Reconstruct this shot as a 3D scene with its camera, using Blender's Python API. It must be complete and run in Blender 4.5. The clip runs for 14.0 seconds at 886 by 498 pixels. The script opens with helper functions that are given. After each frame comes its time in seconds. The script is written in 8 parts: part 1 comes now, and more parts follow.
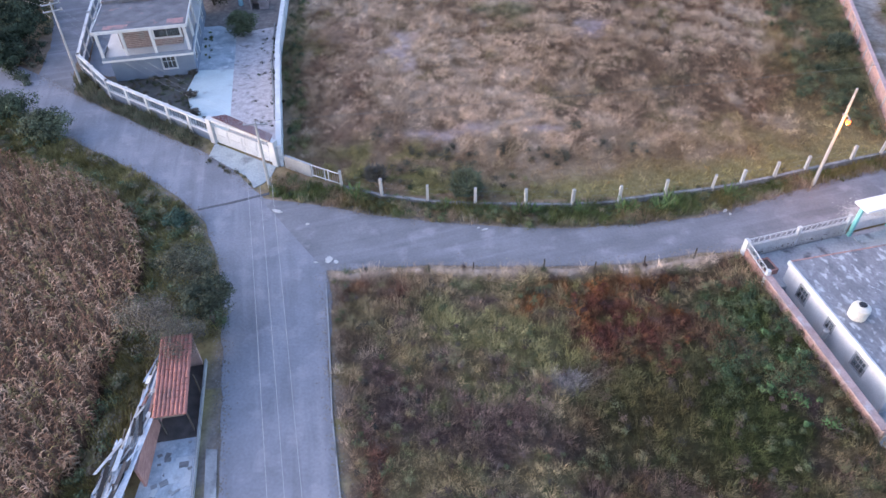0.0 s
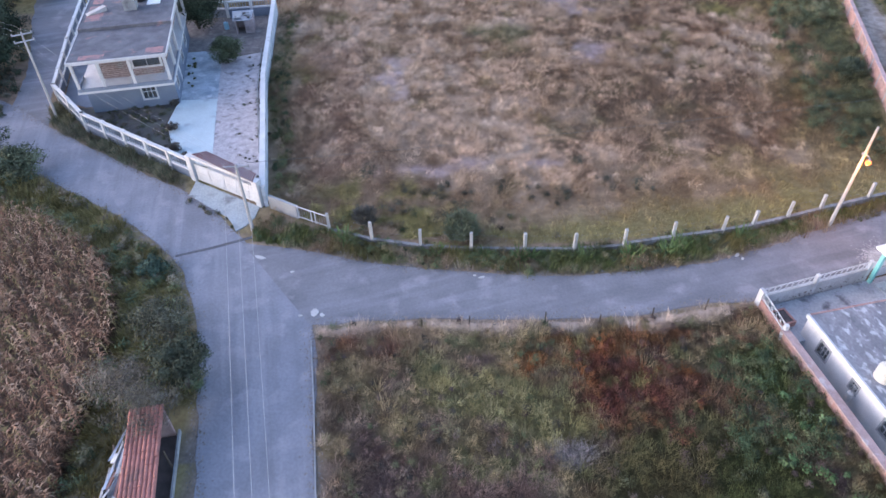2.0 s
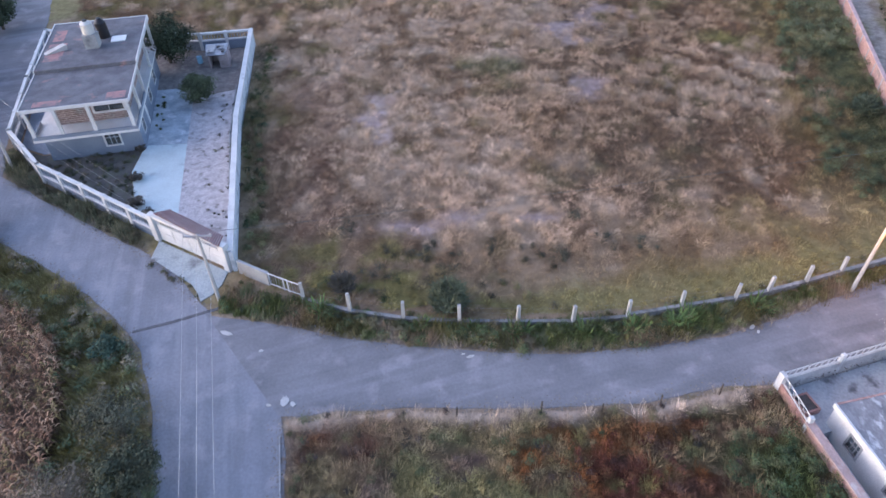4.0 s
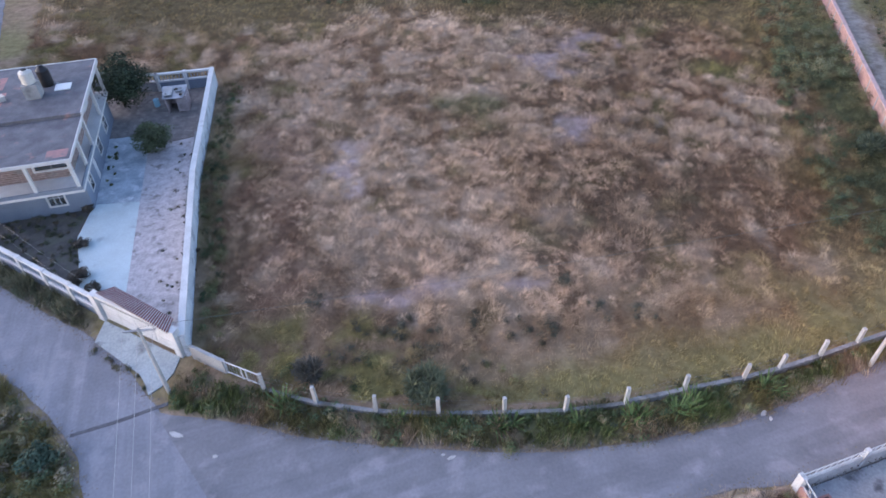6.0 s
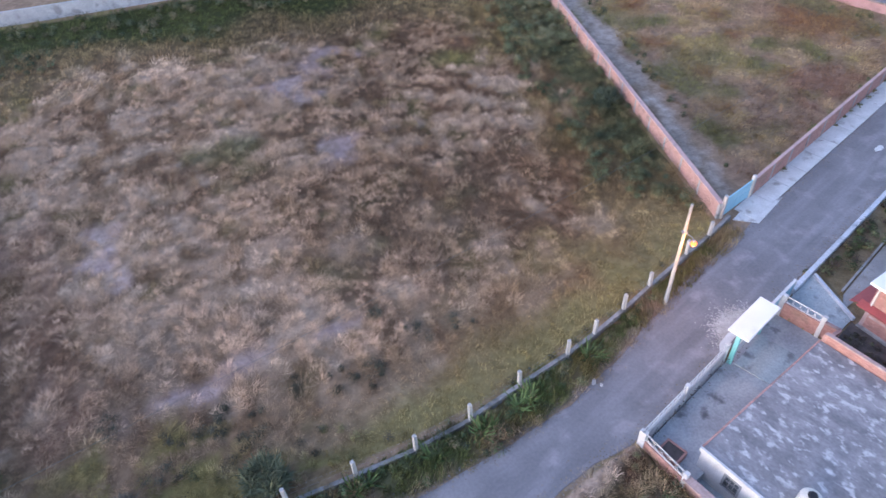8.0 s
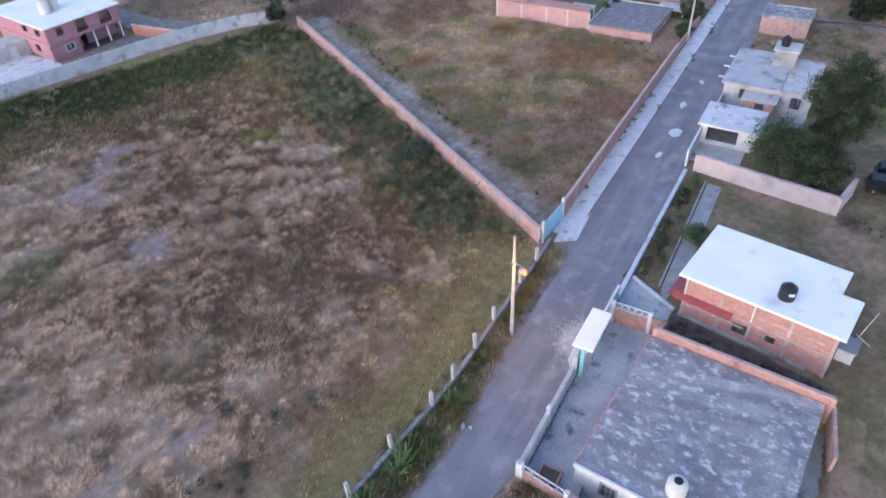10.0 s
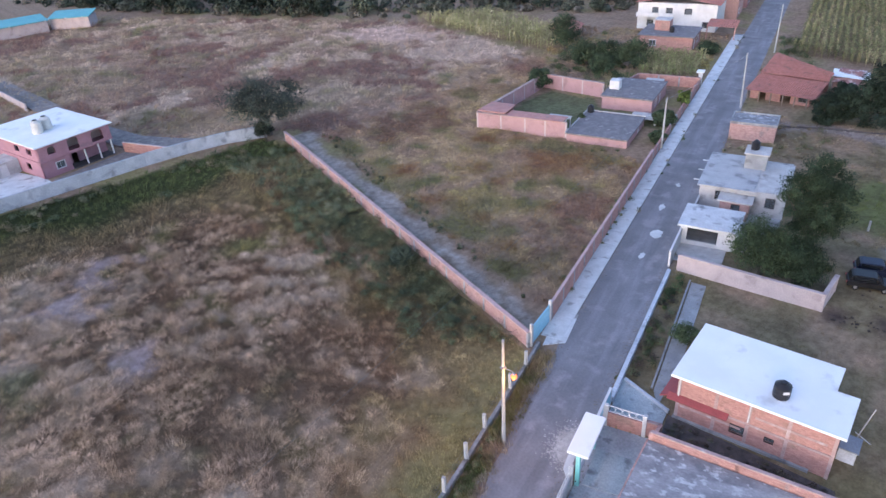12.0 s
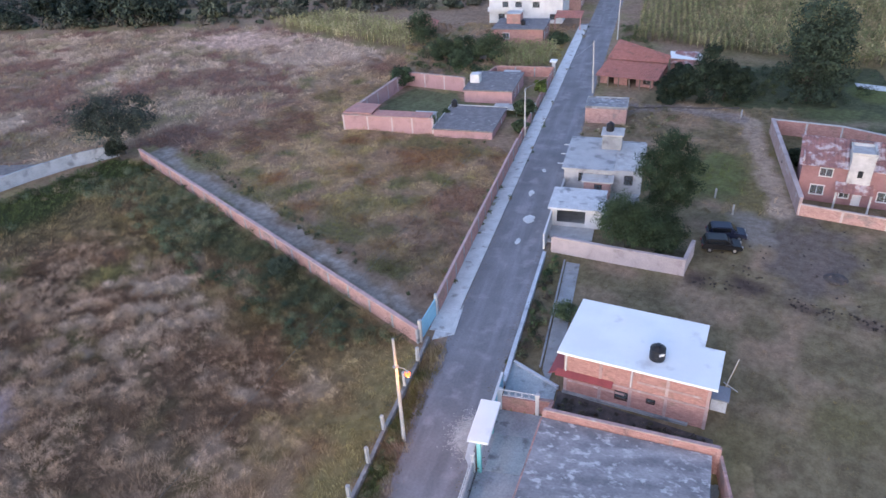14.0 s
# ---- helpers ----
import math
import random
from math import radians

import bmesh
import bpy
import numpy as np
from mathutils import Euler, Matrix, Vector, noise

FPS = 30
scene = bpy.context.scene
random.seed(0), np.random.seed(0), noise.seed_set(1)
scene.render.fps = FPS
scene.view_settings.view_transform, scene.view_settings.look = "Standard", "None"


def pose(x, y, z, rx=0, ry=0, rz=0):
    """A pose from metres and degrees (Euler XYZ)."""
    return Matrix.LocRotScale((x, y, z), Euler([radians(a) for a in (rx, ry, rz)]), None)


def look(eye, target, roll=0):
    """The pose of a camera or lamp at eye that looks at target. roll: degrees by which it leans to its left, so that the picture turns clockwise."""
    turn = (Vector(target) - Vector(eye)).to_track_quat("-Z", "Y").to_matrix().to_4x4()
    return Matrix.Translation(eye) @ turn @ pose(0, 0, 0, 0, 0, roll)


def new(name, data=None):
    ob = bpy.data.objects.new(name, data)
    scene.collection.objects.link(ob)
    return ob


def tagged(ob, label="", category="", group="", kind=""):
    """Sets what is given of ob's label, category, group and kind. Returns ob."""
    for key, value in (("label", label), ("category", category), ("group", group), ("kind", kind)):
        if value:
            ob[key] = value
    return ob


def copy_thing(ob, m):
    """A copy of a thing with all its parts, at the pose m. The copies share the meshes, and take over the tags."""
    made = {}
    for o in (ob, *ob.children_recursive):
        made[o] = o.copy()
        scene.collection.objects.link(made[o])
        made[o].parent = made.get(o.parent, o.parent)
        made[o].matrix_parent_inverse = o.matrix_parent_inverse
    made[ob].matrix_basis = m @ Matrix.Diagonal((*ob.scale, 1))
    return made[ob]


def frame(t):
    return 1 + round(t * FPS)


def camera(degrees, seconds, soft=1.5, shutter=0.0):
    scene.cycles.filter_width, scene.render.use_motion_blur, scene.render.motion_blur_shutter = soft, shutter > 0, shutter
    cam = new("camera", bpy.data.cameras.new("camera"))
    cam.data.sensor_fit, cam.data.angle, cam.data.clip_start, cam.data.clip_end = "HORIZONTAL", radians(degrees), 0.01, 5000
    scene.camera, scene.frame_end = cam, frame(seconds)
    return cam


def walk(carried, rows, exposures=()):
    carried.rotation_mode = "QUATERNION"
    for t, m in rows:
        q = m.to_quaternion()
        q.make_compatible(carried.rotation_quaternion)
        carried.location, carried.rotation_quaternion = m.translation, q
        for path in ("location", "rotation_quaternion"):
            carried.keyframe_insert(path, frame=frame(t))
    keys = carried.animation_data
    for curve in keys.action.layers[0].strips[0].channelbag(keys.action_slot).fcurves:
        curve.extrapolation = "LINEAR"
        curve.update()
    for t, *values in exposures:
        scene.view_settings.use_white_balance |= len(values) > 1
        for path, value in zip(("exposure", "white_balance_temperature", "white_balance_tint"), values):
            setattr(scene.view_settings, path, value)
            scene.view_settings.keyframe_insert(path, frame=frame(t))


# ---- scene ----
cam = camera(65.8, 14.0, shutter=0.6)
PATH = [
    (0, (0.136, -1.823, 37.885), (0.057, -0.376, 36.506), -1.1),
    (0.5, (0.157, -0.945, 37.874), (0.078, 0.504, 36.497), -1.2),
    (1, (0.15, 0.162, 37.889), (0.072, 1.613, 36.514), -1.1),
    (1.5, (0.197, 1.538, 37.897), (0.121, 2.992, 36.526), -1.2),
    (2, (0.223, 3.157, 37.932), (0.151, 4.613, 36.563), -1.2),
    (2.5, (0.313, 4.88, 37.999), (0.243, 6.338, 36.632), -1.2),
    (3, (0.432, 6.658, 38.045), (0.365, 8.118, 36.68), -1.2),
    (5.5, (1.374, 16.13, 38.382), (1.333, 17.594, 37.02), -1.6),
    (6, (1.509, 17.947, 38.476), (1.485, 19.413, 37.116), -1.6),
    (6.5, (1.813, 19.772, 38.608), (1.827, 21.237, 37.247), -1.9),
    (7, (2.318, 20.973, 38.656), (2.466, 22.428, 37.292), -2.4),
    (7.5, (2.773, 21.428, 38.665), (3.187, 22.823, 37.293), -3.1),
    (8, (2.824, 21.607, 38.72), (3.351, 22.959, 37.344), -3.3),
    (8.5, (2.86, 21.584, 38.799), (3.471, 22.9, 37.423), -3.3),
    (8.7, (2.880, 21.580, 38.820), (3.575, 22.851, 37.441), -3.4),
    (10.8, (3.430, 21.810, 38.800), (4.508, 23.075, 37.687), -3.8),
    (11, (3.436, 21.815, 38.763), (4.539, 23.102, 37.701), -3.7),
    (11.5, (3.359, 21.801, 38.571), (4.483, 23.106, 37.555), -3.5),
    (12, (3.349, 21.816, 38.592), (4.483, 23.112, 37.576), -3.6),
    (12.5, (3.371, 21.779, 38.558), (4.53, 23.052, 37.54), -3.6),
    (13, (3.501, 21.711, 38.455), (4.725, 22.918, 37.433), -3.7),
    (13.5, (3.533, 21.857, 38.342), (4.862, 22.94, 37.313), -3.7),
    (14, (3.457, 21.972, 38.301), (4.822, 23.007, 37.269), -3.6),
]
walk(cam, [(t, look(eye, target, roll)) for t, eye, target, roll in PATH], [(0, 1.78, 5850, 25), (3, 1.7, 5850, 25), (5.5, 1.55, 5800, 25), (8.5, 1.58, 5660, 24), (11, 1.34, 5490, 22), (12.5, 1.37, 5490, 22), (14, 1.24, 5490, 22)])

# ---- light ----
world = bpy.data.worlds.new("dusk_sky")
scene.world = world
world.use_nodes = True
wn = world.node_tree.nodes
sky = wn.new("ShaderNodeTexSky")
sky.sky_type, sky.sun_disc = "NISHITA", False
sky.sun_elevation, sky.sun_rotation = radians(14), radians(250)
wn["Background"].inputs["Strength"].default_value = 0.15
world.node_tree.links.new(sky.outputs["Color"], wn["Background"].inputs["Color"])
sun = new("sun", bpy.data.lights.new("sun", "SUN"))
sun.data.energy, sun.data.angle, sun.data.color = 0.5, radians(60), (1.0, 0.96, 0.94)
sun.matrix_basis = look((-47, 17, 30), (0, 0, 0))


# ---- materials ----
def mat(name, col, col2=None, scale=1.0, rough=0.85, bump=0.15, stain=None, stain_scale=0.35, stain_at=0.55, metal=0.0, fine=14.0, stretch=(1, 1, 1), tint=False, spec=0.3, grain=0.74, wear=None):
    """A surface that varies at two scales: patches between col and col2, fine grain, and stains with a shape of their own."""
    m = bpy.data.materials.new(name)
    m.use_nodes = True
    nt = m.node_tree
    b = nt.nodes["Principled BSDF"]
    b.inputs["Roughness"].default_value, b.inputs["Metallic"].default_value = rough, metal
    b.inputs["Specular IOR Level"].default_value = spec
    co, mp, info = nt.nodes.new("ShaderNodeTexCoord"), nt.nodes.new("ShaderNodeMapping"), nt.nodes.new("ShaderNodeObjectInfo")
    mp.inputs["Scale"].default_value = stretch
    add = nt.nodes.new("ShaderNodeVectorMath")
    add.operation = "MULTIPLY_ADD"
    add.inputs[1].default_value = (1, 1, 1)
    off = nt.nodes.new("ShaderNodeCombineXYZ")
    mul = nt.nodes.new("ShaderNodeMath")
    mul.operation, mul.inputs[1].default_value = "MULTIPLY", 37.0
    nt.links.new(info.outputs["Random"], mul.inputs[0])
    nt.links.new(mul.outputs[0], off.inputs[0])
    nt.links.new(mul.outputs[0], off.inputs[1])
    nt.links.new(co.outputs["Object"], mp.inputs["Vector"])
    nt.links.new(mp.outputs["Vector"], add.inputs[0])
    nt.links.new(off.outputs[0], add.inputs[2])

    def noise_tex(s, detail=5.0):
        n = nt.nodes.new("ShaderNodeTexNoise")
        n.inputs["Scale"].default_value, n.inputs["Detail"].default_value = s, detail
        nt.links.new(add.outputs[0], n.inputs["Vector"])
        return n

    def ramp(src, lo, hi):
        r = nt.nodes.new("ShaderNodeMapRange")
        r.inputs["From Min"].default_value, r.inputs["From Max"].default_value = lo, hi
        nt.links.new(src, r.inputs["Value"])
        return r.outputs[0]

    def mix(kind, fac, a, c):
        x = nt.nodes.new("ShaderNodeMix")
        x.data_type, x.blend_type = "RGBA", kind
        for socket, value in ((x.inputs[0], fac), (x.inputs[6], a), (x.inputs[7], c)):
            if isinstance(value, (int, float)):
                socket.default_value = value
            elif isinstance(value, tuple):
                socket.default_value = (*value, 1)
            else:
                nt.links.new(value, socket)
        return x.outputs[2]

    n1, n2 = noise_tex(scale), noise_tex(fine, 3.0)
    if tint:
        at = nt.nodes.new("ShaderNodeAttribute")
        at.attribute_name = "tint"
        base = at.outputs["Color"]
        colour = mix("MULTIPLY", ramp(n1.outputs[0], 0.35, 0.65), base, col2 or (0.75, 0.75, 0.75))
    else:
        colour = mix("MIX", ramp(n1.outputs[0], 0.35, 0.65), col, col2 or tuple(c * 0.8 for c in col))
    if stain:
        n3 = noise_tex(stain_scale, 7.0)
        colour = mix("MIX", ramp(n3.outputs[0], stain_at, stain_at + 0.12), colour, stain)
    if wear:
        # long pale and dark streaks along the way that wheels run: (degrees, pale colour, dark colour)
        turn_to = nt.nodes.new("ShaderNodeVectorRotate")
        turn_to.rotation_type = "Z_AXIS"
        turn_to.inputs["Angle"].default_value = radians(-wear[0])
        long = nt.nodes.new("ShaderNodeMapping")
        long.inputs["Scale"].default_value = (0.07, 0.9, 1)
        nt.links.new(co.outputs["Object"], turn_to.inputs["Vector"])
        nt.links.new(turn_to.outputs[0], long.inputs["Vector"])
        for amount, (lo, hi), (at, shade) in ((1.0, (0.5, 0.68), (0.0, wear[1])), (0.9, (0.52, 0.7), (31.0, wear[2]))):
            n4 = noise_tex(1.0, 8.0)
            shift = nt.nodes.new("ShaderNodeVectorMath")
            shift.inputs[1].default_value = (at, at, 0)
            nt.links.new(long.outputs[0], shift.inputs[0])
            nt.links.new(shift.outputs[0], n4.inputs["Vector"])
            fac = nt.nodes.new("ShaderNodeMath")
            fac.operation, fac.inputs[1].default_value = "MULTIPLY", amount * 0.5
            nt.links.new(ramp(n4.outputs[0], lo, hi), fac.inputs[0])
            colour = mix("MIX", fac.outputs[0], colour, shade)
    colour = mix("MULTIPLY", ramp(n2.outputs[0], 0.75, 0.3), colour, (grain, grain, grain))
    nt.links.new(colour, b.inputs["Base Color"])
    if bump:
        bp = nt.nodes.new("ShaderNodeBump")
        bp.inputs["Strength"].default_value, bp.inputs["Distance"].default_value = bump, 0.05
        nt.links.new(n2.outputs[0], bp.inputs["Height"])
        nt.links.new(bp.outputs[0], b.inputs["Normal"])
    return m


def brick_mat(name, a, c, joint, weathered, size=1.0):
    """Brickwork at true size on upright faces, with uneven bricks and soiled patches."""
    m = mat(name, a, c, 2.0, 0.9, 0.1, weathered, 0.5, 0.56)
    nt = m.node_tree
    b = nt.nodes["Principled BSDF"]
    was = b.inputs["Base Color"].links[0].from_socket
    co, sep, add, comb = (nt.nodes.new("ShaderNode" + k) for k in ("TexCoord", "SeparateXYZ", "Math", "CombineXYZ"))
    br = nt.nodes.new("ShaderNodeTexBrick")
    nt.links.new(co.outputs["Object"], sep.inputs[0])
    nt.links.new(sep.outputs[0], add.inputs[0])
    nt.links.new(sep.outputs[1], add.inputs[1])
    nt.links.new(add.outputs[0], comb.inputs[0])
    nt.links.new(sep.outputs[2], comb.inputs[1])
    nt.links.new(comb.outputs[0], br.inputs["Vector"])
    br.inputs["Scale"].default_value = 1.0
    br.inputs["Brick Width"].default_value, br.inputs["Row Height"].default_value, br.inputs["Mortar Size"].default_value = 0.27 * size, 0.085 * size, 0.012 * size
    br.inputs["Color1"].default_value, br.inputs["Color2"].default_value, br.inputs["Mortar"].default_value = (1, 1, 1, 1), (0.7, 0.68, 0.66, 1), (*joint, 1)
    x = nt.nodes.new("ShaderNodeMix")
    x.data_type, x.blend_type = "RGBA", "MULTIPLY"
    x.inputs[0].default_value = 1.0
    nt.links.new(was, x.inputs[6])
    nt.links.new(br.outputs["Color"], x.inputs[7])
    nt.links.new(x.outputs[2], b.inputs["Base Color"])
    return m


def glass_mat(name):
    m = bpy.data.materials.new(name)
    m.use_nodes = True
    b = m.node_tree.nodes["Principled BSDF"]
    b.inputs["Base Color"].default_value = (0.5, 0.55, 0.58, 1)
    b.inputs["Roughness"].default_value, b.inputs["Transmission Weight"].default_value = 0.06, 0.85
    return m


def tinted_mat(name):
    m = bpy.data.materials.new(name)
    m.use_nodes = True
    b = m.node_tree.nodes["Principled BSDF"]
    b.inputs["Base Color"].default_value = (0.012, 0.014, 0.017, 1)
    b.inputs["Roughness"].default_value = 0.12
    return m


def glow_mat(name, col, power):
    m = bpy.data.materials.new(name)
    m.use_nodes = True
    b = m.node_tree.nodes["Principled BSDF"]
    b.inputs["Base Color"].default_value = (*(0.4 * c for c in col), 1)
    b.inputs["Emission Color"].default_value, b.inputs["Emission Strength"].default_value = (*col, 1), power
    return m


M = dict(
    soil=mat("soil", (0.3, 0.25, 0.2), (0.7, 0.68, 0.66), 1.3, 0.95, 0.5, tint=True, fine=5.0, spec=0.1),
    grass=mat("dry_grass", (0.3, 0.25, 0.2), (0.8, 0.78, 0.74), 0.6, 0.9, 0.0, tint=True, fine=2.2, spec=0.08),
    asphalt=mat("worn_asphalt", (0.236, 0.233, 0.244), (0.178, 0.176, 0.186), 0.35, 0.9, 0.4, (0.285, 0.275, 0.285), 0.45, 0.55, fine=5.0, grain=0.84, spec=0.25, wear=(18.9, (0.31, 0.305, 0.325), (0.15, 0.148, 0.158))),
    pale_asphalt=mat("dusty_asphalt", (0.262, 0.265, 0.292), (0.215, 0.22, 0.242), 0.35, 0.9, 0.4, (0.295, 0.292, 0.315), 0.5, 0.55, fine=5.0, grain=0.84, spec=0.25, wear=(104.5, (0.33, 0.33, 0.35), (0.17, 0.172, 0.188))),
    asphalt_dark=mat("tar_filled_joint", (0.1, 0.1, 0.108), (0.16, 0.16, 0.172), 1.4, 0.9, 0.3),
    courtyard=mat("pale_courtyard_concrete", (0.46, 0.51, 0.515), (0.37, 0.41, 0.415), 0.5, 0.85, 0.2, (0.22, 0.235, 0.24), 0.75, 0.57, fine=7.0),
    damp_terrace=mat("damp_stained_terrace", (0.45, 0.47, 0.48), (0.34, 0.355, 0.37), 0.6, 0.8, 0.2, (0.14, 0.145, 0.155), 0.85, 0.575, fine=6.0),
    bluewash=mat("blue_grey_whitewash", (0.27, 0.305, 0.36), (0.21, 0.24, 0.285), 0.5, 0.85, 0.1, (0.17, 0.18, 0.2), 0.6, 0.58),
    concrete=mat("grey_concrete", (0.4, 0.41, 0.41), (0.28, 0.285, 0.29), 0.6, 0.9, 0.3, (0.18, 0.182, 0.185), 0.7, 0.57),
    pale_concrete=mat("pale_concrete", (0.66, 0.68, 0.68), (0.54, 0.56, 0.56), 0.7, 0.85, 0.2, (0.34, 0.335, 0.325), 0.8, 0.57, fine=7.0, grain=0.85),
    drive_concrete=mat("pale_blue_green_concrete", (0.6, 0.69, 0.69), (0.53, 0.61, 0.61), 0.5, 0.85, 0.2, (0.43, 0.49, 0.5), 0.6, 0.58, fine=7.0, grain=0.88),
    rough_paving=mat("rough_stone_paving", (0.64, 0.6, 0.6), (0.46, 0.425, 0.42), 1.6, 0.95, 0.7, (0.27, 0.245, 0.23), 1.1, 0.56, fine=6.0),
    roof_stained=mat("stained_roof_concrete", (0.33, 0.325, 0.335), (0.2, 0.198, 0.21), 0.9, 0.9, 0.3, (0.56, 0.56, 0.57), 1.9, 0.55, fine=5.0, stretch=(1.25, 0.8, 1), wear=(104.0, (0.48, 0.48, 0.49), (0.17, 0.168, 0.18))),
    roof_dark=mat("dark_roof_concrete", (0.185, 0.185, 0.2), (0.12, 0.12, 0.135), 0.8, 0.85, 0.2, (0.31, 0.2, 0.19), 0.7, 0.62, fine=8.0),
    roof_plain=mat("weathered_roof_concrete", (0.25, 0.235, 0.24), (0.15, 0.142, 0.145), 0.9, 0.9, 0.2, (0.34, 0.32, 0.32), 0.9, 0.56, fine=6.0),
    white=mat("white_paint", (0.7, 0.7, 0.69), (0.6, 0.6, 0.59), 0.8, 0.6, 0.05, (0.45, 0.44, 0.42), 0.7, 0.64),
    white_roof=mat("white_roof_coating", (0.83, 0.83, 0.81), (0.76, 0.765, 0.76), 0.4, 0.6, 0.05, (0.6, 0.59, 0.58), 0.5, 0.6, fine=30.0, grain=0.92),
    greywash=mat("grey_streaked_whitewash", (0.53, 0.53, 0.53), (0.42, 0.42, 0.42), 0.7, 0.85, 0.1, (0.27, 0.265, 0.26), 0.7, 0.57),
    greyroof=mat("grey_weathered_roof_coating", (0.5, 0.505, 0.51), (0.4, 0.405, 0.41), 0.6, 0.85, 0.1, (0.27, 0.27, 0.275), 0.6, 0.56),
    worn_white=mat("worn_white_wash", (0.6, 0.59, 0.57), (0.46, 0.44, 0.42), 0.9, 0.8, 0.15, (0.3, 0.28, 0.26), 0.8, 0.6),
    bluegrey=mat("blue_grey_paint", (0.24, 0.28, 0.34), (0.2, 0.235, 0.29), 0.6, 0.7, 0.05, (0.16, 0.17, 0.19), 0.5, 0.64),
    turquoise=mat("turquoise_paint", (0.22, 0.6, 0.56), (0.3, 0.62, 0.6), 1.0, 0.5, 0.05),
    gateblue=mat("light_blue_gate_paint", (0.3, 0.58, 0.72), (0.36, 0.62, 0.74), 1.2, 0.5, 0.05),
    pink=mat("pink_paint", (0.5, 0.31, 0.305), (0.44, 0.27, 0.265), 0.7, 0.75, 0.05, (0.36, 0.23, 0.225), 0.6, 0.6),
    rosepink=mat("rose_pink_paint", (0.45, 0.24, 0.27), (0.39, 0.21, 0.235), 0.7, 0.75, 0.05, (0.31, 0.19, 0.205), 0.6, 0.6),
    palepink=mat("faded_pink_plaster", (0.57, 0.48, 0.455), (0.49, 0.405, 0.385), 0.8, 0.85, 0.1, (0.36, 0.3, 0.285), 0.8, 0.58),
    dustybrick=mat("dusty_worn_brick", (0.47, 0.345, 0.32), (0.38, 0.275, 0.255), 1.2, 0.9, 0.3, (0.52, 0.45, 0.43), 1.0, 0.56, fine=9.0),
    bluestain=mat("blue_stained_concrete", (0.56, 0.61, 0.64), (0.34, 0.39, 0.43), 0.75, 0.85, 0.2, (0.66, 0.69, 0.71), 0.9, 0.55, fine=7.0),
    redpaint=mat("dark_red_paint", (0.33, 0.08, 0.08), (0.27, 0.07, 0.07), 1.0, 0.6, 0.05),
    fadedred=mat("faded_red_roof_paint", (0.46, 0.24, 0.22), (0.3, 0.2, 0.2), 0.9, 0.8, 0.1, (0.18, 0.17, 0.175), 1.1, 0.52, fine=8.0),
    gravel=mat("grey_brown_gravel", (0.3, 0.265, 0.24), (0.2, 0.178, 0.165), 1.5, 0.95, 0.5, (0.36, 0.33, 0.3), 1.2, 0.57, fine=8.0),
    flaked=mat("flaking_white_coating", (0.66, 0.67, 0.68), (0.56, 0.57, 0.58), 0.8, 0.8, 0.1, (0.24, 0.245, 0.26), 0.7, 0.56, fine=7.0),
    pinkcap=mat("worn_pink_coping", (0.58, 0.405, 0.375), (0.5, 0.345, 0.32), 0.9, 0.85, 0.2, (0.4, 0.3, 0.28), 0.8, 0.58, fine=9.0),
    redslab=mat("faded_red_slab", (0.5, 0.275, 0.235), (0.42, 0.225, 0.195), 0.9, 0.85, 0.15, (0.36, 0.24, 0.215), 0.8, 0.57, fine=9.0),
    maroon=mat("maroon_plaster", (0.34, 0.188, 0.185), (0.28, 0.155, 0.15), 0.8, 0.8, 0.05),
    blockwork=brick_mat("grey_brown_blockwork", (0.3, 0.225, 0.2), (0.24, 0.18, 0.16), (1.7, 1.8, 1.9), (0.24, 0.22, 0.2), 2.4),
    brick=brick_mat("red_brick", (0.56, 0.32, 0.275), (0.46, 0.262, 0.225), (0.82, 0.8, 0.78), (0.4, 0.265, 0.22)),
    palebrick=brick_mat("pale_red_brick", (0.6, 0.38, 0.34), (0.52, 0.325, 0.29), (0.8, 0.79, 0.77), (0.38, 0.29, 0.27)),
    tile=mat("clay_roof_tile", (0.47, 0.21, 0.17), (0.37, 0.165, 0.13), 1.6, 0.85, 0.2, (0.27, 0.145, 0.12), 0.9, 0.56),
    fadedtile=mat("faded_clay_tile", (0.38, 0.2, 0.18), (0.27, 0.15, 0.14), 1.2, 0.85, 0.2, (0.58, 0.5, 0.49), 1.0, 0.5),
    browntile=mat("brown_red_tile", (0.2, 0.075, 0.07), (0.27, 0.1, 0.09), 2.0, 0.7, 0.1),
    tank_black=mat("black_plastic", (0.02, 0.02, 0.022), (0.03, 0.03, 0.032), 1.0, 0.35, 0.0),
    tank_white=mat("ivory_plastic", (0.68, 0.66, 0.6), (0.6, 0.58, 0.53), 1.5, 0.4, 0.0),
    metal=mat("galvanised_sheet", (0.5, 0.51, 0.53), (0.38, 0.39, 0.41), 1.2, 0.45, 0.1, (0.3, 0.24, 0.2), 0.8, 0.63, metal=0.6),
    bluesheet=mat("turquoise_roof_sheet", (0.13, 0.4, 0.42), (0.16, 0.44, 0.46), 0.5, 0.5, 0.05),
    dark=mat("dark_interior", (0.03, 0.03, 0.032), (0.02, 0.02, 0.02), 1.0, 0.9, 0.0),
    wood=mat("weathered_wood", (0.27, 0.22, 0.18), (0.18, 0.145, 0.115), 2.5, 0.9, 0.3, stretch=(1, 6, 1)),
    bark=mat("tree_bark", (0.13, 0.105, 0.085), (0.085, 0.07, 0.055), 4.0, 0.95, 0.5),
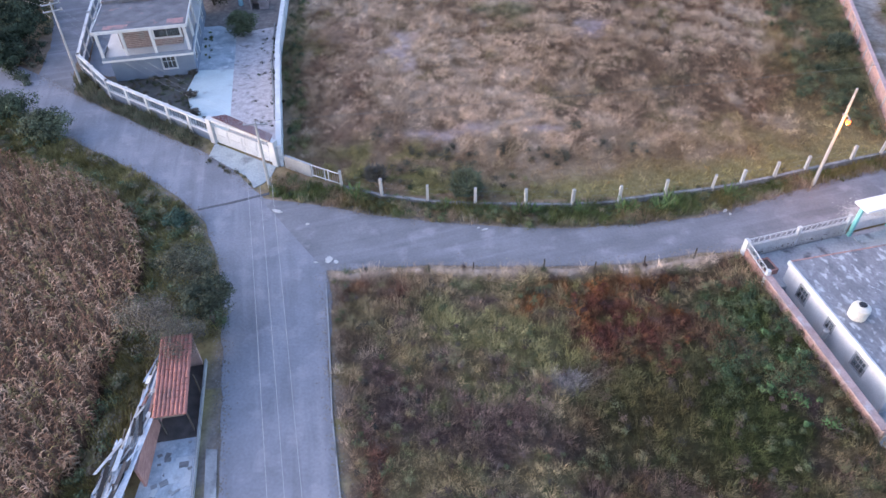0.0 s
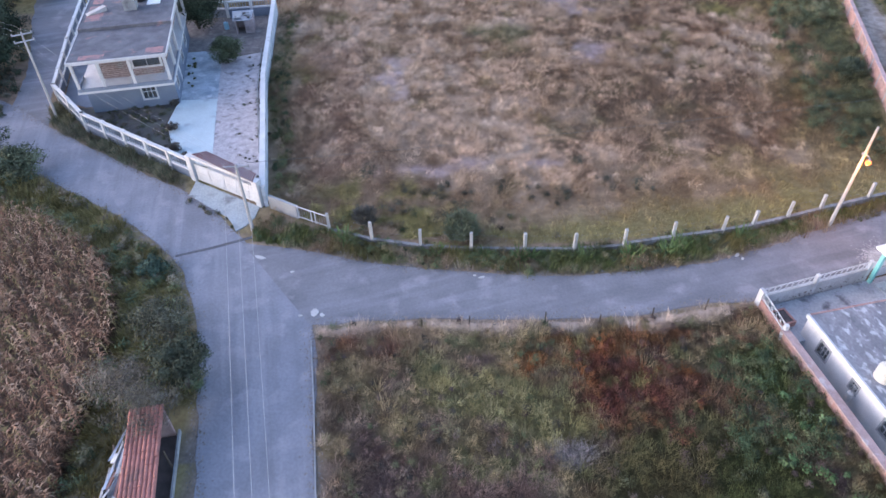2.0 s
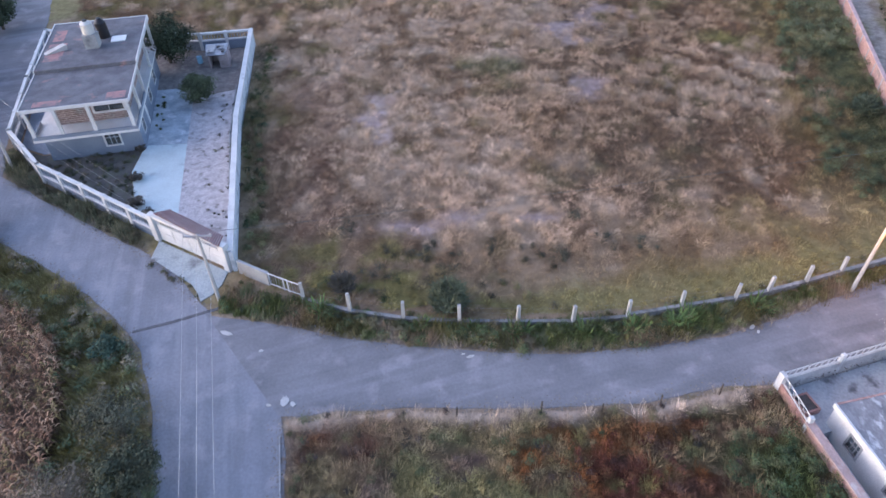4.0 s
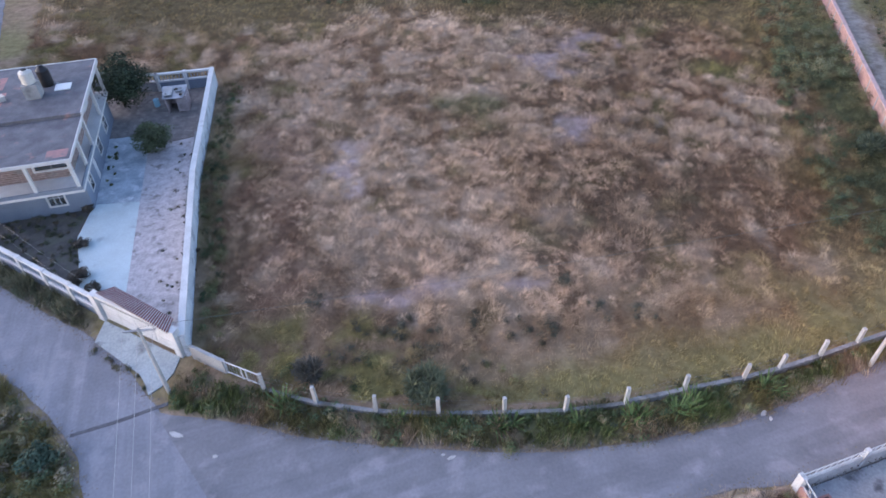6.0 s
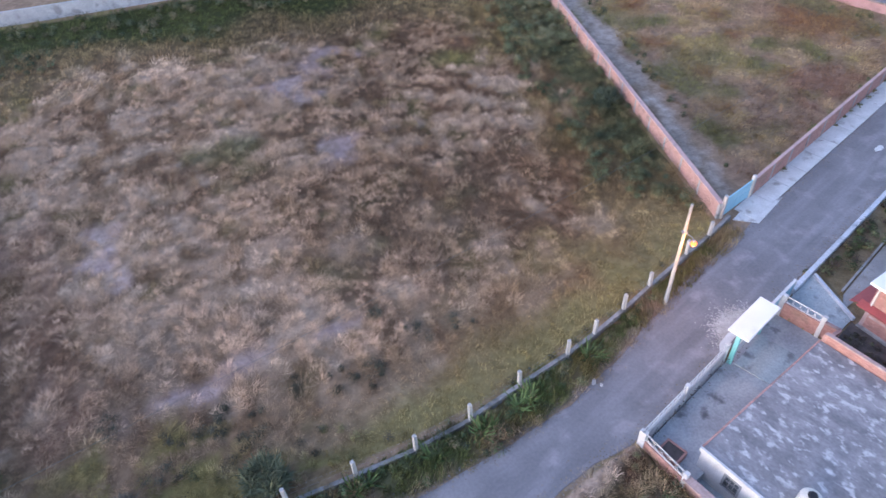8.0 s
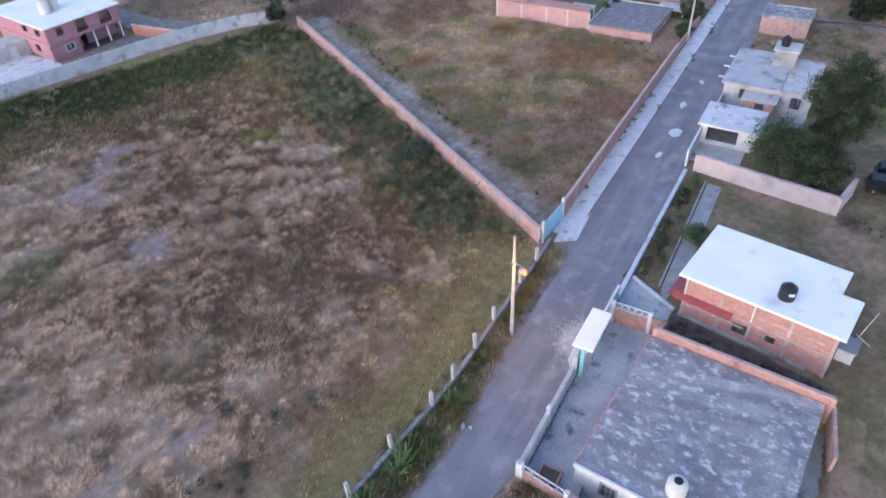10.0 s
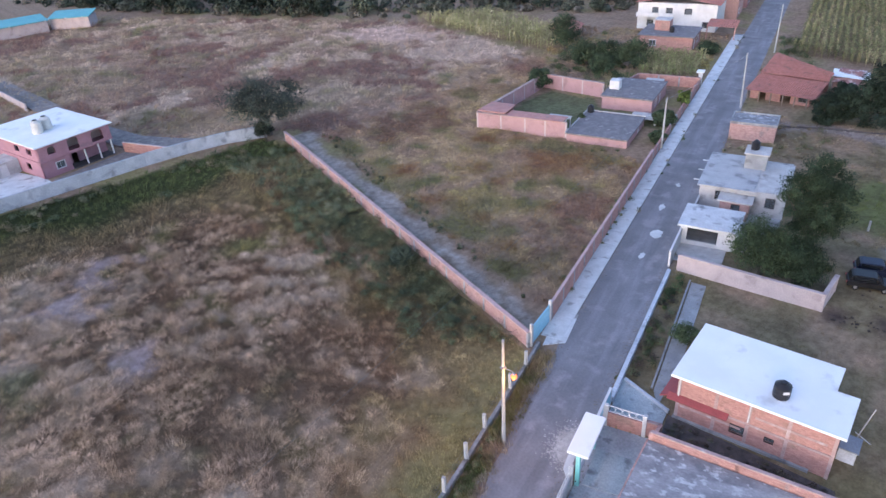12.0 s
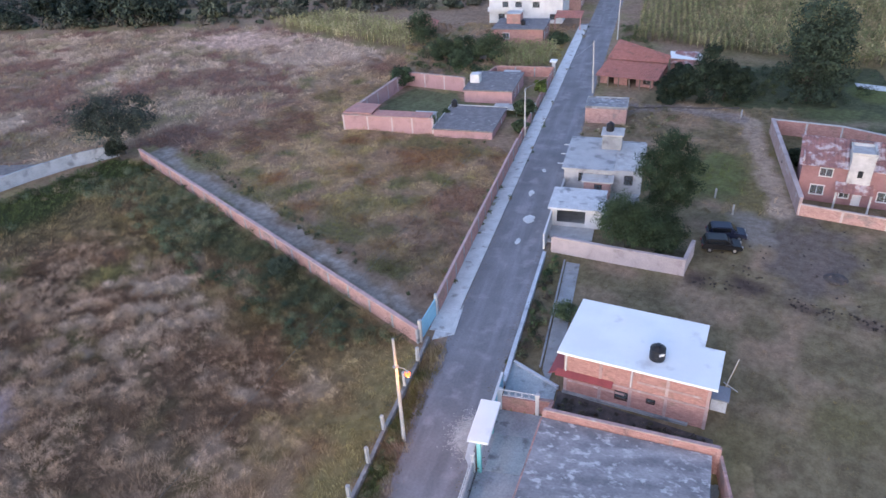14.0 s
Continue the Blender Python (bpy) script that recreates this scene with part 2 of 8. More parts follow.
    pole=mat("pole_concrete", (0.5, 0.49, 0.47), (0.42, 0.41, 0.39), 1.5, 0.85, 0.15),
    wire=mat("dark_cable", (0.16, 0.18, 0.16), (0.12, 0.13, 0.12), 2.0, 0.6, 0.0),
    cable=mat("aluminium_cable", (0.5, 0.5, 0.5), (0.4, 0.4, 0.4), 2.0, 0.5, 0.0, metal=0.3),
    carpaint=mat("dark_blue_car_paint", (0.012, 0.016, 0.035), (0.02, 0.024, 0.045), 0.8, 0.35, 0.0, spec=0.2),
    carblack=mat("black_car_paint", (0.012, 0.012, 0.013), (0.02, 0.02, 0.02), 0.8, 0.35, 0.0, spec=0.2),
    rubber=mat("tyre_rubber", (0.02, 0.02, 0.02), (0.03, 0.03, 0.03), 3.0, 0.9, 0.1),
    rim=mat("alloy_rim", (0.5, 0.5, 0.52), (0.4, 0.4, 0.42), 3.0, 0.35, 0.0, metal=0.8),
    oldconcrete=mat("dirty_rough_concrete", (0.31, 0.305, 0.3), (0.2, 0.198, 0.195), 1.2, 0.95, 0.5, (0.13, 0.125, 0.11), 0.9, 0.55, fine=6.0),
    bed=mat("weedy_garden_earth", (0.13, 0.125, 0.115), (0.085, 0.083, 0.08), 1.6, 0.95, 0.6, (0.12, 0.125, 0.1), 0.8, 0.52, fine=6.0),
    limewash=mat("limewashed_wall", (0.62, 0.66, 0.7), (0.5, 0.54, 0.59), 0.6, 0.85, 0.1, (0.36, 0.385, 0.42), 0.7, 0.57, fine=7.0),
    # darker, bluer copy of limewash: the far wall's shade put into its colour
    shaded_limewash=mat("shaded_blue_limewash", (0.49, 0.53, 0.58), (0.37, 0.405, 0.45), 0.5, 0.85, 0.1, (0.27, 0.29, 0.315), 0.6, 0.56, fine=7.0),
    glass=glass_mat("window_glass"),
    tinted=tinted_mat("tinted_car_glass"),
    bulb=glow_mat("sodium_lamp_glow", (1.0, 0.14, 0.02), 2.0),
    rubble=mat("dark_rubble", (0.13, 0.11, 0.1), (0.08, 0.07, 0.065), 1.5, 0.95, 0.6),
    ash=mat("burnt_ground", (0.07, 0.06, 0.055), (0.12, 0.1, 0.09), 1.2, 0.95, 0.4),
)


# ---- builders ----
def part(name, bm, material, parent=None, label="", bevel=0.0):
    """Links a bmesh as one mesh object under a thing or a part."""
    if bevel:
        bmesh.ops.bevel(bm, geom=bm.edges[:], offset=bevel, segments=1, affect="EDGES")
    me = bpy.data.meshes.new(name)
    bm.to_mesh(me)
    bm.free()
    me.materials.append(M[material])
    ob = new(name, me)
    ob.parent = parent
    return tagged(ob, label)


def thing(name, label, category, x, y, z=0.0, turn=0.0, group=""):
    """An empty at the base of a thing, to which its parts belong."""
    ob = new(name)
    ob.empty_display_size = 0.3
    ob.matrix_basis = pose(x, y, z, 0, 0, turn)
    return tagged(ob, label, category, group)


def hexa(bm, lower, upper):
    """A solid between two rings of points."""
    a, b = [bm.verts.new(p) for p in lower], [bm.verts.new(p) for p in upper]
    bm.faces.new(a[::-1])
    bm.faces.new(b)
    for i in range(len(a)):
        j = (i + 1) % len(a)
        bm.faces.new((a[i], a[j], b[j], b[i]))
    return bm


def box(bm, x0, x1, y0, y1, z0, z1):
    ring = ((x0, y0), (x1, y0), (x1, y1), (x0, y1))
    return hexa(bm, [(x, y, z0) for x, y in ring], [(x, y, z1) for x, y in ring])


def B(*boxes):
    bm = bmesh.new()
    for b in boxes:
        box(bm, *b)
    return bm


def prism(ring, z0, z1):
    bm = bmesh.new()
    return hexa(bm, [(x, y, z0) for x, y in ring], [(x, y, z1) for x, y in ring])


def tube(bm, a, b, r0, r1, n=8):
    a, b = Vector(a), Vector(b)
    q = (b - a).to_track_quat("Z", "Y")
    ring = [Vector((math.cos(2 * math.pi * i / n), math.sin(2 * math.pi * i / n), 0)) for i in range(n)]
    return hexa(bm, [a + q @ (v * r0) for v in ring], [b + q @ (v * r1) for v in ring])


def sweep(pts, r, n=5):
    """One continuous round rod through the points."""
    bm = bmesh.new()
    rings = []
    for i, p in enumerate(pts):
        d = Vector(pts[min(i + 1, len(pts) - 1)]) - Vector(pts[max(i - 1, 0)])
        q = d.to_track_quat("Z", "Y")
        rings.append([bm.verts.new(Vector(p) + q @ Vector((r * math.cos(2 * math.pi * k / n), r * math.sin(2 * math.pi * k / n), 0))) for k in range(n)])
    bm.faces.new(rings[0][::-1])
    bm.faces.new(rings[-1])
    for a, b in zip(rings, rings[1:]):
        for k in range(n):
            j = (k + 1) % n
            bm.faces.new((a[k], a[j], b[j], b[k]))
    return bm


def lathe(profile, n=16):
    """A closed turned body from (radius, height) pairs, bottom to top."""
    bm = bmesh.new()
    rings = [[bm.verts.new((r * math.cos(2 * math.pi * i / n), r * math.sin(2 * math.pi * i / n), z)) for i in range(n)] for r, z in profile]
    bm.faces.new(rings[0][::-1])
    bm.faces.new(rings[-1])
    for a, b in zip(rings, rings[1:]):
        for i in range(n):
            j = (i + 1) % n
            bm.faces.new((a[i], a[j], b[j], b[i]))
    return bm


def moved(bm, x=0, y=0, z=0, turn=0):
    bmesh.ops.transform(bm, matrix=pose(x, y, z, 0, 0, turn), verts=bm.verts[:])
    return bm


def wall_bm(p, q, z0, z1, t, holes=()):
    """A wall of thickness t to the left of the line p-q, with openings (s0, s1, za, zb) right through it."""
    p, q = Vector((*p, 0)), Vector((*q, 0))
    d = (q - p).normalized()
    n = Vector((-d.y, d.x, 0))
    length = (q - p).length
    bm = bmesh.new()
    cuts = sorted({0.0, length, *(c for h in holes for c in h[:2])})
    rows = sorted({z0, z1, *(min(max(c, z0), z1) for h in holes for c in h[2:4])})
    solid = lambda i, k: 0 <= i < len(cuts) - 1 and 0 <= k < len(rows) - 1 and not any(
        h[0] - 1e-6 <= cuts[i] and cuts[i + 1] <= h[1] + 1e-6 and h[2] - 1e-6 <= rows[k] and rows[k + 1] <= h[3] + 1e-6 for h in holes)
    made = {}

    def v(i, k, b):
        if (i, k, b) not in made:
            made[i, k, b] = bm.verts.new(p + d * cuts[i] + n * (t * b) + Vector((0, 0, rows[k])))
        return made[i, k, b]

    for i in range(len(cuts) - 1):
        for k in range(len(rows) - 1):
            if not solid(i, k):
                continue
            bm.faces.new((v(i, k, 0), v(i + 1, k, 0), v(i + 1, k + 1, 0), v(i, k + 1, 0)))
            bm.faces.new((v(i, k + 1, 1), v(i + 1, k + 1, 1), v(i + 1, k, 1), v(i, k, 1)))
            for (di, dk), (a, b) in (((-1, 0), ((i, k), (i, k + 1))), ((1, 0), ((i + 1, k + 1), (i + 1, k))), ((0, -1), ((i + 1, k), (i, k))), ((0, 1), ((i, k + 1), (i + 1, k + 1)))):
                if not solid(i + di, k + dk):
                    bm.faces.new((v(*a, 0), v(*b, 0), v(*b, 1), v(*a, 1)))
    return bm


def window(parent, p, q, t, hole, frame_material="white", trim=0.12, bars=1, name="window"):
    """A framed, glazed window in an opening of wall_bm's wall p-q."""
    p, q = Vector((*p, 0)), Vector((*q, 0))
    d = (q - p).normalized()
    s0, s1, za, zb = hole
    turn = math.degrees(math.atan2(d.y, d.x))
    at = p + d * s0
    w = s1 - s0
    m = dict(x=at.x, y=at.y, turn=turn)
    k = trim
    fr = B((-k, w + k, -0.04, 0.08, za - k, za), (-k, w + k, -0.04, 0.08, zb, zb + k), (-k, 0, -0.04, 0.08, za, zb), (w, w + k, -0.04, 0.08, za, zb))
    win = part(name, moved(fr, **m), frame_material, parent)
    part("pane", moved(B((0.0, w, 0.1, 0.115, za, zb)), **m), "glass", win)
    for i in range(bars):
        x = w * (i + 1) / (bars + 1)
        part("bar", moved(B((x - 0.025, x + 0.025, 0.06, 0.097, za, zb)), **m), frame_material, win)
    if bars > 1:
        zc = (za + zb) / 2
        part("bar", moved(B((0, w, 0.05, 0.094, zc - 0.025, zc + 0.025)), **m), frame_material, win)
    return win


def door(parent, p, q, hole, material="white", name="door"):
    p, q = Vector((*p, 0)), Vector((*q, 0))
    d = (q - p).normalized()
    s0, s1, za, zb = hole
    at = p + d * s0
    m = dict(x=at.x, y=at.y, turn=math.degrees(math.atan2(d.y, d.x)))
    w = s1 - s0
    leaf = part(name, moved(B((0.0, w, 0.06, 0.11, za, zb)), **m), material, parent)
    part("panel", moved(B((0.12, w - 0.12, 0.03, 0.06, za + 0.2, za + 0.9), (0.12, w - 0.12, 0.03, 0.06, za + 1.05, zb - 0.15)), **m), material, leaf)
    part("handle", moved(B((w - 0.12, w - 0.07, -0.01, 0.06, za + 0.95, za + 1.1)), **m), "metal", leaf)
    return leaf


def room(parent, x0, x1, y0, y1, z0, z1, material, t=0.2, holes=None, bars=1, trim=0.12, frames="white"):
    """Four walls with their windows and doors; holes: side -> [(s0, s1, za, zb, kind)]."""
    sides = dict(south=((x0, y0), (x1, y0)), east=((x1, y0 + t), (x1, y1 - t)), north=((x1, y1), (x0, y1)), west=((x0, y1 - t), (x0, y0 + t)))
    for side, (p, q) in sides.items():
        hs = (holes or {}).get(side, [])
        part("wall", wall_bm(p, q, z0, z1, t, [h[:4] for h in hs]), material, parent)
        for h in hs:
            if h[4] == "window":
                window(parent, p, q, t, h[:4], frames, trim, bars)
            elif h[4] == "door":
                door(parent, p, q, h[:4])


def tiled(x0, x1, y0, y1, z0, z1, step=0.26, rows=None):
    """A slope of barrel tiles: z0 at y0 rising to z1 at y1; each course overlaps the one below."""
    bm = bmesh.new()
    n = max(2, int((x1 - x0) / step))
    rows = rows or max(2, int(math.hypot(y1 - y0, z1 - z0) / 0.4))
    rnd = random.Random(n * 31 + rows)
    for i in range(n):
        xa = x0 + (x1 - x0) * i / n
        w = (x1 - x0) / n
        for r in range(rows):
            f0, f1 = r / rows, (r + 1.12) / rows
            j = rnd.uniform(-0.02, 0.02)
            ya, yb, za, zb = y0 + (y1 - y0) * f0, y0 + (y1 - y0) * f1, z0 + (z1 - z0) * f0 + 0.05 + j, z0 + (z1 - z0) * f1 + j
            prof = ((0.0, 0.0), (0.2, 0.07), (0.5, 0.1), (0.8, 0.07), (1.0, 0.0))
            a = [bm.verts.new((xa + w * s, ya, za + h)) for s, h in prof]
            b = [bm.verts.new((xa + w * s, yb, zb + h)) for s, h in prof]
            for k in range(4):
                bm.faces.new((a[k], a[k + 1], b[k + 1], b[k]))
            bm.faces.new(a[::-1])
    return bm


def value_noise(x, y, size, seed=0):
    """Smooth noise from 0 to 1 at a given size of patch, for arrays."""
    x, y = np.asarray(x, float) / size, np.asarray(y, float) / size
    xi, yi = np.floor(x).astype(int), np.floor(y).astype(int)
    fx, fy = x - xi, y - yi
    fx, fy = fx * fx * (3 - 2 * fx), fy * fy * (3 - 2 * fy)

    def h(i, j):
        k = (i * 374761393 + j * 668265263 + seed * 974634777) & 0xFFFFFFFF
        k = ((k ^ (k >> 13)) * 1274126177) & 0xFFFFFFFF
        return ((k ^ (k >> 16)) & 0xFFFF) / 65535.0

    return (h(xi, yi) * (1 - fx) + h(xi + 1, yi) * fx) * (1 - fy) + (h(xi, yi + 1) * (1 - fx) + h(xi + 1, yi + 1) * fx) * fy


def inside(poly, x, y):
    hit = np.zeros(len(x), bool)
    for (xa, ya), (xb, yb) in zip(poly, poly[1:] + poly[:1]):
        cross = (ya > y) != (yb > y)
        hit ^= cross & (x < (xb - xa) * (y - ya) / (yb - ya + 1e-9) + xa)
    return hit


def line_dist(pts, x, y):
    best = np.full(np.shape(x), 1e9)
    for (xa, ya), (xb, yb) in zip(pts, pts[1:]):
        dx, dy = xb - xa, yb - ya
        s = np.clip(((x - xa) * dx + (y - ya) * dy) / (dx * dx + dy * dy), 0, 1)
        best = np.minimum(best, np.hypot(x - xa - s * dx, y - ya - s * dy))
    return best


def scatter(poly, density, rng):
    p = np.array(poly)
    lo, hi = p.min(0), p.max(0)
    n = int((hi[0] - lo[0]) * (hi[1] - lo[1]) * density)
    x, y = rng.uniform(lo[0], hi[0], n), rng.uniform(lo[1], hi[1], n)
    keep = inside(poly, x, y)
    return x[keep], y[keep]


def quad_mesh(name, quads, material, tint=None):
    """A mesh of loose four-cornered blades or leaves, with their own colours."""
    n = len(quads)
    me = bpy.data.meshes.new(name)
    me.vertices.add(n * 4)
    me.vertices.foreach_set("co", np.ascontiguousarray(quads, dtype=np.float32).ravel())
    me.loops.add(n * 4)
    me.loops.foreach_set("vertex_index", np.arange(n * 4, dtype=np.int32))
    me.polygons.add(n)
    me.polygons.foreach_set("loop_start", np.arange(0, n * 4, 4, dtype=np.int32))
    if tint is not None:
        at = me.color_attributes.new("tint", "FLOAT_COLOR", "POINT")
        rgba = np.ones((n, 4, 4), np.float32)
        rgba[:, :, :3] = tint[:, None, :]
        at.data.foreach_set("color", rgba.ravel())
    me.update(calc_edges=True)
    me.materials.append(M[material])
    return me


def blades(x, y, z, count, length, lean, width, tint, rng, spread=0.25, flow=None):
    """Tufts of blades: count blades round each (x, y), of that length, leaning out and along the flow."""
    m = len(x)
    k = m * count
    rep = lambda a: np.repeat(np.broadcast_to(a, (m,)), count)
    ang = rng.uniform(0, 2 * np.pi, k)
    rad = spread * np.sqrt(rng.uniform(0, 1, k)) * rep(length)
    bx, by, bz = rep(x) + np.cos(ang) * rad, rep(y) + np.sin(ang) * rad, rep(z)
    out = ang + rng.normal(0, 0.7, k)
    ln = rep(length) * rng.uniform(0.55, 1.15, k)
    le = np.clip(rep(lean) * rng.uniform(0.4, 1.5, k), 0, 0.96)
    dx, dy = np.cos(out) * le, np.sin(out) * le
    if flow is not None:
        dx, dy = dx * 0.55 + np.cos(rep(flow)) * rep(lean) * 0.7, dy * 0.55 + np.sin(rep(flow)) * rep(lean) * 0.7
    dz = np.sqrt(np.clip(1 - dx * dx - dy * dy, 0.05, 1))
    tip = np.stack((bx + dx * ln, by + dy * ln, bz + dz * ln), 1)
    base = np.stack((bx, by, bz - 0.03), 1)
    side_a = rng.uniform(0, 2 * np.pi, k)
    side = np.stack((np.cos(side_a), np.sin(side_a), np.zeros(k)), 1) * (rep(width) * rng.uniform(0.6, 1.4, k))[:, None]
    q = np.stack((base - side * 0.5, base + side * 0.5, tip + side * 0.22, tip - side * 0.22), 1)
    c = np.repeat(tint, count, 0) * rng.uniform(0.82, 1.18, (k, 1))
    return q, c


def leaves(centre, radius, count, size, tint, rng, flat=0.75, shell=0.55):
    """Leaves about clump centres (n, 3) of given radii, thicker towards the outside."""
    m = len(centre)
    k = m * count
    d = rng.normal(0, 1, (k, 3))
    d /= np.linalg.norm(d, axis=1)[:, None]
    r = np.repeat(np.broadcast_to(radius, (m,)), count) * (shell + (1 - shell) * rng.uniform(0, 1, k)) * rng.uniform(0.75, 1.1, k)
    p = np.repeat(centre, count, 0) + d * r[:, None] * np.array((1, 1, flat))
    a = rng.normal(0, 1, (k, 3)) + np.array((0, 0, 0.0))
    a /= np.linalg.norm(a, axis=1)[:, None]
    n = d * 1.3 + rng.normal(0, 0.42, (k, 3)) + np.array((0, 0, 0.35))
    b = np.cross(n, a)
    b /= np.linalg.norm(b, axis=1)[:, None] + 1e-6
    a = np.cross(b, n)
    a /= np.linalg.norm(a, axis=1)[:, None] + 1e-6
    s = (size * rng.uniform(0.6, 1.3, k))[:, None]
    q = np.stack((p - a * s, p - b * s * 0.55, p + a * s, p + b * s * 0.55), 1)
    c = np.repeat(np.broadcast_to(tint, (m, 3)), count, 0) * rng.uniform(0.75, 1.22, (k, 1))
    return q, c


def stuff(name, label, category, sets, material="grass"):
    q = np.concatenate([s[0] for s in sets])
    c = np.concatenate([s[1] for s in sets])
    return tagged(new(name, quad_mesh(name, q, material, c)), label, category, kind="stuff")


def tree(name, label, x, y, height, radius, seed, tint=(0.05, 0.075, 0.03), clumps=34, per=70, leaf=0.17, trunk=0.18, base=0.3, group="", flat=0.8, z=0.0, clump=1.0):
    """A tapered trunk with limbs that reach the clumps of an uneven crown."""
    rng = np.random.default_rng(seed)
    t = thing(name, label, "tree", x, y, z, group=group)
    fork = height * max(base + 0.08, 0.12)
    bm = bmesh.new()
    lean = rng.normal(0, 0.15, 2)
    tube(bm, (0, 0, -0.1), (lean[0], lean[1], fork), trunk * 1.25, trunk * 0.8)
    centre = np.empty((clumps, 3))
    cz, rz = height * (1 + base) / 2, height * (1 - base) / 2
    for i in range(clumps):
        d = rng.normal(0, 1, 3)
        d /= np.linalg.norm(d)
        f = rng.uniform(0.15, 0.95) ** 0.6
        centre[i] = (d[0] * radius * f * 0.82, d[1] * radius * f * 0.82, cz + d[2] * rz * f * 0.82)
    for i in range(min(9, clumps)):
        tube(bm, (lean[0], lean[1], fork * 0.92), centre[i], trunk * 0.45, trunk * 0.1, 5)
    part("trunk", bm, "bark", t)
    size = radius * clump * rng.uniform(0.26, 0.42, clumps)
    tone = np.array(tint) * rng.uniform(0.55, 1.55, (clumps, 1))
    q, c = leaves(centre, size, per, leaf, tone, rng, flat)
    ob = new("crown", quad_mesh("crown", q, "grass", c))
    ob.parent = t
    return t


def strip(name, left, right, z, material, label, category):
    """A road surface between two edge lines, smoothed, with edges that go into the ground."""
    def smooth(pts, n):
        p = np.array([pts[0], *pts, pts[-1]], float)
        out = []
        for i in range(1, len(p) - 2):
            for s in np.linspace(0, 1, n, endpoint=False):
                a, b, c, d = p[i - 1:i + 3]
                out.append(0.5 * (2 * b + (c - a) * s + (2 * a - 5 * b + 4 * c - d) * s * s + (3 * b - a - 3 * c + d) * s ** 3))
        out.append(p[-1])
        return np.array(out)
    a, b = smooth(left, 10), smooth(right, 10)
    u = np.linspace(0, 1, 160)
    a = np.stack([np.interp(u, np.linspace(0, 1, len(a)), a[:, k]) for k in (0, 1)], 1)
    b = np.stack([np.interp(u, np.linspace(0, 1, len(b)), b[:, k]) for k in (0, 1)], 1)
    bm = bmesh.new()
    rows = []
    for (ax, ay), (bx, by) in zip(a, b):
        ja, jb = (noise.noise((ax * 0.6, ay * 0.6, 3)) * 0.25, noise.noise((bx * 0.6, by * 0.6, 7)) * 0.25)
        w = math.hypot(bx - ax, by - ay)
        row = [(-0.12, -0.12), (0, 0.0), (0.25, 0.004), (0.5, 0.006), (0.75, 0.004), (1, 0.0), (1.0, -0.12)]
        vs = []
        for f, h in row:
            g = f + (ja if f < 0.1 else -jb if f > 0.9 else 0) / w
            g = g + (-0.1 / w if h < -0.1 and f < 0.5 else 0.1 / w if h < -0.1 else 0) if f >= 0 else g * 0 + (ja - 0.1) / w
            vs.append(bm.verts.new((ax + (bx - ax) * g, ay + (by - ay) * g, z + h)))
        rows.append(vs)
    for p, q in zip(rows, rows[1:]):
        for i in range(len(p) - 1):
            bm.faces.new((p[i], p[i + 1], q[i + 1], q[i]))
    bmesh.ops.recalc_face_normals(bm, faces=bm.faces[:])
    for f in bm.faces:
        if f.normal.z < 0 and abs(f.normal.z) > 0.5:
            f.normal_flip()
    ob = part(name, bm, material)
    return tagged(ob, label, category, kind="structure")


ROAD_TURN = 18.9


def rd(u, v):
    """A place beside the straight road: u along its south kerb, v across it to the north."""
    return (47.4 + 0.946 * u - 0.324 * v, 46.8 + 0.324 * u + 0.946 * v)

# ---- ground, roads and fields ----
SOUTH_EDGE = [(-11.1, 35.2), (-3.5, 36.0), (6, 36.2), (13.3, 36.8), (18, 38.0), rd(-26, 0.3), rd(-13, 0.3), rd(10, 0), rd(50, 0), rd(100, 0), rd(150, 0), rd(190, 0)]
NORTH_EDGE = [(-18.4, 44.0), (-12, 42.9), (-6.2, 41.6), (5.6, 40.6), (13, 41.2), (21.4, 43.1), rd(-12, 5.9), rd(0, 5.9), rd(20, 5.9), rd(50, 5.9), rd(100, 5.9), rd(190, 5.9)]
WEST_EDGE = [(-4.3, -22), (-10.0, 0), (-14.2, 16.6), (-16.6, 25.8), (-19.6, 35.5), (-23.5, 42), (-31.1, 47.8), (-38.7, 52.2), (-49.4, 58.7), (-75, 72)]
EAST_EDGE = [(3.1, -22), (-2.6, 0), (-7.1, 16.6), (-9.3, 26), (-11.1, 35.2), (-18.4, 44.4), (-24.7, 50.2), (-33.0, 55.0), (-41.6, 60.4), (-52, 67.0), (-75, 79)]
LANE_W = [(-47.5, 61.0), (-48.5, 66), (-50.5, 73), (-55.5, 84.4), (-62, 100), (-75, 128)]
LANE_E = [(-42.0, 60.2), (-44.6, 66), (-46.4, 73), (-50.0, 84.4), (-55.5, 100), (-67, 128)]
BIG_FIELD = [(-16.3, 48.0), (-11, 46), (-8, 45.2), (0.5, 43.9), (9, 44.5), (17, 45.4), (24, 47), (30, 48.8), (39.2, 52.2), (52.1, 113), (50.5, 117.2), (13.5, 120.4), (-12, 122.5), (-60, 128), (-49, 92), (-24.2, 88.3), (-21.3, 68)]
FRONT_LOT = [(-10.7, 34.9), (-8.9, 26), (-6.5, 16), (-4.5, 8), (27.5, 8), (25.3, 22), (21.9, 37.0), (21.2, 38.2), (13, 36.3), (6, 35.9), (-3.5, 35.7)]
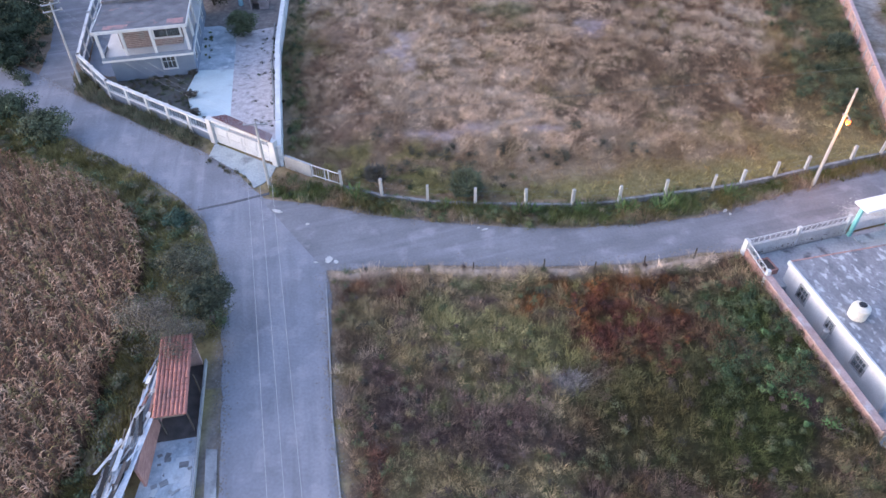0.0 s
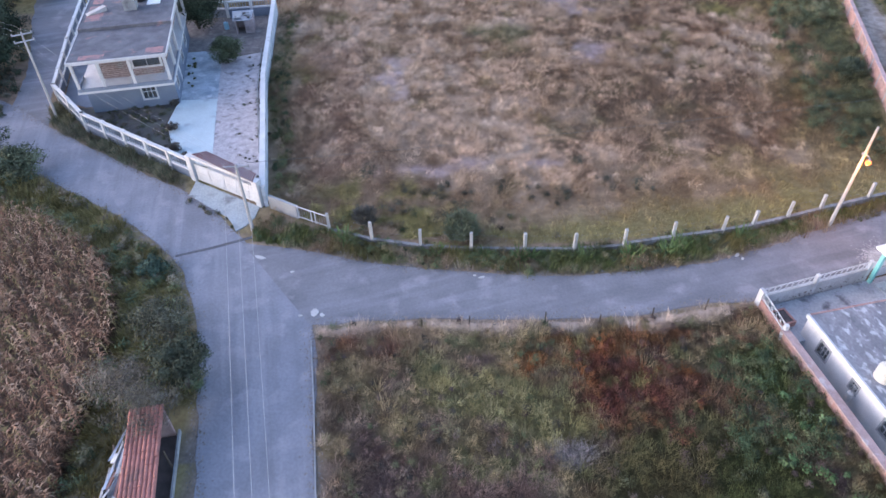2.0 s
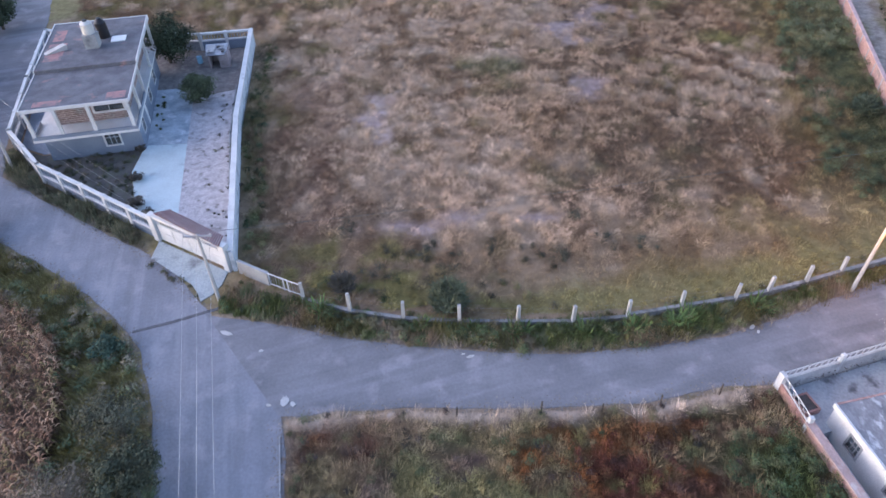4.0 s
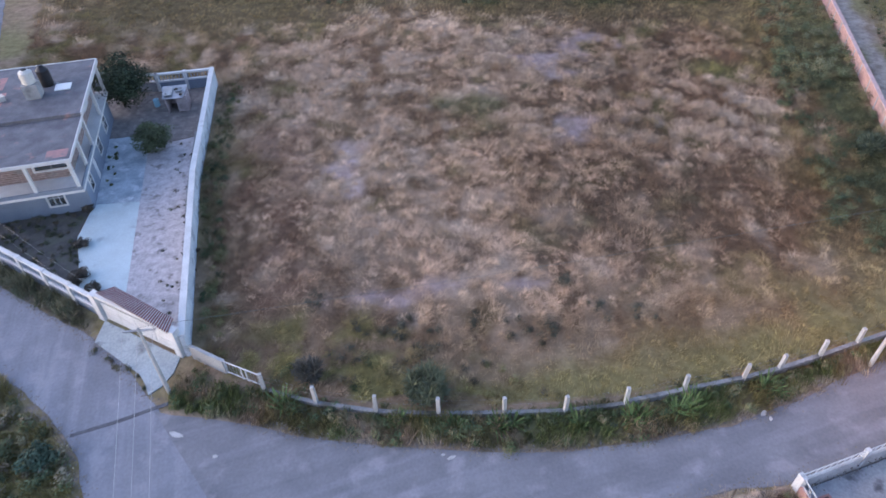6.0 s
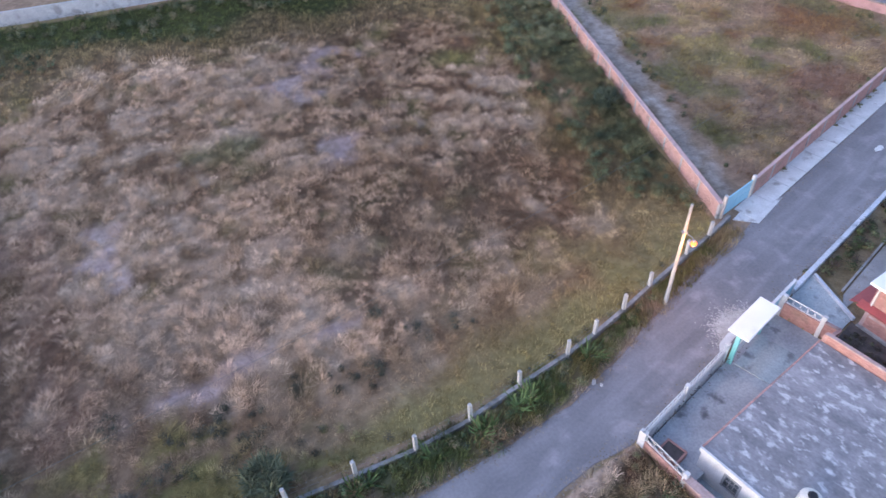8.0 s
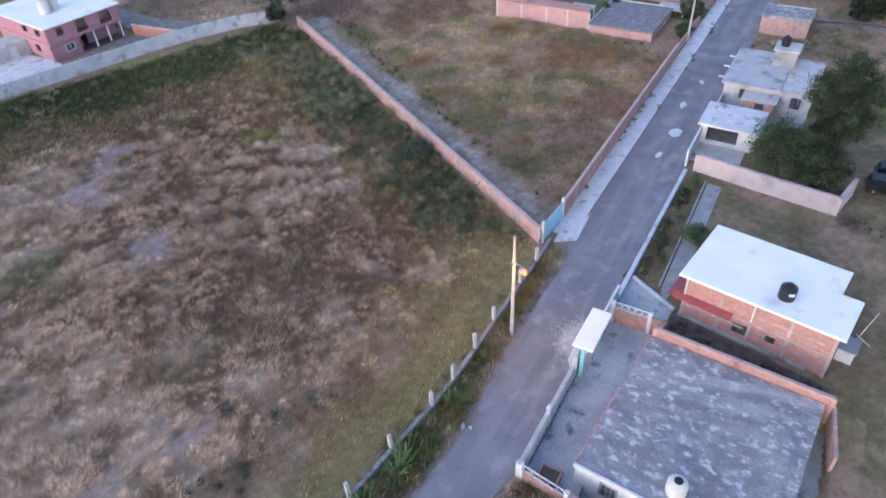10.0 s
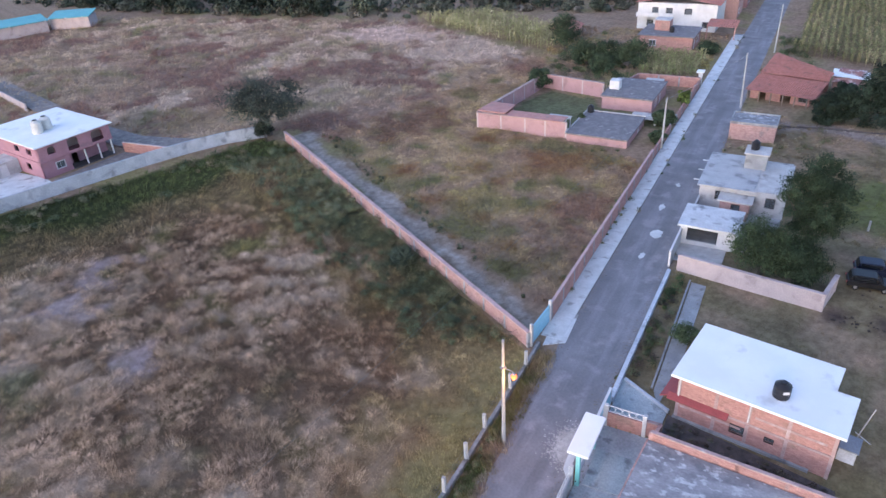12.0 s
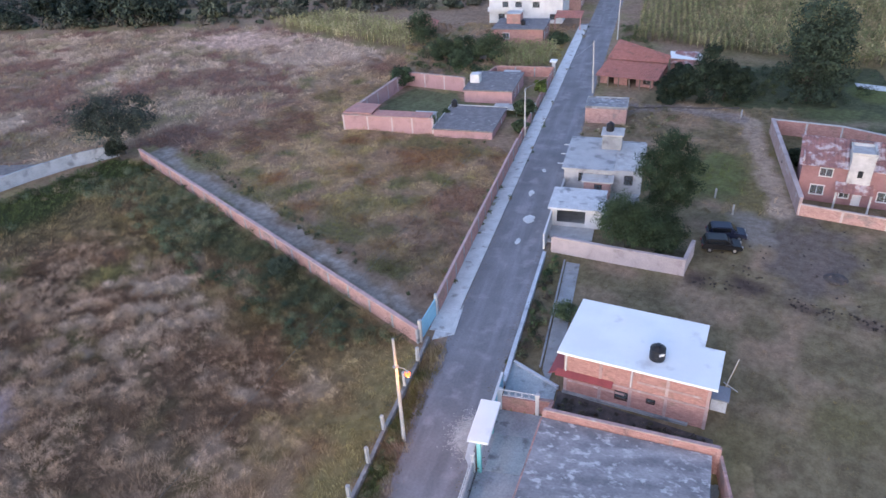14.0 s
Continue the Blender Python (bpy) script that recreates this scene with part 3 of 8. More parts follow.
EAST_FIELD = [(45.3, 55.6), (80.3, 67.8), (81.5, 81), (77.6, 95.6), (97, 99.5), (113, 111.5), (119.5, 160), (96, 203), (68, 244), (-30, 268), (-30, 205), (21, 167), (35, 147), (41, 127.5), (52, 121.5), (58.2, 113.7), (52, 90)]
CORN_WEST = [(-23.6, 8), (-23.2, 19.2), (-25.0, 35), (-28.4, 41.3), (-35.4, 45.9), (-46, 49.5), (-60, 50), (-60, 8)]
HOUSE_LOT = [rd(-27.2, 0.1), rd(-11.0, 0.1), rd(-11.0, -4.3), rd(-12.8, -4.3), rd(-13.9, -16.5), rd(-28.9, -17.2), rd(-27.7, -3.3)]
EAST_YARD = [rd(-9, -0.6), rd(11, -0.6), rd(9.5, -14.5), rd(24, -24), rd(20, -40), rd(4, -60), rd(-40, -60), rd(-28, -18.5), rd(-13, -18.5)]


VERGE_N = [(-17.5, 46.5), (-11.3, 45.5), (-7.9, 44.8), (-3.7, 43.7), (0.5, 43.3), (8.9, 43.9), (17.0, 44.9), (24.0, 46.4), (30.0, 48.2), (40.6, 52.2), (40.4, 50.2), (35, 48.4), (21.4, 43.0), (13, 41.2), (5.6, 40.6), (-6.2, 41.6), (-12, 42.9), (-17.5, 44.2)]


STRAW, PALE, RED, BROWN, OLIVE, GREEN, BARE, RUST, DUST, MAUVE = (np.array(c) for c in (
    (0.56, 0.405, 0.27), (0.71, 0.55, 0.42), (0.31, 0.18, 0.125), (0.38, 0.265, 0.178), (0.285, 0.25, 0.105), (0.15, 0.18, 0.065),
    (0.57, 0.47, 0.455), (0.34, 0.16, 0.07), (0.44, 0.35, 0.27), (0.28, 0.2, 0.175)))



def lay(tint, weight, colour):
    w = np.clip(weight, 0, 1)[:, None]
    return tint * (1 - w) + np.asarray(colour) * w


def spot(x, y, cx, cy, rx, ry, turn=0.0, rough=0.5, seed=5):
    """A patch with a ragged edge: above 0 inside, fading out over its rim."""
    c, s = math.cos(radians(turn)), math.sin(radians(turn))
    px, py = ((x - cx) * c + (y - cy) * s) / rx, (-(x - cx) * s + (y - cy) * c) / ry
    return np.clip((1.0 - np.hypot(px, py) + rough * (value_noise(x, y, 2.2, seed) - 0.5) + 0.25 * (value_noise(x, y, 0.8, seed + 1) - 0.5)) * 2.5, 0, 1)


def plants(x, y):
    """The colour of what grows at each place, and how bare the ground is."""
    x, y = np.asarray(x, float), np.asarray(y, float)
    n1, n2, n3, n4 = (value_noise(x, y, s, k) for s, k in ((7, 1), (2.6, 2), (16, 3), (1.2, 4)))
    tint = np.tile(BROWN * 1.1, (len(x), 1)) * (0.75 + 0.5 * n4[:, None])
    tint = lay(tint, (n1 - 0.4) * 3 * 0.8, OLIVE * 1.3)
    tint = lay(tint, (n2 - 0.55) * 4, STRAW * 0.85)
    bare = np.zeros(len(x))
    # big dry field
    f = inside(BIG_FIELD, x, y)
    n5 = value_noise(x, y + 0.3 * x, 1.7, 6)
    t = np.tile(np.array((0.345, 0.225, 0.14)), (len(x), 1)) * (0.65 + 0.6 * n4[:, None])
    t = lay(t, (n1 - 0.5) * 3 * 0.8, np.array((0.325, 0.2, 0.125)))
    t = lay(t, (n2 - 0.57) * 5 * 0.6, OLIVE * 1.1)
    mid = np.clip(1.25 - np.hypot((x - 2) / 22, (y - 74) / 32), 0, 0.6) / 0.6
    t = lay(t, 0.3 * mid, STRAW * 0.85 * (0.75 + 0.5 * n4[:, None]))
    t = lay(t, (0.65 * n5 + 0.35 * n4 + 0.3 * (n3 - 0.5) + 0.16 * mid - 0.52) * 7, STRAW * 1.15)
    t = lay(t, (0.6 * n5 + 0.4 * n4 + 0.4 * (n3 - 0.5) + 0.16 * mid - 0.64) * 8, PALE * 1.2)
    t = lay(t, spot(x, y, -6, 57, 9, 5, 20, 0.9) * 0.6 * np.clip(n5 * 2.2 - 0.3, 0, 1), PALE)
    t = lay(t, spot(x, y, 4, 60, 12, 3, 12, 0.9) * 0.5 * np.clip(n5 * 2.2 - 0.3, 0, 1), PALE)
    t = lay(t, spot(x, y, 12, 92, 12, 9, 0, 0.9) * 0.8 * np.clip(n5 * 2.4 - 0.5, 0, 1), PALE)
    t = lay(t, spot(x, y, -8, 56, 15, 9, 20, 1.0) * 0.4, BROWN * 0.8)
    t = lay(t, spot(x, y, 29, 66, 8, 8, 0, 1.0) * 0.7, np.array((0.31, 0.18, 0.1)) * (0.7 + 0.6 * n4[:, None]))
    t = lay(t, spot(x, y, 14, 70, 9, 5, 10, 1.0) * 0.6, np.array((0.33, 0.205, 0.12)) * (0.7 + 0.6 * n4[:, None]))
    t = lay(t, spot(x, y, -14, 68, 4, 16, 10, 1.0) * 0.6, RED * 1.25)
    t = lay(t, spot(x, y, 22, 66, 10, 8, 30, 1.0) * 0.5, BROWN)
    t = lay(t, spot(x, y, 3.8, 82.3, 4.2, 2.4, 0, 0.8) * 0.7, GREEN * 0.95)
    edge_w = line_dist([(-17, 48.5), (-21.8, 68), (-24.4, 88), (-50, 91)], x, y)
    t = lay(t, (2.6 - edge_w + 3.0 * (n2 - 0.5)) / 2.5 * 0.6, OLIVE * 1.2)
    edge_b = line_dist([(40, 53.5), (52.5, 115)], x, y)
    t = lay(t, (11.5 - edge_b + 9 * (n1 - 0.5) + 5 * (n2 - 0.5)) / 6 * 0.85, np.array((0.285, 0.215, 0.1)) * (0.65 + 0.7 * n4[:, None]))
    t = lay(t, (6.5 - edge_b + 6 * (n2 - 0.5)) / 3 * 0.9, np.array((0.21, 0.22, 0.115)) * np.clip(0.7 + (y - 70) / 60, 0.7, 1.15)[:, None])
    edge_n = line_dist([(51, 117.5), (13.5, 120.8), (-12, 123), (-60, 128)], x, y)
    t = lay(t, (24 - edge_n + 10 * (n1 - 0.5)) / 9 * 0.9, np.array((0.27, 0.205, 0.108)) * (0.7 + 0.6 * n4[:, None]))
    t = lay(t, (13 - edge_n + 7 * (n1 - 0.5)) / 4 * 0.9, GREEN * 0.7)
    t = lay(t, spot(x, y, -30, 108, 22, 12, 0, 0.8) * 0.7, np.array((0.28, 0.22, 0.115)))
    edge_s = line_dist([(-11, 46), (-8, 45.2), (0.5, 43.9), (9, 44.5), (17, 45.4), (24, 47), (30, 48.8), (39, 52.2)], x, y)
    t = lay(t, (7.5 - edge_s + 5 * (n2 - 0.5)) / 3 * 0.7 * (x < 4), np.where(n4[:, None] > 0.5, OLIVE * 1.35, STRAW * 0.8))
    t = lay(t, (10.5 - edge_s + 6 * (n2 - 0.5)) / 4 * np.clip((x - 8) / 8, 0, 1) * 0.55, STRAW * np.array((0.95, 0.92, 0.75)))
    t = lay(t, (5.6 - edge_s + 5 * (n2 - 0.5)) / 4 * np.clip((x - 1) / 6, 0, 1) * (0.55 + 0.6 * n4), np.array((0.5, 0.43, 0.2)))
    t = lay(t, spot(x, y, 6, 48.2, 7, 2.4, 8, 0.6) * 0.8, STRAW * 1.1)
    for cx, cy, rx, ry, turn in ((17.1, 94.5, 3, 2.2, 30), (14, 91, 4, 2.4, 20), (14, 77.4, 3.4, 1.5, 15), (-8, 72.3, 2.2, 3.4, 15), (-6.8, 66, 1.2, 2.6, 20), (0.5, 55, 4.8, 1.3, 8), (-5, 54.2, 2.6, 0.9, 5), (22.5, 90, 1.6, 1.0, 10)):
        s = spot(x, y, cx, cy, rx * 1.15, ry * 1.15, turn, 1.9)
        bare = np.where(f, np.maximum(bare, s * 0.76), bare)
        t = lay(t, s * (0.45 + 0.55 * n4), BARE * np.array((1.08, 1.04, 1.08)))
    t = t * (1 - 0.24 * np.clip((x - 3) / 12, 0, 1) * np.clip((34 - x) / 8, 0, 1) * np.clip((edge_s - 9) / 7, 0, 1))[:, None] * np.array((1.0, 0.98, 0.93))
    tint = np.where(f[:, None], t, tint)
    # weedy lot at the corner
    f = inside(FRONT_LOT, x, y)
    n7, n8 = value_noise(x, y, 0.7, 14), value_noise(x, y, 1.6, 15)
    t = np.tile(np.array((0.44, 0.355, 0.2)), (len(x), 1)) * (0.5 + 0.95 * n7[:, None])
    t = lay(t, (0.6 * n8 + 0.4 * n2 - 0.52) * 6, MAUVE * 0.95)
    t = lay(t, (0.5 * n7 + 0.5 * n1 - 0.54) * 6, STRAW * 0.95)
    t = lay(t, (0.6 * n7 + 0.4 * n3 - 0.6) * 7, np.array((0.235, 0.24, 0.12)))
    t = lay(t, spot(x, y, -3, 31.5, 7, 3, -20, 0.9) * 0.7, STRAW * 0.75)
    t = lay(t, spot(x, y, 10.2, 32.4, 6.2, 3.4, -12, 1.1) * np.clip((n7 - 0.32) * 6, 0, 1), RUST * np.array((1.3, 1.1, 0.9)))
    t = lay(t, spot(x, y, 11.8, 28.6, 4.6, 4.2, -20, 1.1) * np.clip((n8 - 0.3) * 6, 0, 1), RED * np.array((0.78, 0.55, 0.55)))
    t = lay(t, (0.6 * value_noise(x, y, 1.3, 17) + 0.4 * n1 - 0.6) * 6, RED * np.array((0.8, 0.72, 0.75)))
    t = lay(t, spot(x, y, 10.5, 31.2, 6.5, 4.6, -25, 1.1) * np.clip((value_noise(x, y, 0.9, 16) - 0.62) * 8, 0, 1), OLIVE * 1.25)
    t = lay(t, spot(x, y, -9.0, 33.5, 2.4, 1.2, -10, 0.9) * 0.7, RUST * 1.2)
    t = lay(t, spot(x, y, -3.5, 34.6, 3.5, 1.0, 5, 0.9) * 0.7, STRAW)
    t = lay(t, spot(x, y, 13, 34.5, 3.5, 1.3, 5, 0.8) * 0.8, RUST * 0.9)
    t = lay(t, spot(x, y, 16, 23, 9, 6, 0, 0.9) * 0.75, OLIVE * np.array((0.7, 0.8, 0.8)))
    t = lay(t, spot(x, y, 20.5, 31, 3.4, 4.2, 10, 0.8), GREEN)
    t = lay(t, spot(x, y, 19.0, 22.5, 4.5, 4, 10, 0.8) * 0.8, GREEN)
    t = lay(t, spot(x, y, 3, 21.5, 5.5, 2.4, 0, 0.9) * 0.8, MAUVE * 0.75)
    t = lay(t, spot(x, y, -5.5, 24, 3, 3, 0, 0.9) * 0.7, MAUVE * 0.7)
    t = lay(t, spot(x, y, 2.2, 28.8, 8.5, 2.0, -24, 1.0) * 0.75, np.array((0.36, 0.345, 0.155)) * (0.7 + 0.6 * n7[:, None]))
    t = lay(t, spot(x, y, 6.8, 25.2, 1.3, 0.9, 0, 0.5) * 0.85, np.array((0.44, 0.4, 0.42)))
    t = lay(t, spot(x, y, -6.8, 27.4, 2.6, 1.6, -20, 1.0) * 0.7, MAUVE * 0.6)
    t = t * np.array((1.0, 0.98, 0.95)) * np.where(x < 6, 1.3, np.where((x > 7) & (y < 27), 0.78, 1.0))[:, None]
    top = line_dist([(-10.9, 35.1), (-3.5, 36), (6, 36.2), (13.3, 36.8), (21.5, 38.5)], x, y)
    t = lay(t, (1.5 - top + 1.8 * (n2 - 0.5)) / 0.7, PALE * 1.12)
    bare = np.where(f, np.clip((1.0 - top + 1.4 * (n2 - 0.5)) / 0.8, 0, 0.8), bare)
    side = line_dist([(-10.7, 34.9), (-8.9, 26), (-6.5, 16), (-4.5, 8)], x, y)
    t = lay(t, (0.8 - side + 1.2 * (n2 - 0.5)) / 0.6 * 0.8, PALE * 0.85)
    t = lay(t, spot(x, y, -6.7, 27.0, 1.4, 0.6, 0, 0.5) * 0.8, PALE * 0.85)
    tint = np.where(f[:, None], t, tint)
    # fields east of the brick wall
    f = inside(EAST_FIELD, x, y)
    n6 = value_noise(x, y, 2.2, 9)
    t = np.tile(BROWN, (len(x), 1)) * (0.7 + 0.7 * n4[:, None])
    far = np.clip((y - 100) / 25, 0, 1)
    v1, v2, v3 = value_noise(x, y, 3.4, 31), value_noise(x, y, 4.5, 32), value_noise(x, y, 6, 33)
    t = lay(t, (n2 - 0.38) * 3 * (1 - far), OLIVE * np.array((1.55, 1.4, 1.45)))
    t = lay(t, far * 0.9, np.array((0.46, 0.345, 0.235)) * (0.65 + 0.7 * n4[:, None]))
    t = lay(t, (0.5 * n2 + 0.5 * v3 - 0.5) * 8 * far, PALE * np.array((1.0, 0.97, 0.92)))
    t = lay(t, (0.6 * n6 + 0.4 * n1 - 0.5) * 6 * (1 - 0.7 * far), STRAW * np.array((1.02, 1.03, 0.9)))
    t = lay(t, (0.5 * n2 + 0.5 * v2 - 0.56) * 4 * (1 - far), RUST * np.array((0.85, 0.95, 1.0)) * (0.8 + 0.4 * n4[:, None]))
    t = lay(t, (v1 - 0.58) * 4 * (1 - 0.4 * far), OLIVE * np.array((0.8, 0.85, 0.85)))
    t = lay(t, (0.4 * v2 + 0.3 * n6 + 0.3 * value_noise(x, y, 12, 34) - 0.53) * 12 * far, np.array((0.29, 0.165, 0.12)) * (0.8 + 0.4 * n4[:, None]))
    t = lay(t, spot(x, y, 48, 134, 9, 9, 20, 1.0) * 0.75, np.array((0.4, 0.33, 0.16)) * (0.75 + 0.5 * n4[:, None]))
    n9 = value_noise(x, y, 9, 19)
    t = lay(t, (0.45 * n9 + 0.3 * n3 + 0.25 * n2 - 0.5) * 8 * (0.12 + 0.3 * far), np.array((0.29, 0.175, 0.13)) * (0.8 + 0.4 * n4[:, None]))
    t = t * (1 - 0.16 * np.clip((78 - y) / 12, 0, 1))[:, None]
    t = lay(t, spot(x, y, 62, 116, 7, 7, 10, 0.9) * 0.9, np.array((0.26, 0.155, 0.115)))
    t = lay(t, spot(x, y, 86, 136, 7, 9, 20, 0.9) * 0.85, np.array((0.26, 0.155, 0.115)))
    t = lay(t, spot(x, y, 56, 143, 5, 8, 10, 0.9) * 0.8, np.array((0.26, 0.155, 0.115)))
    t = lay(t, spot(x, y, 106, 156, 9, 16, 15, 0.8), PALE * np.array((1.05, 1.0, 1.05)))
    t = lay(t, spot(x, y, 64, 66, 6, 4, 10, 0.9) * 0.8, RED)
    t = lay(t, spot(x, y, 70, 104, 8, 7, 20, 0.9) * 0.8, RED * 0.8)
    t = lay(t, spot(x, y, 74, 76, 5, 7, 20, 0.9) * 0.6, RUST * 0.9)
    t = lay(t, spot(x, y, 108, 128, 12, 18, 60, 0.8) * 0.8, PALE)
    t = lay(t, spot(x, y, 47, 130, 6, 6, 10, 0.8) * 0.7, STRAW * 0.85)
    tint = np.where(f[:, None], t, tint)
    lane = line_dist([(43, 55), (55.3, 114)], x, y)
    s = np.clip((0.7 + 1.3 * np.clip((y - 54) / 60, 0, 1) - lane + 2.0 * (n2 - 0.5) + 1.6 * (n4 - 0.5)) * 1.8, 0, 1) * (x > 40) * (y > 53) * (y < 119) * inside([(41, 52), (60, 52), (62, 118), (52.6, 118)], x, y)
    tint = lay(tint, s, np.array((0.5, 0.415, 0.345)) * (0.7 + 0.6 * n4[:, None]))
    bare = np.maximum(bare, s * (0.5 + 0.5 * (n6 > 0.35)))
    # mown yards and waste ground to the south-east
    f = inside(EAST_YARD, x, y) | ((y < 60) & (x > 58) & ((y - 46.8) * 0.946 - (x - 47.4) * 0.324 < -1))
    t = np.tile(np.array((0.25, 0.205, 0.115)), (len(x), 1)) * (0.7 + 0.6 * n4[:, None])
    t = lay(t, (n2 - 0.52) * 4 * 0.6, STRAW * 0.75)
    t = lay(t, (n1 - 0.55) * 3 * 0.7, OLIVE * 0.8)
    t = lay(t, spot(x, y, 72, 27, 10, 5, 20, 0.8) * 0.8, np.array((0.2, 0.165, 0.15)))
    t = lay(t, (0.9 - line_dist([(61.7, 35.6), (62.9, 31), (62.0, 26.1), (62.3, 22.5), (62.4, 19.9), (61.5, 8)], x, y) + 1.5 * (n2 - 0.5)) * 0.7, np.array((0.13, 0.095, 0.075)))
    # dark scrub green that also carries the large tree's painted shade
    t = lay(t, spot(x, y, 118, 30, 16, 11, 20, 0.4), np.array((0.075, 0.1, 0.05)))
    t = lay(t, spot(x, y, 103, 50, 5, 4, 20, 0.8) * 0.8, STRAW * 0.8)
    t = lay(t, spot(x, y, 92, 51, 3, 4, 20, 0.8) * 0.7, STRAW * 0.8)
    t = lay(t, spot(x, y, 127, 29, 6, 4, 20, 0.4), np.array((0.14, 0.18, 0.055)))
    t = lay(t, (2.2 - line_dist([(108, 38), (114, 24), (118, 8)], x, y)) * 0.6, np.array((0.33, 0.27, 0.19)))
    t = lay(t, (1.3 - line_dist([(62.2, 35.2), (63.8, 32.5), (63.2, 30.2)], x, y) + 2.2 * (n2 - 0.5)) * 0.9, np.array((0.09, 0.065, 0.055)))
    t = lay(t, spot(x, y, 73.5, 33.8, 4.5, 2.6, 20, 0.9) * 0.8, np.array((0.36, 0.325, 0.29)))
    t = lay(t, spot(x, y, 86, 41, 8, 4.5, 20, 0.5) * 0.9, np.array((0.15, 0.18, 0.06)) * (0.75 + 0.5 * n4[:, None]))
    t = lay(t, spot(x, y, 122, 34, 14, 8, 20, 0.5) * 0.8, np.array((0.15, 0.19, 0.075)))
    t = lay(t, spot(x, y, 88, 55, 8, 5, 20, 0.6) * 0.6, STRAW * 0.7)
    # ground below the trees: scrub green with their shade painted in
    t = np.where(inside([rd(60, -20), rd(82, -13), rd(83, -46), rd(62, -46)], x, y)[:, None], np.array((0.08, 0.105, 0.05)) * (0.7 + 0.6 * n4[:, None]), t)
    t = lay(t, spot(x, y, 127, 29, 6, 4, 20, 0.4), np.array((0.14, 0.18, 0.055)))
    bare = np.where(f, 0.55, bare)
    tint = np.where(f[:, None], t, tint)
    tint = lay(tint, np.clip(1.7 - line_dist([(80, 32), (95.8, 38.1), (106.7, 42), (107.4, 54)], x, y) + 1.2 * (n2 - 0.5), 0, 1) * 0.9, DUST * (1.1 + 0.5 * n4[:, None]))
    tint = lay(tint, np.clip(2.0 - line_dist([rd(57, -1), rd(59, -11.5), rd(55, -22)], x, y) + 1.2 * (n2 - 0.5), 0, 1) * 0.9, np.array((0.34, 0.3, 0.28)) * (0.8 + 0.4 * n4[:, None]))
    # verges
    west = line_dist(WEST_EDGE, x, y)
    v = (x < -8) & ~inside(CORN_WEST, x, y) & (west < 12) & ((x - -16.6) < -0.24 * (y - 25.8) + 1.0) & (y < 60)
    tint = np.where(v[:, None], np.tile(OLIVE * 1.1, (len(x), 1)) * (0.6 + 0.8 * n4[:, None]), tint)
    v = inside([(-17.4, 28), (-16.2, 28), (-12.5, 8), (-14.6, 8)], x, y)
    tint = np.where(v[:, None], np.tile(np.array((0.29, 0.265, 0.24)), (len(x), 1)) * (0.65 + 0.7 * n4[:, None]), tint)
    v = inside([(-25.0, 50.2), (-33.6, 55.2), (-42, 60.4), (-44.5, 65), (-42.6, 65.5), (-38.2, 60.3), (-26.0, 53.6)], x, y)
    tint = np.where(v[:, None], np.tile(np.array((0.19, 0.19, 0.12)), (len(x), 1)) * (0.6 + 0.8 * n4[:, None]), tint)
    v = inside(VERGE_N, x, y)
    t = np.tile(OLIVE * 0.9, (len(x), 1)) * (0.7 + 0.6 * n4[:, None])
    t = lay(t, (n2 - 0.45) * 5, GREEN)
    t = lay(t, (n5 - 0.62) * 4, STRAW * 0.75)
    tint = np.where(v[:, None], t, tint)
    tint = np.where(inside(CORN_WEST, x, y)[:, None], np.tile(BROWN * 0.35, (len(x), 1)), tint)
    lawn = inside([rd(46, 21), rd(51, 21), rd(51, 9), rd(57, 9), rd(57, 21), rd(61, 22.5), rd(63, 32), rd(47, 35.5)], x, y)
    tint = np.where(lawn[:, None], np.tile(np.array((0.165, 0.2, 0.085)), (len(x), 1)) * (0.7 + 0.6 * n4[:, None]), tint)
    edge = np.minimum.reduce([line_dist(e, x, y) for e in (SOUTH_EDGE, NORTH_EDGE, WEST_EDGE, EAST_EDGE)])
    tint = lay(tint, (0.45 - edge + 0.6 * (n4 - 0.5)) * 1.8, DUST)
    bare = np.maximum(bare, np.clip((0.3 - edge) * 3, 0, 1))
    return tint, bare


def land(x, y):
    """The height of the ground: level, with soft bumps in the fields and the sunken lot of the concrete house."""
    x, y = np.asarray(x, float), np.asarray(y, float)
    f = inside(BIG_FIELD, x, y) | inside(EAST_FIELD, x, y) | inside(FRONT_LOT, x, y)
    edge = np.minimum.reduce([line_dist(e, x, y) for e in (SOUTH_EDGE, NORTH_EDGE, WEST_EDGE, EAST_EDGE)])
    z = np.where(f, ((value_noise(x, y, 2.4, 11) - 0.5) * 0.3 + (value_noise(x, y, 9, 12) - 0.5) * 0.35) * np.clip((edge - 1) / 3, 0, 1), 0.0) - 0.02
    return np.where(inside(HOUSE_LOT, x, y), -1.3, z)


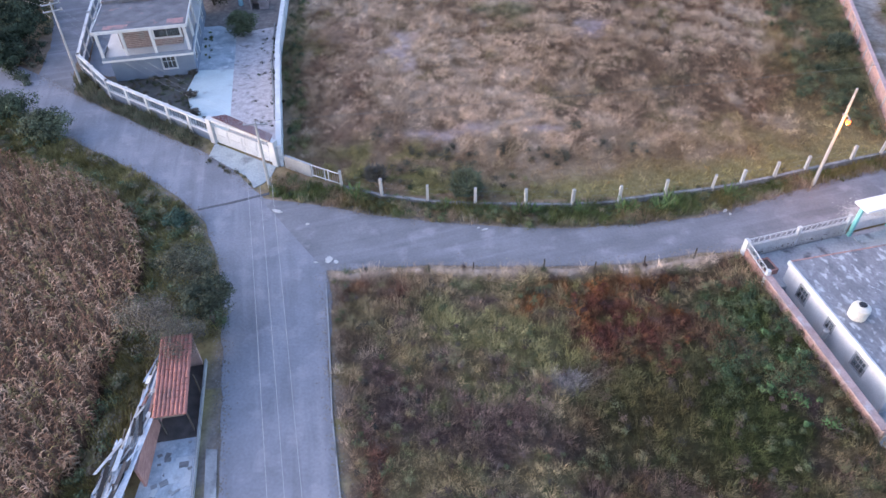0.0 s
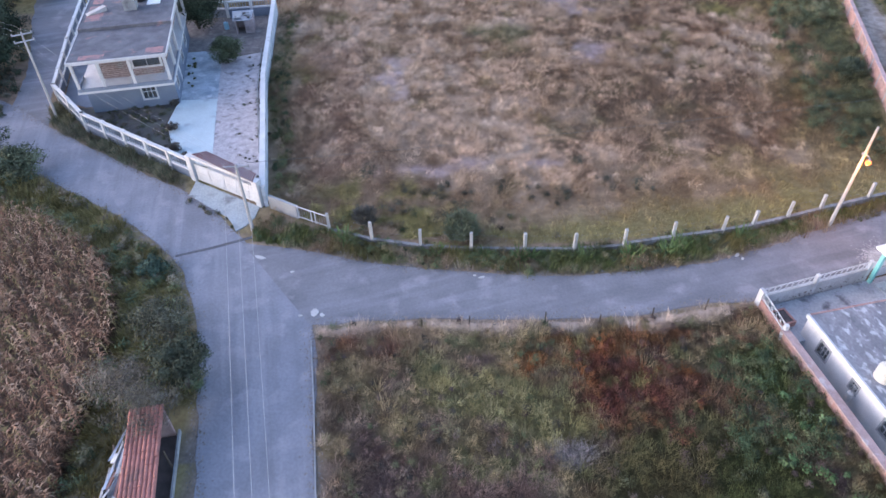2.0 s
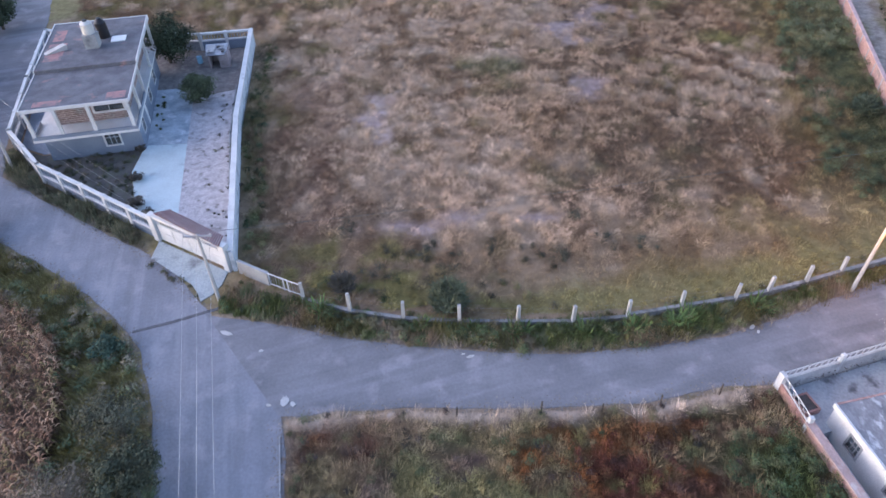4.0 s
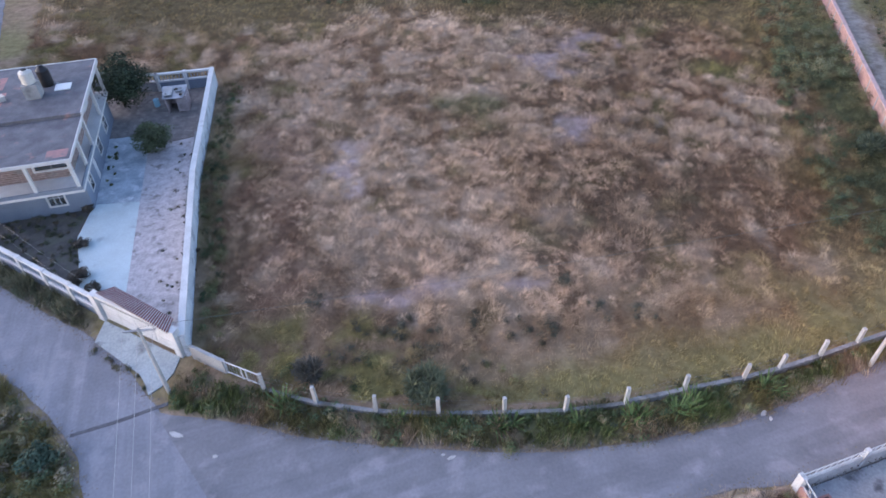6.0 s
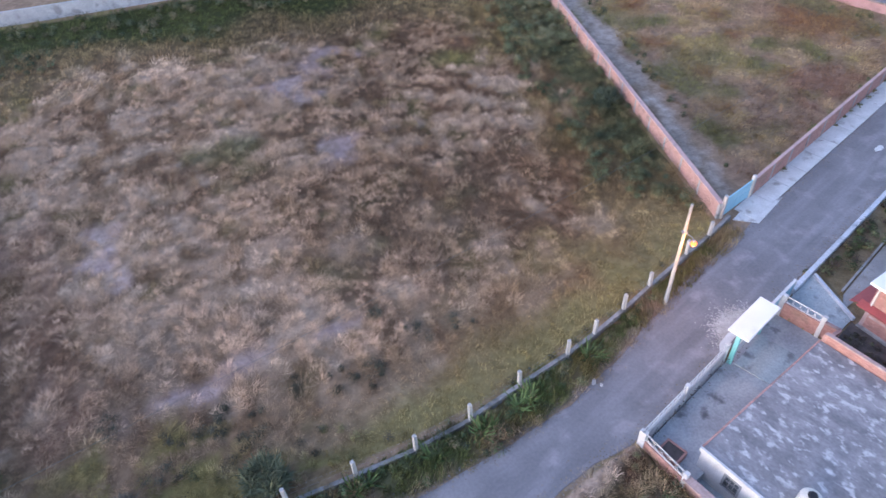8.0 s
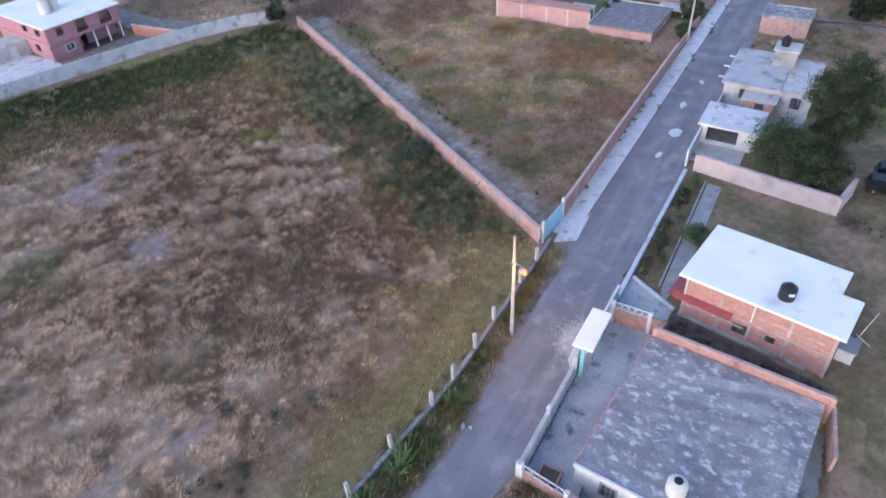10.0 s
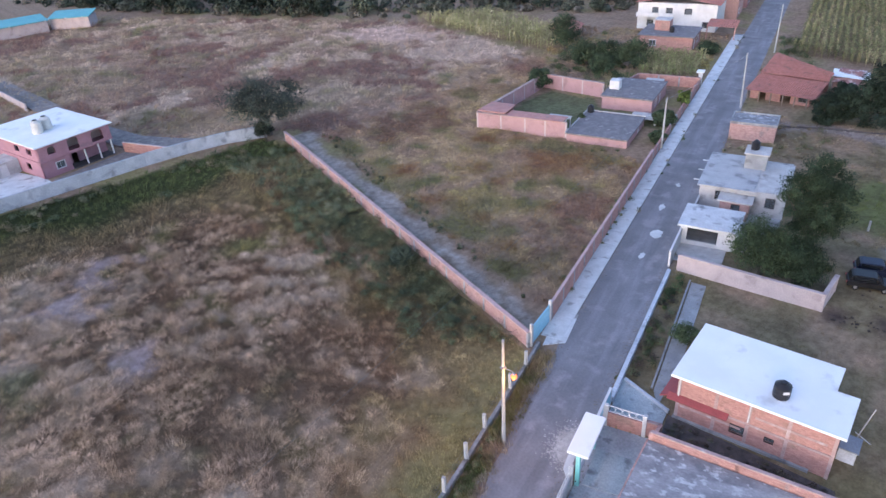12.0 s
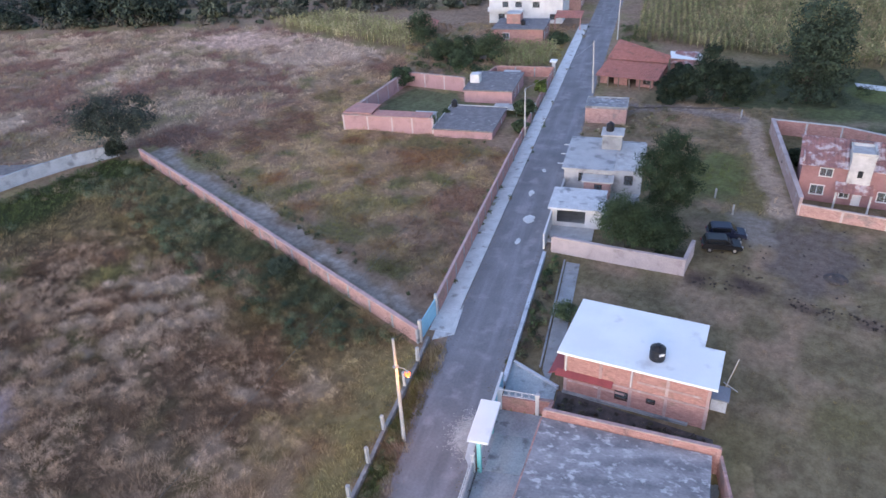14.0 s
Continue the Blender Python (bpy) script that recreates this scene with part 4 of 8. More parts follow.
def build_ground():
    nx, ny = 300, 290
    xs, ys = np.linspace(-80, 215, nx), np.linspace(-10, 275, ny)
    # a far rim carries the sheet to the horizon
    xs = np.sort(np.concatenate((xs, np.linspace(20, 42, 90))))
    ys = np.sort(np.concatenate((ys, np.linspace(19, 45, 106))))
    xs = np.concatenate(([-2600, -700, -200], xs, [330, 800, 2700]))
    ys = np.concatenate(([-2600, -700, -100], ys, [400, 900, 2700]))
    gx, gy = np.meshgrid(xs, ys)
    x, y = gx.ravel(), gy.ravel()
    z = land(x, y)
    me = bpy.data.meshes.new("ground")
    w = len(xs)
    idx = (np.arange(len(ys) - 1)[:, None] * w + np.arange(w - 1)[None, :]).ravel()
    faces = np.stack((idx, idx + 1, idx + 1 + w, idx + w), 1)
    me.vertices.add(len(x))
    me.vertices.foreach_set("co", np.stack((x, y, z), 1).astype(np.float32).ravel())
    me.loops.add(faces.size)
    me.loops.foreach_set("vertex_index", faces.astype(np.int32).ravel())
    me.polygons.add(len(faces))
    me.polygons.foreach_set("loop_start", np.arange(0, faces.size, 4, dtype=np.int32))
    tint, bare = plants(x, y)
    soil = tint * 0.7 + np.array((0.08, 0.06, 0.045))
    # lot and big-field soil is darkened: shade between the tufts, put into colour
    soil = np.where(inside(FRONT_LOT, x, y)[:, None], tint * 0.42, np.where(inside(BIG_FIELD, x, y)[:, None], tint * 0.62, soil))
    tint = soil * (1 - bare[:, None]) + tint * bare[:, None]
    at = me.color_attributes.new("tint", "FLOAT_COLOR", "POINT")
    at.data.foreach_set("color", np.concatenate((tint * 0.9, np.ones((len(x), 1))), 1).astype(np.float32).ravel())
    me.update(calc_edges=True)
    me.materials.append(M["soil"])
    me.shade_smooth()
    tagged(new("ground", me), "level village ground of dry soil and short grass", "ground", kind="structure")


build_ground()
strip("road", WEST_EDGE, EAST_EDGE, 0.02, "pale_asphalt", "worn grey asphalt village road with dusty edges", "road")
strip("road", SOUTH_EDGE, NORTH_EDGE, 0.028, "asphalt", "long straight worn asphalt road with pale patches", "road")
strip("road", LANE_W, LANE_E, 0.012, "asphalt", "narrow asphalt lane beside a white compound wall", "road")


def grass_field(name, label, poly, density, count, length, lean, width, seed, spread=0.3, keep=None, vary=0.15):
    rng = np.random.default_rng(seed)
    x, y = scatter(poly, density, rng)
    tint, bare = plants(x, y)
    ok = rng.uniform(0, 1, len(x)) > bare
    if keep is not None:
        ok &= keep(x, y)
    x, y, tint = x[ok], y[ok], tint[ok]
    tint = tint * rng.uniform(1 - vary, 1 + vary, (len(x), 1))
    flow = value_noise(x, y, 5, seed) * 9.0
    size = length * (0.55 + 0.9 * value_noise(x, y, 2.0, seed + 1)) * rng.uniform(0.75, 1.2, len(x))
    return x, y, tint, blades(x, y, land(x, y), count, size, lean, width, tint, rng, spread, flow)


def tussocks(poly, spacing, radius, height, seed, keep=None, count=30, width=0.03, length=0.5, pale=None, lean=0.6, gain=1.0, comb=0.5, vary=0.1):
    """Tussocks of fine blades that arch out from a raised heart and lie over along the wind."""
    rng = np.random.default_rng(seed)
    p = np.array(poly)
    lo, hi = p.min(0), p.max(0)
    gx, gy = np.meshgrid(np.arange(lo[0], hi[0], spacing), np.arange(lo[1], hi[1], spacing))
    x, y = (g.ravel() + rng.uniform(-0.5, 0.5, g.size) * spacing for g in (gx, gy))
    k = inside(poly, x, y)
    if keep is not None:
        k &= keep(x, y)
    x, y = x[k], y[k]
    tint, bare = plants(x, y)
    k = rng.uniform(0, 1, len(x)) > bare * 0.9
    x, y, tint = x[k], y[k], tint[k] * gain
    n = len(x)
    if pale is not None:
        tint = lay(tint, pale(x, y), PALE * (np.array((1.02, 0.93, 0.84)) * (1 - 0.22 * np.clip((x - 6) / 10, 0, 1)[:, None])))
    tint = tint * rng.uniform(1 - vary, 1 + vary, (n, 1))
    size = rng.uniform(0.6, 1.3, n) * (0.6 + 0.8 * value_noise(x, y, 2.5, seed))
    r, h, z = radius * size, height * size, land(x, y)
    rep = lambda a: np.repeat(a, count)
    k = n * count
    a, f = rng.uniform(0, 6.28, k), np.sqrt(rng.uniform(0, 1, k))
    base = np.stack((rep(x) + np.cos(a) * f * rep(r), rep(y) + np.sin(a) * f * rep(r), rep(z) + rep(h) * (1 - f * f) * rng.uniform(0.0, 1.0, k)), 1)
    flow = rep(value_noise(x, y, 9, seed + 2) * 3.4 - 1.2)
    out = a + rng.normal(0, 0.6, k)
    d = np.stack((np.cos(out) * lean * (0.2 + f) + comb * np.cos(flow), np.sin(out) * lean * (0.2 + f) + comb * np.sin(flow), 0.85 - 0.5 * f), 1)
    d /= np.linalg.norm(d, axis=1)[:, None]
    tip = base + d * (length * rep(size) * rng.uniform(0.45, 1.1, k))[:, None]
    side = np.stack((-d[:, 1], d[:, 0], np.zeros(k)), 1) + rng.normal(0, 0.35, (k, 3))
    side *= (width * rng.uniform(0.6, 1.4, k) / np.linalg.norm(side, axis=1))[:, None]
    return np.stack((base - side * 0.5, base + side * 0.5, tip + side * 0.2, tip - side * 0.2), 1), np.repeat(tint, count, 0) * rng.uniform(0.86, 1.14, (k, 1))


def field_pale(x, y):
    """How much bleached straw the tussocks of the big field carry."""
    mid = np.clip(1.35 - np.hypot((x - 3) / 24, (y - 76) / 33), 0, 0.7)
    w = 1.7 * value_noise(x, y, 7, 91) + 0.7 * value_noise(x, y, 2.2, 92) - 0.95 + mid
    edge_b = line_dist([(40, 53.5), (52.5, 115)], x, y)
    edge_n = line_dist([(51, 117.5), (13.5, 120.8), (-12, 123), (-60, 128)], x, y)
    edge_s = line_dist([(-11, 46), (0.5, 43.9), (9, 44.5), (17, 45.4), (39, 52.2)], x, y)
    w = w * np.clip((edge_b - 7) / 6, 0, 1) * np.clip((edge_n - 15) / 8, 0, 1) * np.clip((edge_s - 5) / 4, 0, 1)
    w = w * (1 - 0.5 * spot(x, y, 26, 66, 9, 7, 15, 1.0)) * (1 - 0.5 * spot(x, y, 13, 66, 9, 6, 15, 1.0)) * (1 - 0.6 * spot(x, y, -17, 66, 4, 14, 10, 1.0))
    return np.clip((w + 0.5 * spot(x, y, -6, 58, 11, 5, 15, 1.0) + 0.25 * spot(x, y, 12, 94, 14, 9, 0, 1.0)) * (value_noise(x + 0.4 * y, y, 1.7, 93) * 2.1 - 0.35), 0, 0.9)


def grow_fields():
    # cover gain 0.56 paints the shaded gaps between taller tussocks
    cover = tussocks(BIG_FIELD, 0.5, 0.35, 0.05, 28, lambda x, y: y < 98, 10, 0.025, 0.3, None, 0.6, 0.56, 0.4)
    short = lambda x, y: ~((line_dist([(0.5, 43.9), (9, 44.5), (17, 45.4), (24, 47), (30, 48.8), (39, 52.2)], x, y) < 5) & (x > 3))
    near = tussocks(BIG_FIELD, 0.95, 0.4, 0.5, 21, lambda x, y: (y < 100) & short(x, y), 80, 0.016, 0.6, field_pale, 0.7, 0.92, 0.45, 0.36)
    pale = lambda x, y: np.maximum(field_pale(x, y), 0.9 * spot(x, y, -8, 58, 9, 6, 20, 1.0))
    lodged = tussocks(BIG_FIELD, 1.6, 0.45, 0.65, 18, lambda x, y: (y < 104) & (pale(x, y) > 0.42), 100, 0.015, 0.6, pale, 0.8, 1.2, 0.45, 0.32)
    far = tussocks(BIG_FIELD, 1.1, 0.6, 0.4, 22, lambda x, y: y >= 100, 26, 0.045, 0.6, None, 0.6, 1.15)
    low = grass_field("g", "", BIG_FIELD, 7, 10, 0.26, 0.6, 0.026, 23, 0.9, lambda x, y: ~short(x, y), 0.12)[3]
    stuff("dry_grass", "long lodged dry grass in tan and brown tufts", "grass", [cover, near, lodged, far, low])
    lot = tussocks(FRONT_LOT, 0.62, 0.28, 0.45, 24, None, 54, 0.018, 0.7, None, 0.45, 0.95, 0.1, 0.48)
    # low growth at gain 0.45, a painted shade beneath the weeds
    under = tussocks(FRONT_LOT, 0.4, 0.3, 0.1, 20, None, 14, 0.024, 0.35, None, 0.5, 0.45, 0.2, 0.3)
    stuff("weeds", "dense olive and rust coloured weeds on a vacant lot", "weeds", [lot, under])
    a = tussocks(EAST_FIELD, 0.9, 0.5, 0.25, 25, lambda x, y: y < 112, 30, 0.034, 0.5, None, 0.6, 1.06, 0.45, 0.3)
    a2 = grass_field("g", "", EAST_FIELD, 1.8, 10, 0.34, 0.75, 0.05, 19, 1.2, lambda x, y: y < 112, 0.1)[3]
    b = tussocks(EAST_FIELD, 1.45, 0.75, 0.4, 26, lambda x, y: y >= 112, 20, 0.075, 0.75, None, 0.6, 1.1, 0.5, 0.3)
    stuff("dry_grass", "brown and olive dry grass of a fallow field", "grass", [a, a2, b])
    yard = grass_field("g", "", EAST_YARD, 5.0, 9, 0.16, 0.6, 0.03, 27, 1.2, None, 0.15)[3]
    waste = grass_field("g", "", [rd(24, -13), rd(38, -10), rd(46, -2), rd(63, -2), rd(62, -11), rd(59, -32), rd(25, -25)], 2.4, 10, 0.25, 0.6, 0.07, 29, 1.2)[3]
    back = grass_field("g", "", [rd(74, 8.6), rd(111, 8.6), rd(111, 46), rd(74, 40), rd(62, 36)], 1.0, 12, 0.4, 0.7, 0.12, 30, 1.0)[3]
    stuff("short_grass", "short dry yard grass, worn in patches", "grass", [yard, waste, back])


def herbs(name, label, poly, density, radius, leaf, count, seed, colours, keep=None, lift=0.0):
    """Bushy weeds: low domes of leaves."""
    rng = np.random.default_rng(seed)
    x, y = scatter(poly, density, rng)
    if keep is not None:
        k = keep(x, y)
        x, y = x[k], y[k]
    r = radius * rng.uniform(0.5, 1.4, len(x))
    tint = np.array([colours[i] for i in rng.integers(0, len(colours), len(x))]) * rng.uniform(0.7, 1.3, (len(x), 1))
    c = np.stack((x, y, land(x, y) + r * 0.45 + lift), 1)
    return leaves(c, r, count, leaf, tint, rng, 0.75, 0.3)


def ribbon(pts, a, b):
    """A strip beside a line, from a to b metres to its left."""
    p = np.array(pts, float)
    d = np.gradient(p, axis=0)
    d /= np.linalg.norm(d, axis=1)[:, None]
    n = np.stack((-d[:, 1], d[:, 0]), 1)
    return [tuple(v) for v in p + n * a] + [tuple(v) for v in (p + n * b)[::-1]]


def fronds(places, length, seed, tint):
    """Leafy rosettes with long arching blades."""
    rng = np.random.default_rng(seed)
    x, y = np.array(places).T
    return blades(x, y, land(x, y) + 0.1, 46, length * rng.uniform(0.7, 1.2, len(x)), 0.8, 0.11, np.tile(tint, (len(x), 1)) * rng.uniform(0.7, 1.2, (len(x), 1)), rng, 0.3)


grow_fields()
KERB_N = [rd(-3, 6.0), rd(20, 6.0), rd(50, 6.0), rd(110, 6.0)]
G1, G2, G3 = (0.1, 0.14, 0.06), (0.17, 0.18, 0.09), (0.07, 0.098, 0.048)
FENCE = [(-11.3, 45.5), (-7.6, 44.35), (-3.6, 43.65), (0.52, 43.4), (4.8, 43.4), (8.75, 43.48), (12.8, 43.98), (16.8, 44.87), (21.0, 45.75), (23.65, 46.47), (26.8, 47.5), (29.9, 48.62), (34.5, 50.2), (37.5, 51.2), (40.6, 52.4)]
stuff("verge_weeds", "green and straw-coloured weeds between fence and road", "weeds", [
    herbs("h", "", ribbon(FENCE[1:12], -0.25, -1.0), 2.2, 0.5, 0.055, 150, 312, [(0.15, 0.19, 0.095), (0.2, 0.225, 0.11), (0.29, 0.25, 0.14), (0.11, 0.14, 0.075)], lambda x, y: value_noise(x, y, 2.5, 313) > 0.3, 0.1),
    herbs("h", "", [(x, y) for x, y in VERGE_N if x < 33.1], 1.2, 0.6, 0.06, 150, 31, [(0.13, 0.175, 0.085), (0.2, 0.215, 0.105), (0.14, 0.19, 0.095), (0.3, 0.25, 0.14), (0.1, 0.12, 0.075)]),
    fronds([(5.3, 42.7), (4.4, 42.5), (9.6, 42.6), (13.0, 42.9), (13.7, 43.1), (16.2, 43.6), (17.1, 43.8), (17.8, 44.0), (-2.2, 42.9), (1.6, 42.6), (-9.8, 44.3), (22.4, 45.2)], 1.15, 311, (0.16, 0.235, 0.09)),
    grass_field("g", "", VERGE_N, 15, 14, 0.55, 0.5, 0.035, 32, 0.5, None, 0.35)[3]])
stuff("pavement_weeds", "sparse weeds along a pavement's broken edge", "weeds", [
    herbs("h", "", ribbon(KERB_N, -0.4, 0.35), 0.35, 0.35, 0.07, 70, 47, [(0.2, 0.2, 0.11), (0.3, 0.25, 0.15), (0.13, 0.16, 0.08)], lambda x, y: value_noise(x, y, 5, 48) > 0.45),
    herbs("h", "", ribbon([rd(-8, -0.1), rd(12, -0.1), rd(30, 0.1), rd(60, -0.3), rd(95, -0.3)], -0.3, 0.5), 0.5, 0.35, 0.07, 70, 49, [(0.22, 0.21, 0.13), (0.34, 0.29, 0.19), (0.15, 0.17, 0.09)], lambda x, y: value_noise(x, y, 4, 50) > 0.4)])
stuff("fence_weeds", "dark green weeds along the field side of a fence", "weeds", [
    herbs("h", "", ribbon(FENCE[:6], 0.4, 4.2), 0.55, 0.55, 0.055, 180, 33, [G2, (0.13, 0.115, 0.08), G3, (0.24, 0.22, 0.1), (0.28, 0.24, 0.12)], lambda x, y: value_noise(x, y, 3, 334) > 0.35),
    herbs("h", "", ribbon(FENCE[5:13], 0.2, 0.9), 0.7, 0.35, 0.06, 90, 331, [(0.2, 0.19, 0.1), (0.16, 0.15, 0.09)])])
rng = np.random.default_rng(333)
dark = np.repeat(np.array([(-5.1, 50.0), (-3.0, 49.9), (-0.9, 48.2), (-0.2, 49.2), (5.2, 50.7), (7.6, 50.4), (8.6, 50.0), (12.0, 52.2), (-9.1, 53.7), (15.3, 52.1), (9.9, 55.4), (-2.0, 51.6), (-6.4, 48.3), (2.8, 51.4)]), 5, 0) + rng.normal(0, 0.55, (70, 2))
r = rng.uniform(0.3, 0.7, 70)
stuff("field_scrub", "dark grey-olive scrub among dry grass", "scrub", [
    leaves(np.column_stack((dark, land(dark[:, 0], dark[:, 1]) + r * 0.5)), r, 150, 0.055, np.array((0.12, 0.118, 0.085)) * rng.uniform(0.7, 1.3, (70, 1)), rng, 0.85, 0.3)])
stuff("wall_weeds", "green weeds along the foot of a white compound wall", "weeds", [
    herbs("h", "", [(-16.7, 48.6), (-14.4, 48.0), (-18.9, 66), (-21.9, 88), (-24.0, 88), (-21.3, 68)], 1.3, 0.6, 0.06, 170, 34, [(0.13, 0.16, 0.085), (0.17, 0.19, 0.09), (0.25, 0.23, 0.11), (0.1, 0.13, 0.075)])])
stuff("wall_weeds", "dark green scrub along a brick field wall", "weeds", [
    herbs("h", "", [(39.4, 53.6), (46.5, 86), (37.0, 87), (33.5, 60)], 0.66, 0.85, 0.055, 330, 35, [(0.12, 0.15, 0.085), (0.16, 0.175, 0.095), (0.2, 0.185, 0.1), (0.09, 0.115, 0.07)], lambda x, y: value_noise(x, y, 4, 351) > 0.15, 0.15),
    herbs("h", "", [(46, 84), (52, 113.5), (41.5, 113), (37, 84)], 0.5, 0.95, 0.075, 280, 352, [(0.19, 0.215, 0.125), (0.23, 0.235, 0.14), (0.25, 0.225, 0.12), (0.13, 0.16, 0.09)], None, 0.1),
    herbs("h", "", [(51, 117), (13.5, 120), (-12, 122), (-45, 126), (-45, 112), (-12, 108), (14, 107), (44, 103)], 0.32, 0.85, 0.1, 130, 36, [(0.13, 0.155, 0.09), (0.1, 0.125, 0.075), (0.17, 0.17, 0.1), (0.2, 0.175, 0.11)], lambda x, y: value_noise(x, y, 6, 361) + 0.05 * (y - 112) > 0.42)])
stuff("weeds", "bushy green and purple-brown weeds on a vacant lot", "weeds", [
    herbs("h", "", FRONT_LOT, 0.62, 0.48, 0.045, 170, 37, [(0.2, 0.205, 0.11), (0.27, 0.235, 0.13), (0.15, 0.11, 0.095), (0.2, 0.15, 0.12), (0.14, 0.165, 0.085), (0.09, 0.085, 0.07)], lambda x, y: spot(x, y, 11, 29.8, 5, 5.5, -20) < 0.3, 0.2),
    herbs("h", "", [(16.5, 24), (23.8, 26), (22, 35), (17, 34)], 1.5, 0.6, 0.055, 170, 38, [(0.1, 0.15, 0.075), (0.13, 0.19, 0.095), (0.17, 0.2, 0.1), (0.08, 0.11, 0.065)], None, 0.2),
    herbs("h", "", [(19, 22), (23.2, 22), (22.2, 31.5), (19.3, 31)], 0.5, 0.45, 0.1, 60, 382, [(0.12, 0.2, 0.085), (0.15, 0.22, 0.1)], None, 0.4),
    herbs("h", "", [(5.5, 33.2), (8, 29), (9, 25.5), (15, 26), (16, 29), (14, 35)], 1.15, 0.45, 0.045, 150, 39, [(0.3, 0.135, 0.06), (0.2, 0.08, 0.06), (0.27, 0.145, 0.07), (0.14, 0.085, 0.07), (0.17, 0.07, 0.055)], None, 0.2)])
VERGE_W = [(-17.3, 29), (-19.8, 35.3), (-23.8, 41.8), (-31.3, 47.6), (-38.9, 52), (-49.6, 58.5), (-60, 64), (-60, 51), (-46, 50), (-36, 46), (-29.4, 41.6), (-26, 35.5), (-24.0, 20), (-24.2, 8), (-21.6, 8), (-21.4, 20), (-19.6, 28)]
stuff("verge_weeds", "thick green roadside weeds beside a cornfield", "weeds", [
    herbs("h", "", VERGE_W, 0.9, 0.7, 0.085, 160, 41, [(0.21, 0.245, 0.13), (0.27, 0.255, 0.155), (0.16, 0.19, 0.105), (0.185, 0.24, 0.135), (0.32, 0.28, 0.195), (0.29, 0.24, 0.165)]),
    grass_field("g", "", VERGE_W, 9, 14, 0.6, 0.55, 0.05, 42, 0.5, None, 0.35)[3]])
stuff("verge_weeds", "dry and green weeds between a balustrade wall and the road", "weeds", [
    herbs("h", "", [(-25.4, 50.8), (-33.6, 55.6), (-42, 60.8), (-43.6, 65), (-42.6, 64.2), (-38.2, 59.7), (-26.8, 53.2)], 2.4, 0.62, 0.07, 140, 43, [(0.16, 0.175, 0.11), (0.21, 0.185, 0.125), (0.12, 0.14, 0.09)]),
    grass_field("g", "", [(-25.4, 50.8), (-33.6, 55.6), (-42, 60.8), (-43.6, 65), (-42.6, 64.2), (-38.2, 59.7), (-26.8, 53.2)], 8, 16, 0.95, 0.4, 0.04, 45, 0.4, None, 0.4)[3],
    herbs("h", "", ribbon([(-24.8, 49.8), (-22.4, 48.1), (-20.3, 46.7), (-19.3, 45.2)], -0.45, 0.15), 3.0, 0.38, 0.055, 110, 441, [(0.17, 0.16, 0.11), (0.12, 0.13, 0.085), (0.2, 0.17, 0.12)]),
    herbs("h", "", [(-17.9, 48.1), (-11.2, 45.2), (-8, 44.2), (-8.5, 43.3), (-18.0, 45.2)], 1.8, 0.45, 0.055, 130, 44, [G2, (0.24, 0.18, 0.09), (0.2, 0.15, 0.08)])])


def corn(label, poly, row, step, height, seed, dry, size=1.0, turn=0.0):
    """Corn in rows: stalks with arching leaves and a tassel."""
    rng = np.random.default_rng(seed)
    c, s = math.cos(radians(turn)), math.sin(radians(turn))
    p = np.array(poly) @ np.array(((c, -s), (s, c)))
    lo, hi = p.min(0), p.max(0)
    gx, gy = np.meshgrid(np.arange(lo[0], hi[0], row), np.arange(lo[1], hi[1], step))
    gx, gy = (g.ravel() + rng.normal(0, 0.12, g.size) for g in (gx, gy))
    x, y = gx * c - gy * s, gx * s + gy * c
    k = inside(poly, x, y) & (rng.uniform(0, 1, len(x)) > 0.06)
    x, y = x[k], y[k]
    n = len(x)
    h = height * rng.uniform(0.75, 1.12, n)
    tone = np.array(dry)[rng.integers(0, len(dry), n)] * rng.uniform(0.6, 1.35, (n, 1)) * (0.75 + 0.5 * value_noise(x, y, 4, seed)[:, None])
    z = np.zeros(n)
    sets = [blades(x, y, z, 2, h, 0.08, 0.05 * size, tone, rng, 0.01)]
    for f in np.linspace(0.3, 0.95, 8):
        a = rng.uniform(0, 2 * np.pi, n)
        l = 0.62 * size * rng.uniform(0.6, 1.2, n)
        b = np.stack((x, y, h * f), 1)
        d = np.stack((np.cos(a), np.sin(a), np.full(n, 0.55)), 1) * (l * 0.55)[:, None]
        e = np.stack((np.cos(a), np.sin(a), -0.55 * rng.uniform(0.3, 1.6, n)), 1) * (l * 0.7)[:, None]
        s = np.stack((-np.sin(a), np.cos(a), np.zeros(n)), 1) * 0.045 * size
        m = b + d
        sets.append((np.concatenate((np.stack((b - s, b + s, m + s * 1.3, m - s * 1.3), 1), np.stack((m - s * 1.3, m + s * 1.3, m + e + s * 0.4, m + e - s * 0.4), 1))), np.concatenate((tone, tone)) * rng.uniform(0.8, 1.2, (2 * n, 1))))
    sets.append(blades(x, y, h * 0.93, 4, 0.3 * size, 0.6, 0.03 * size, tone * 1.15, rng, 0.05))
    stuff("corn_crop", label, "corn", sets)


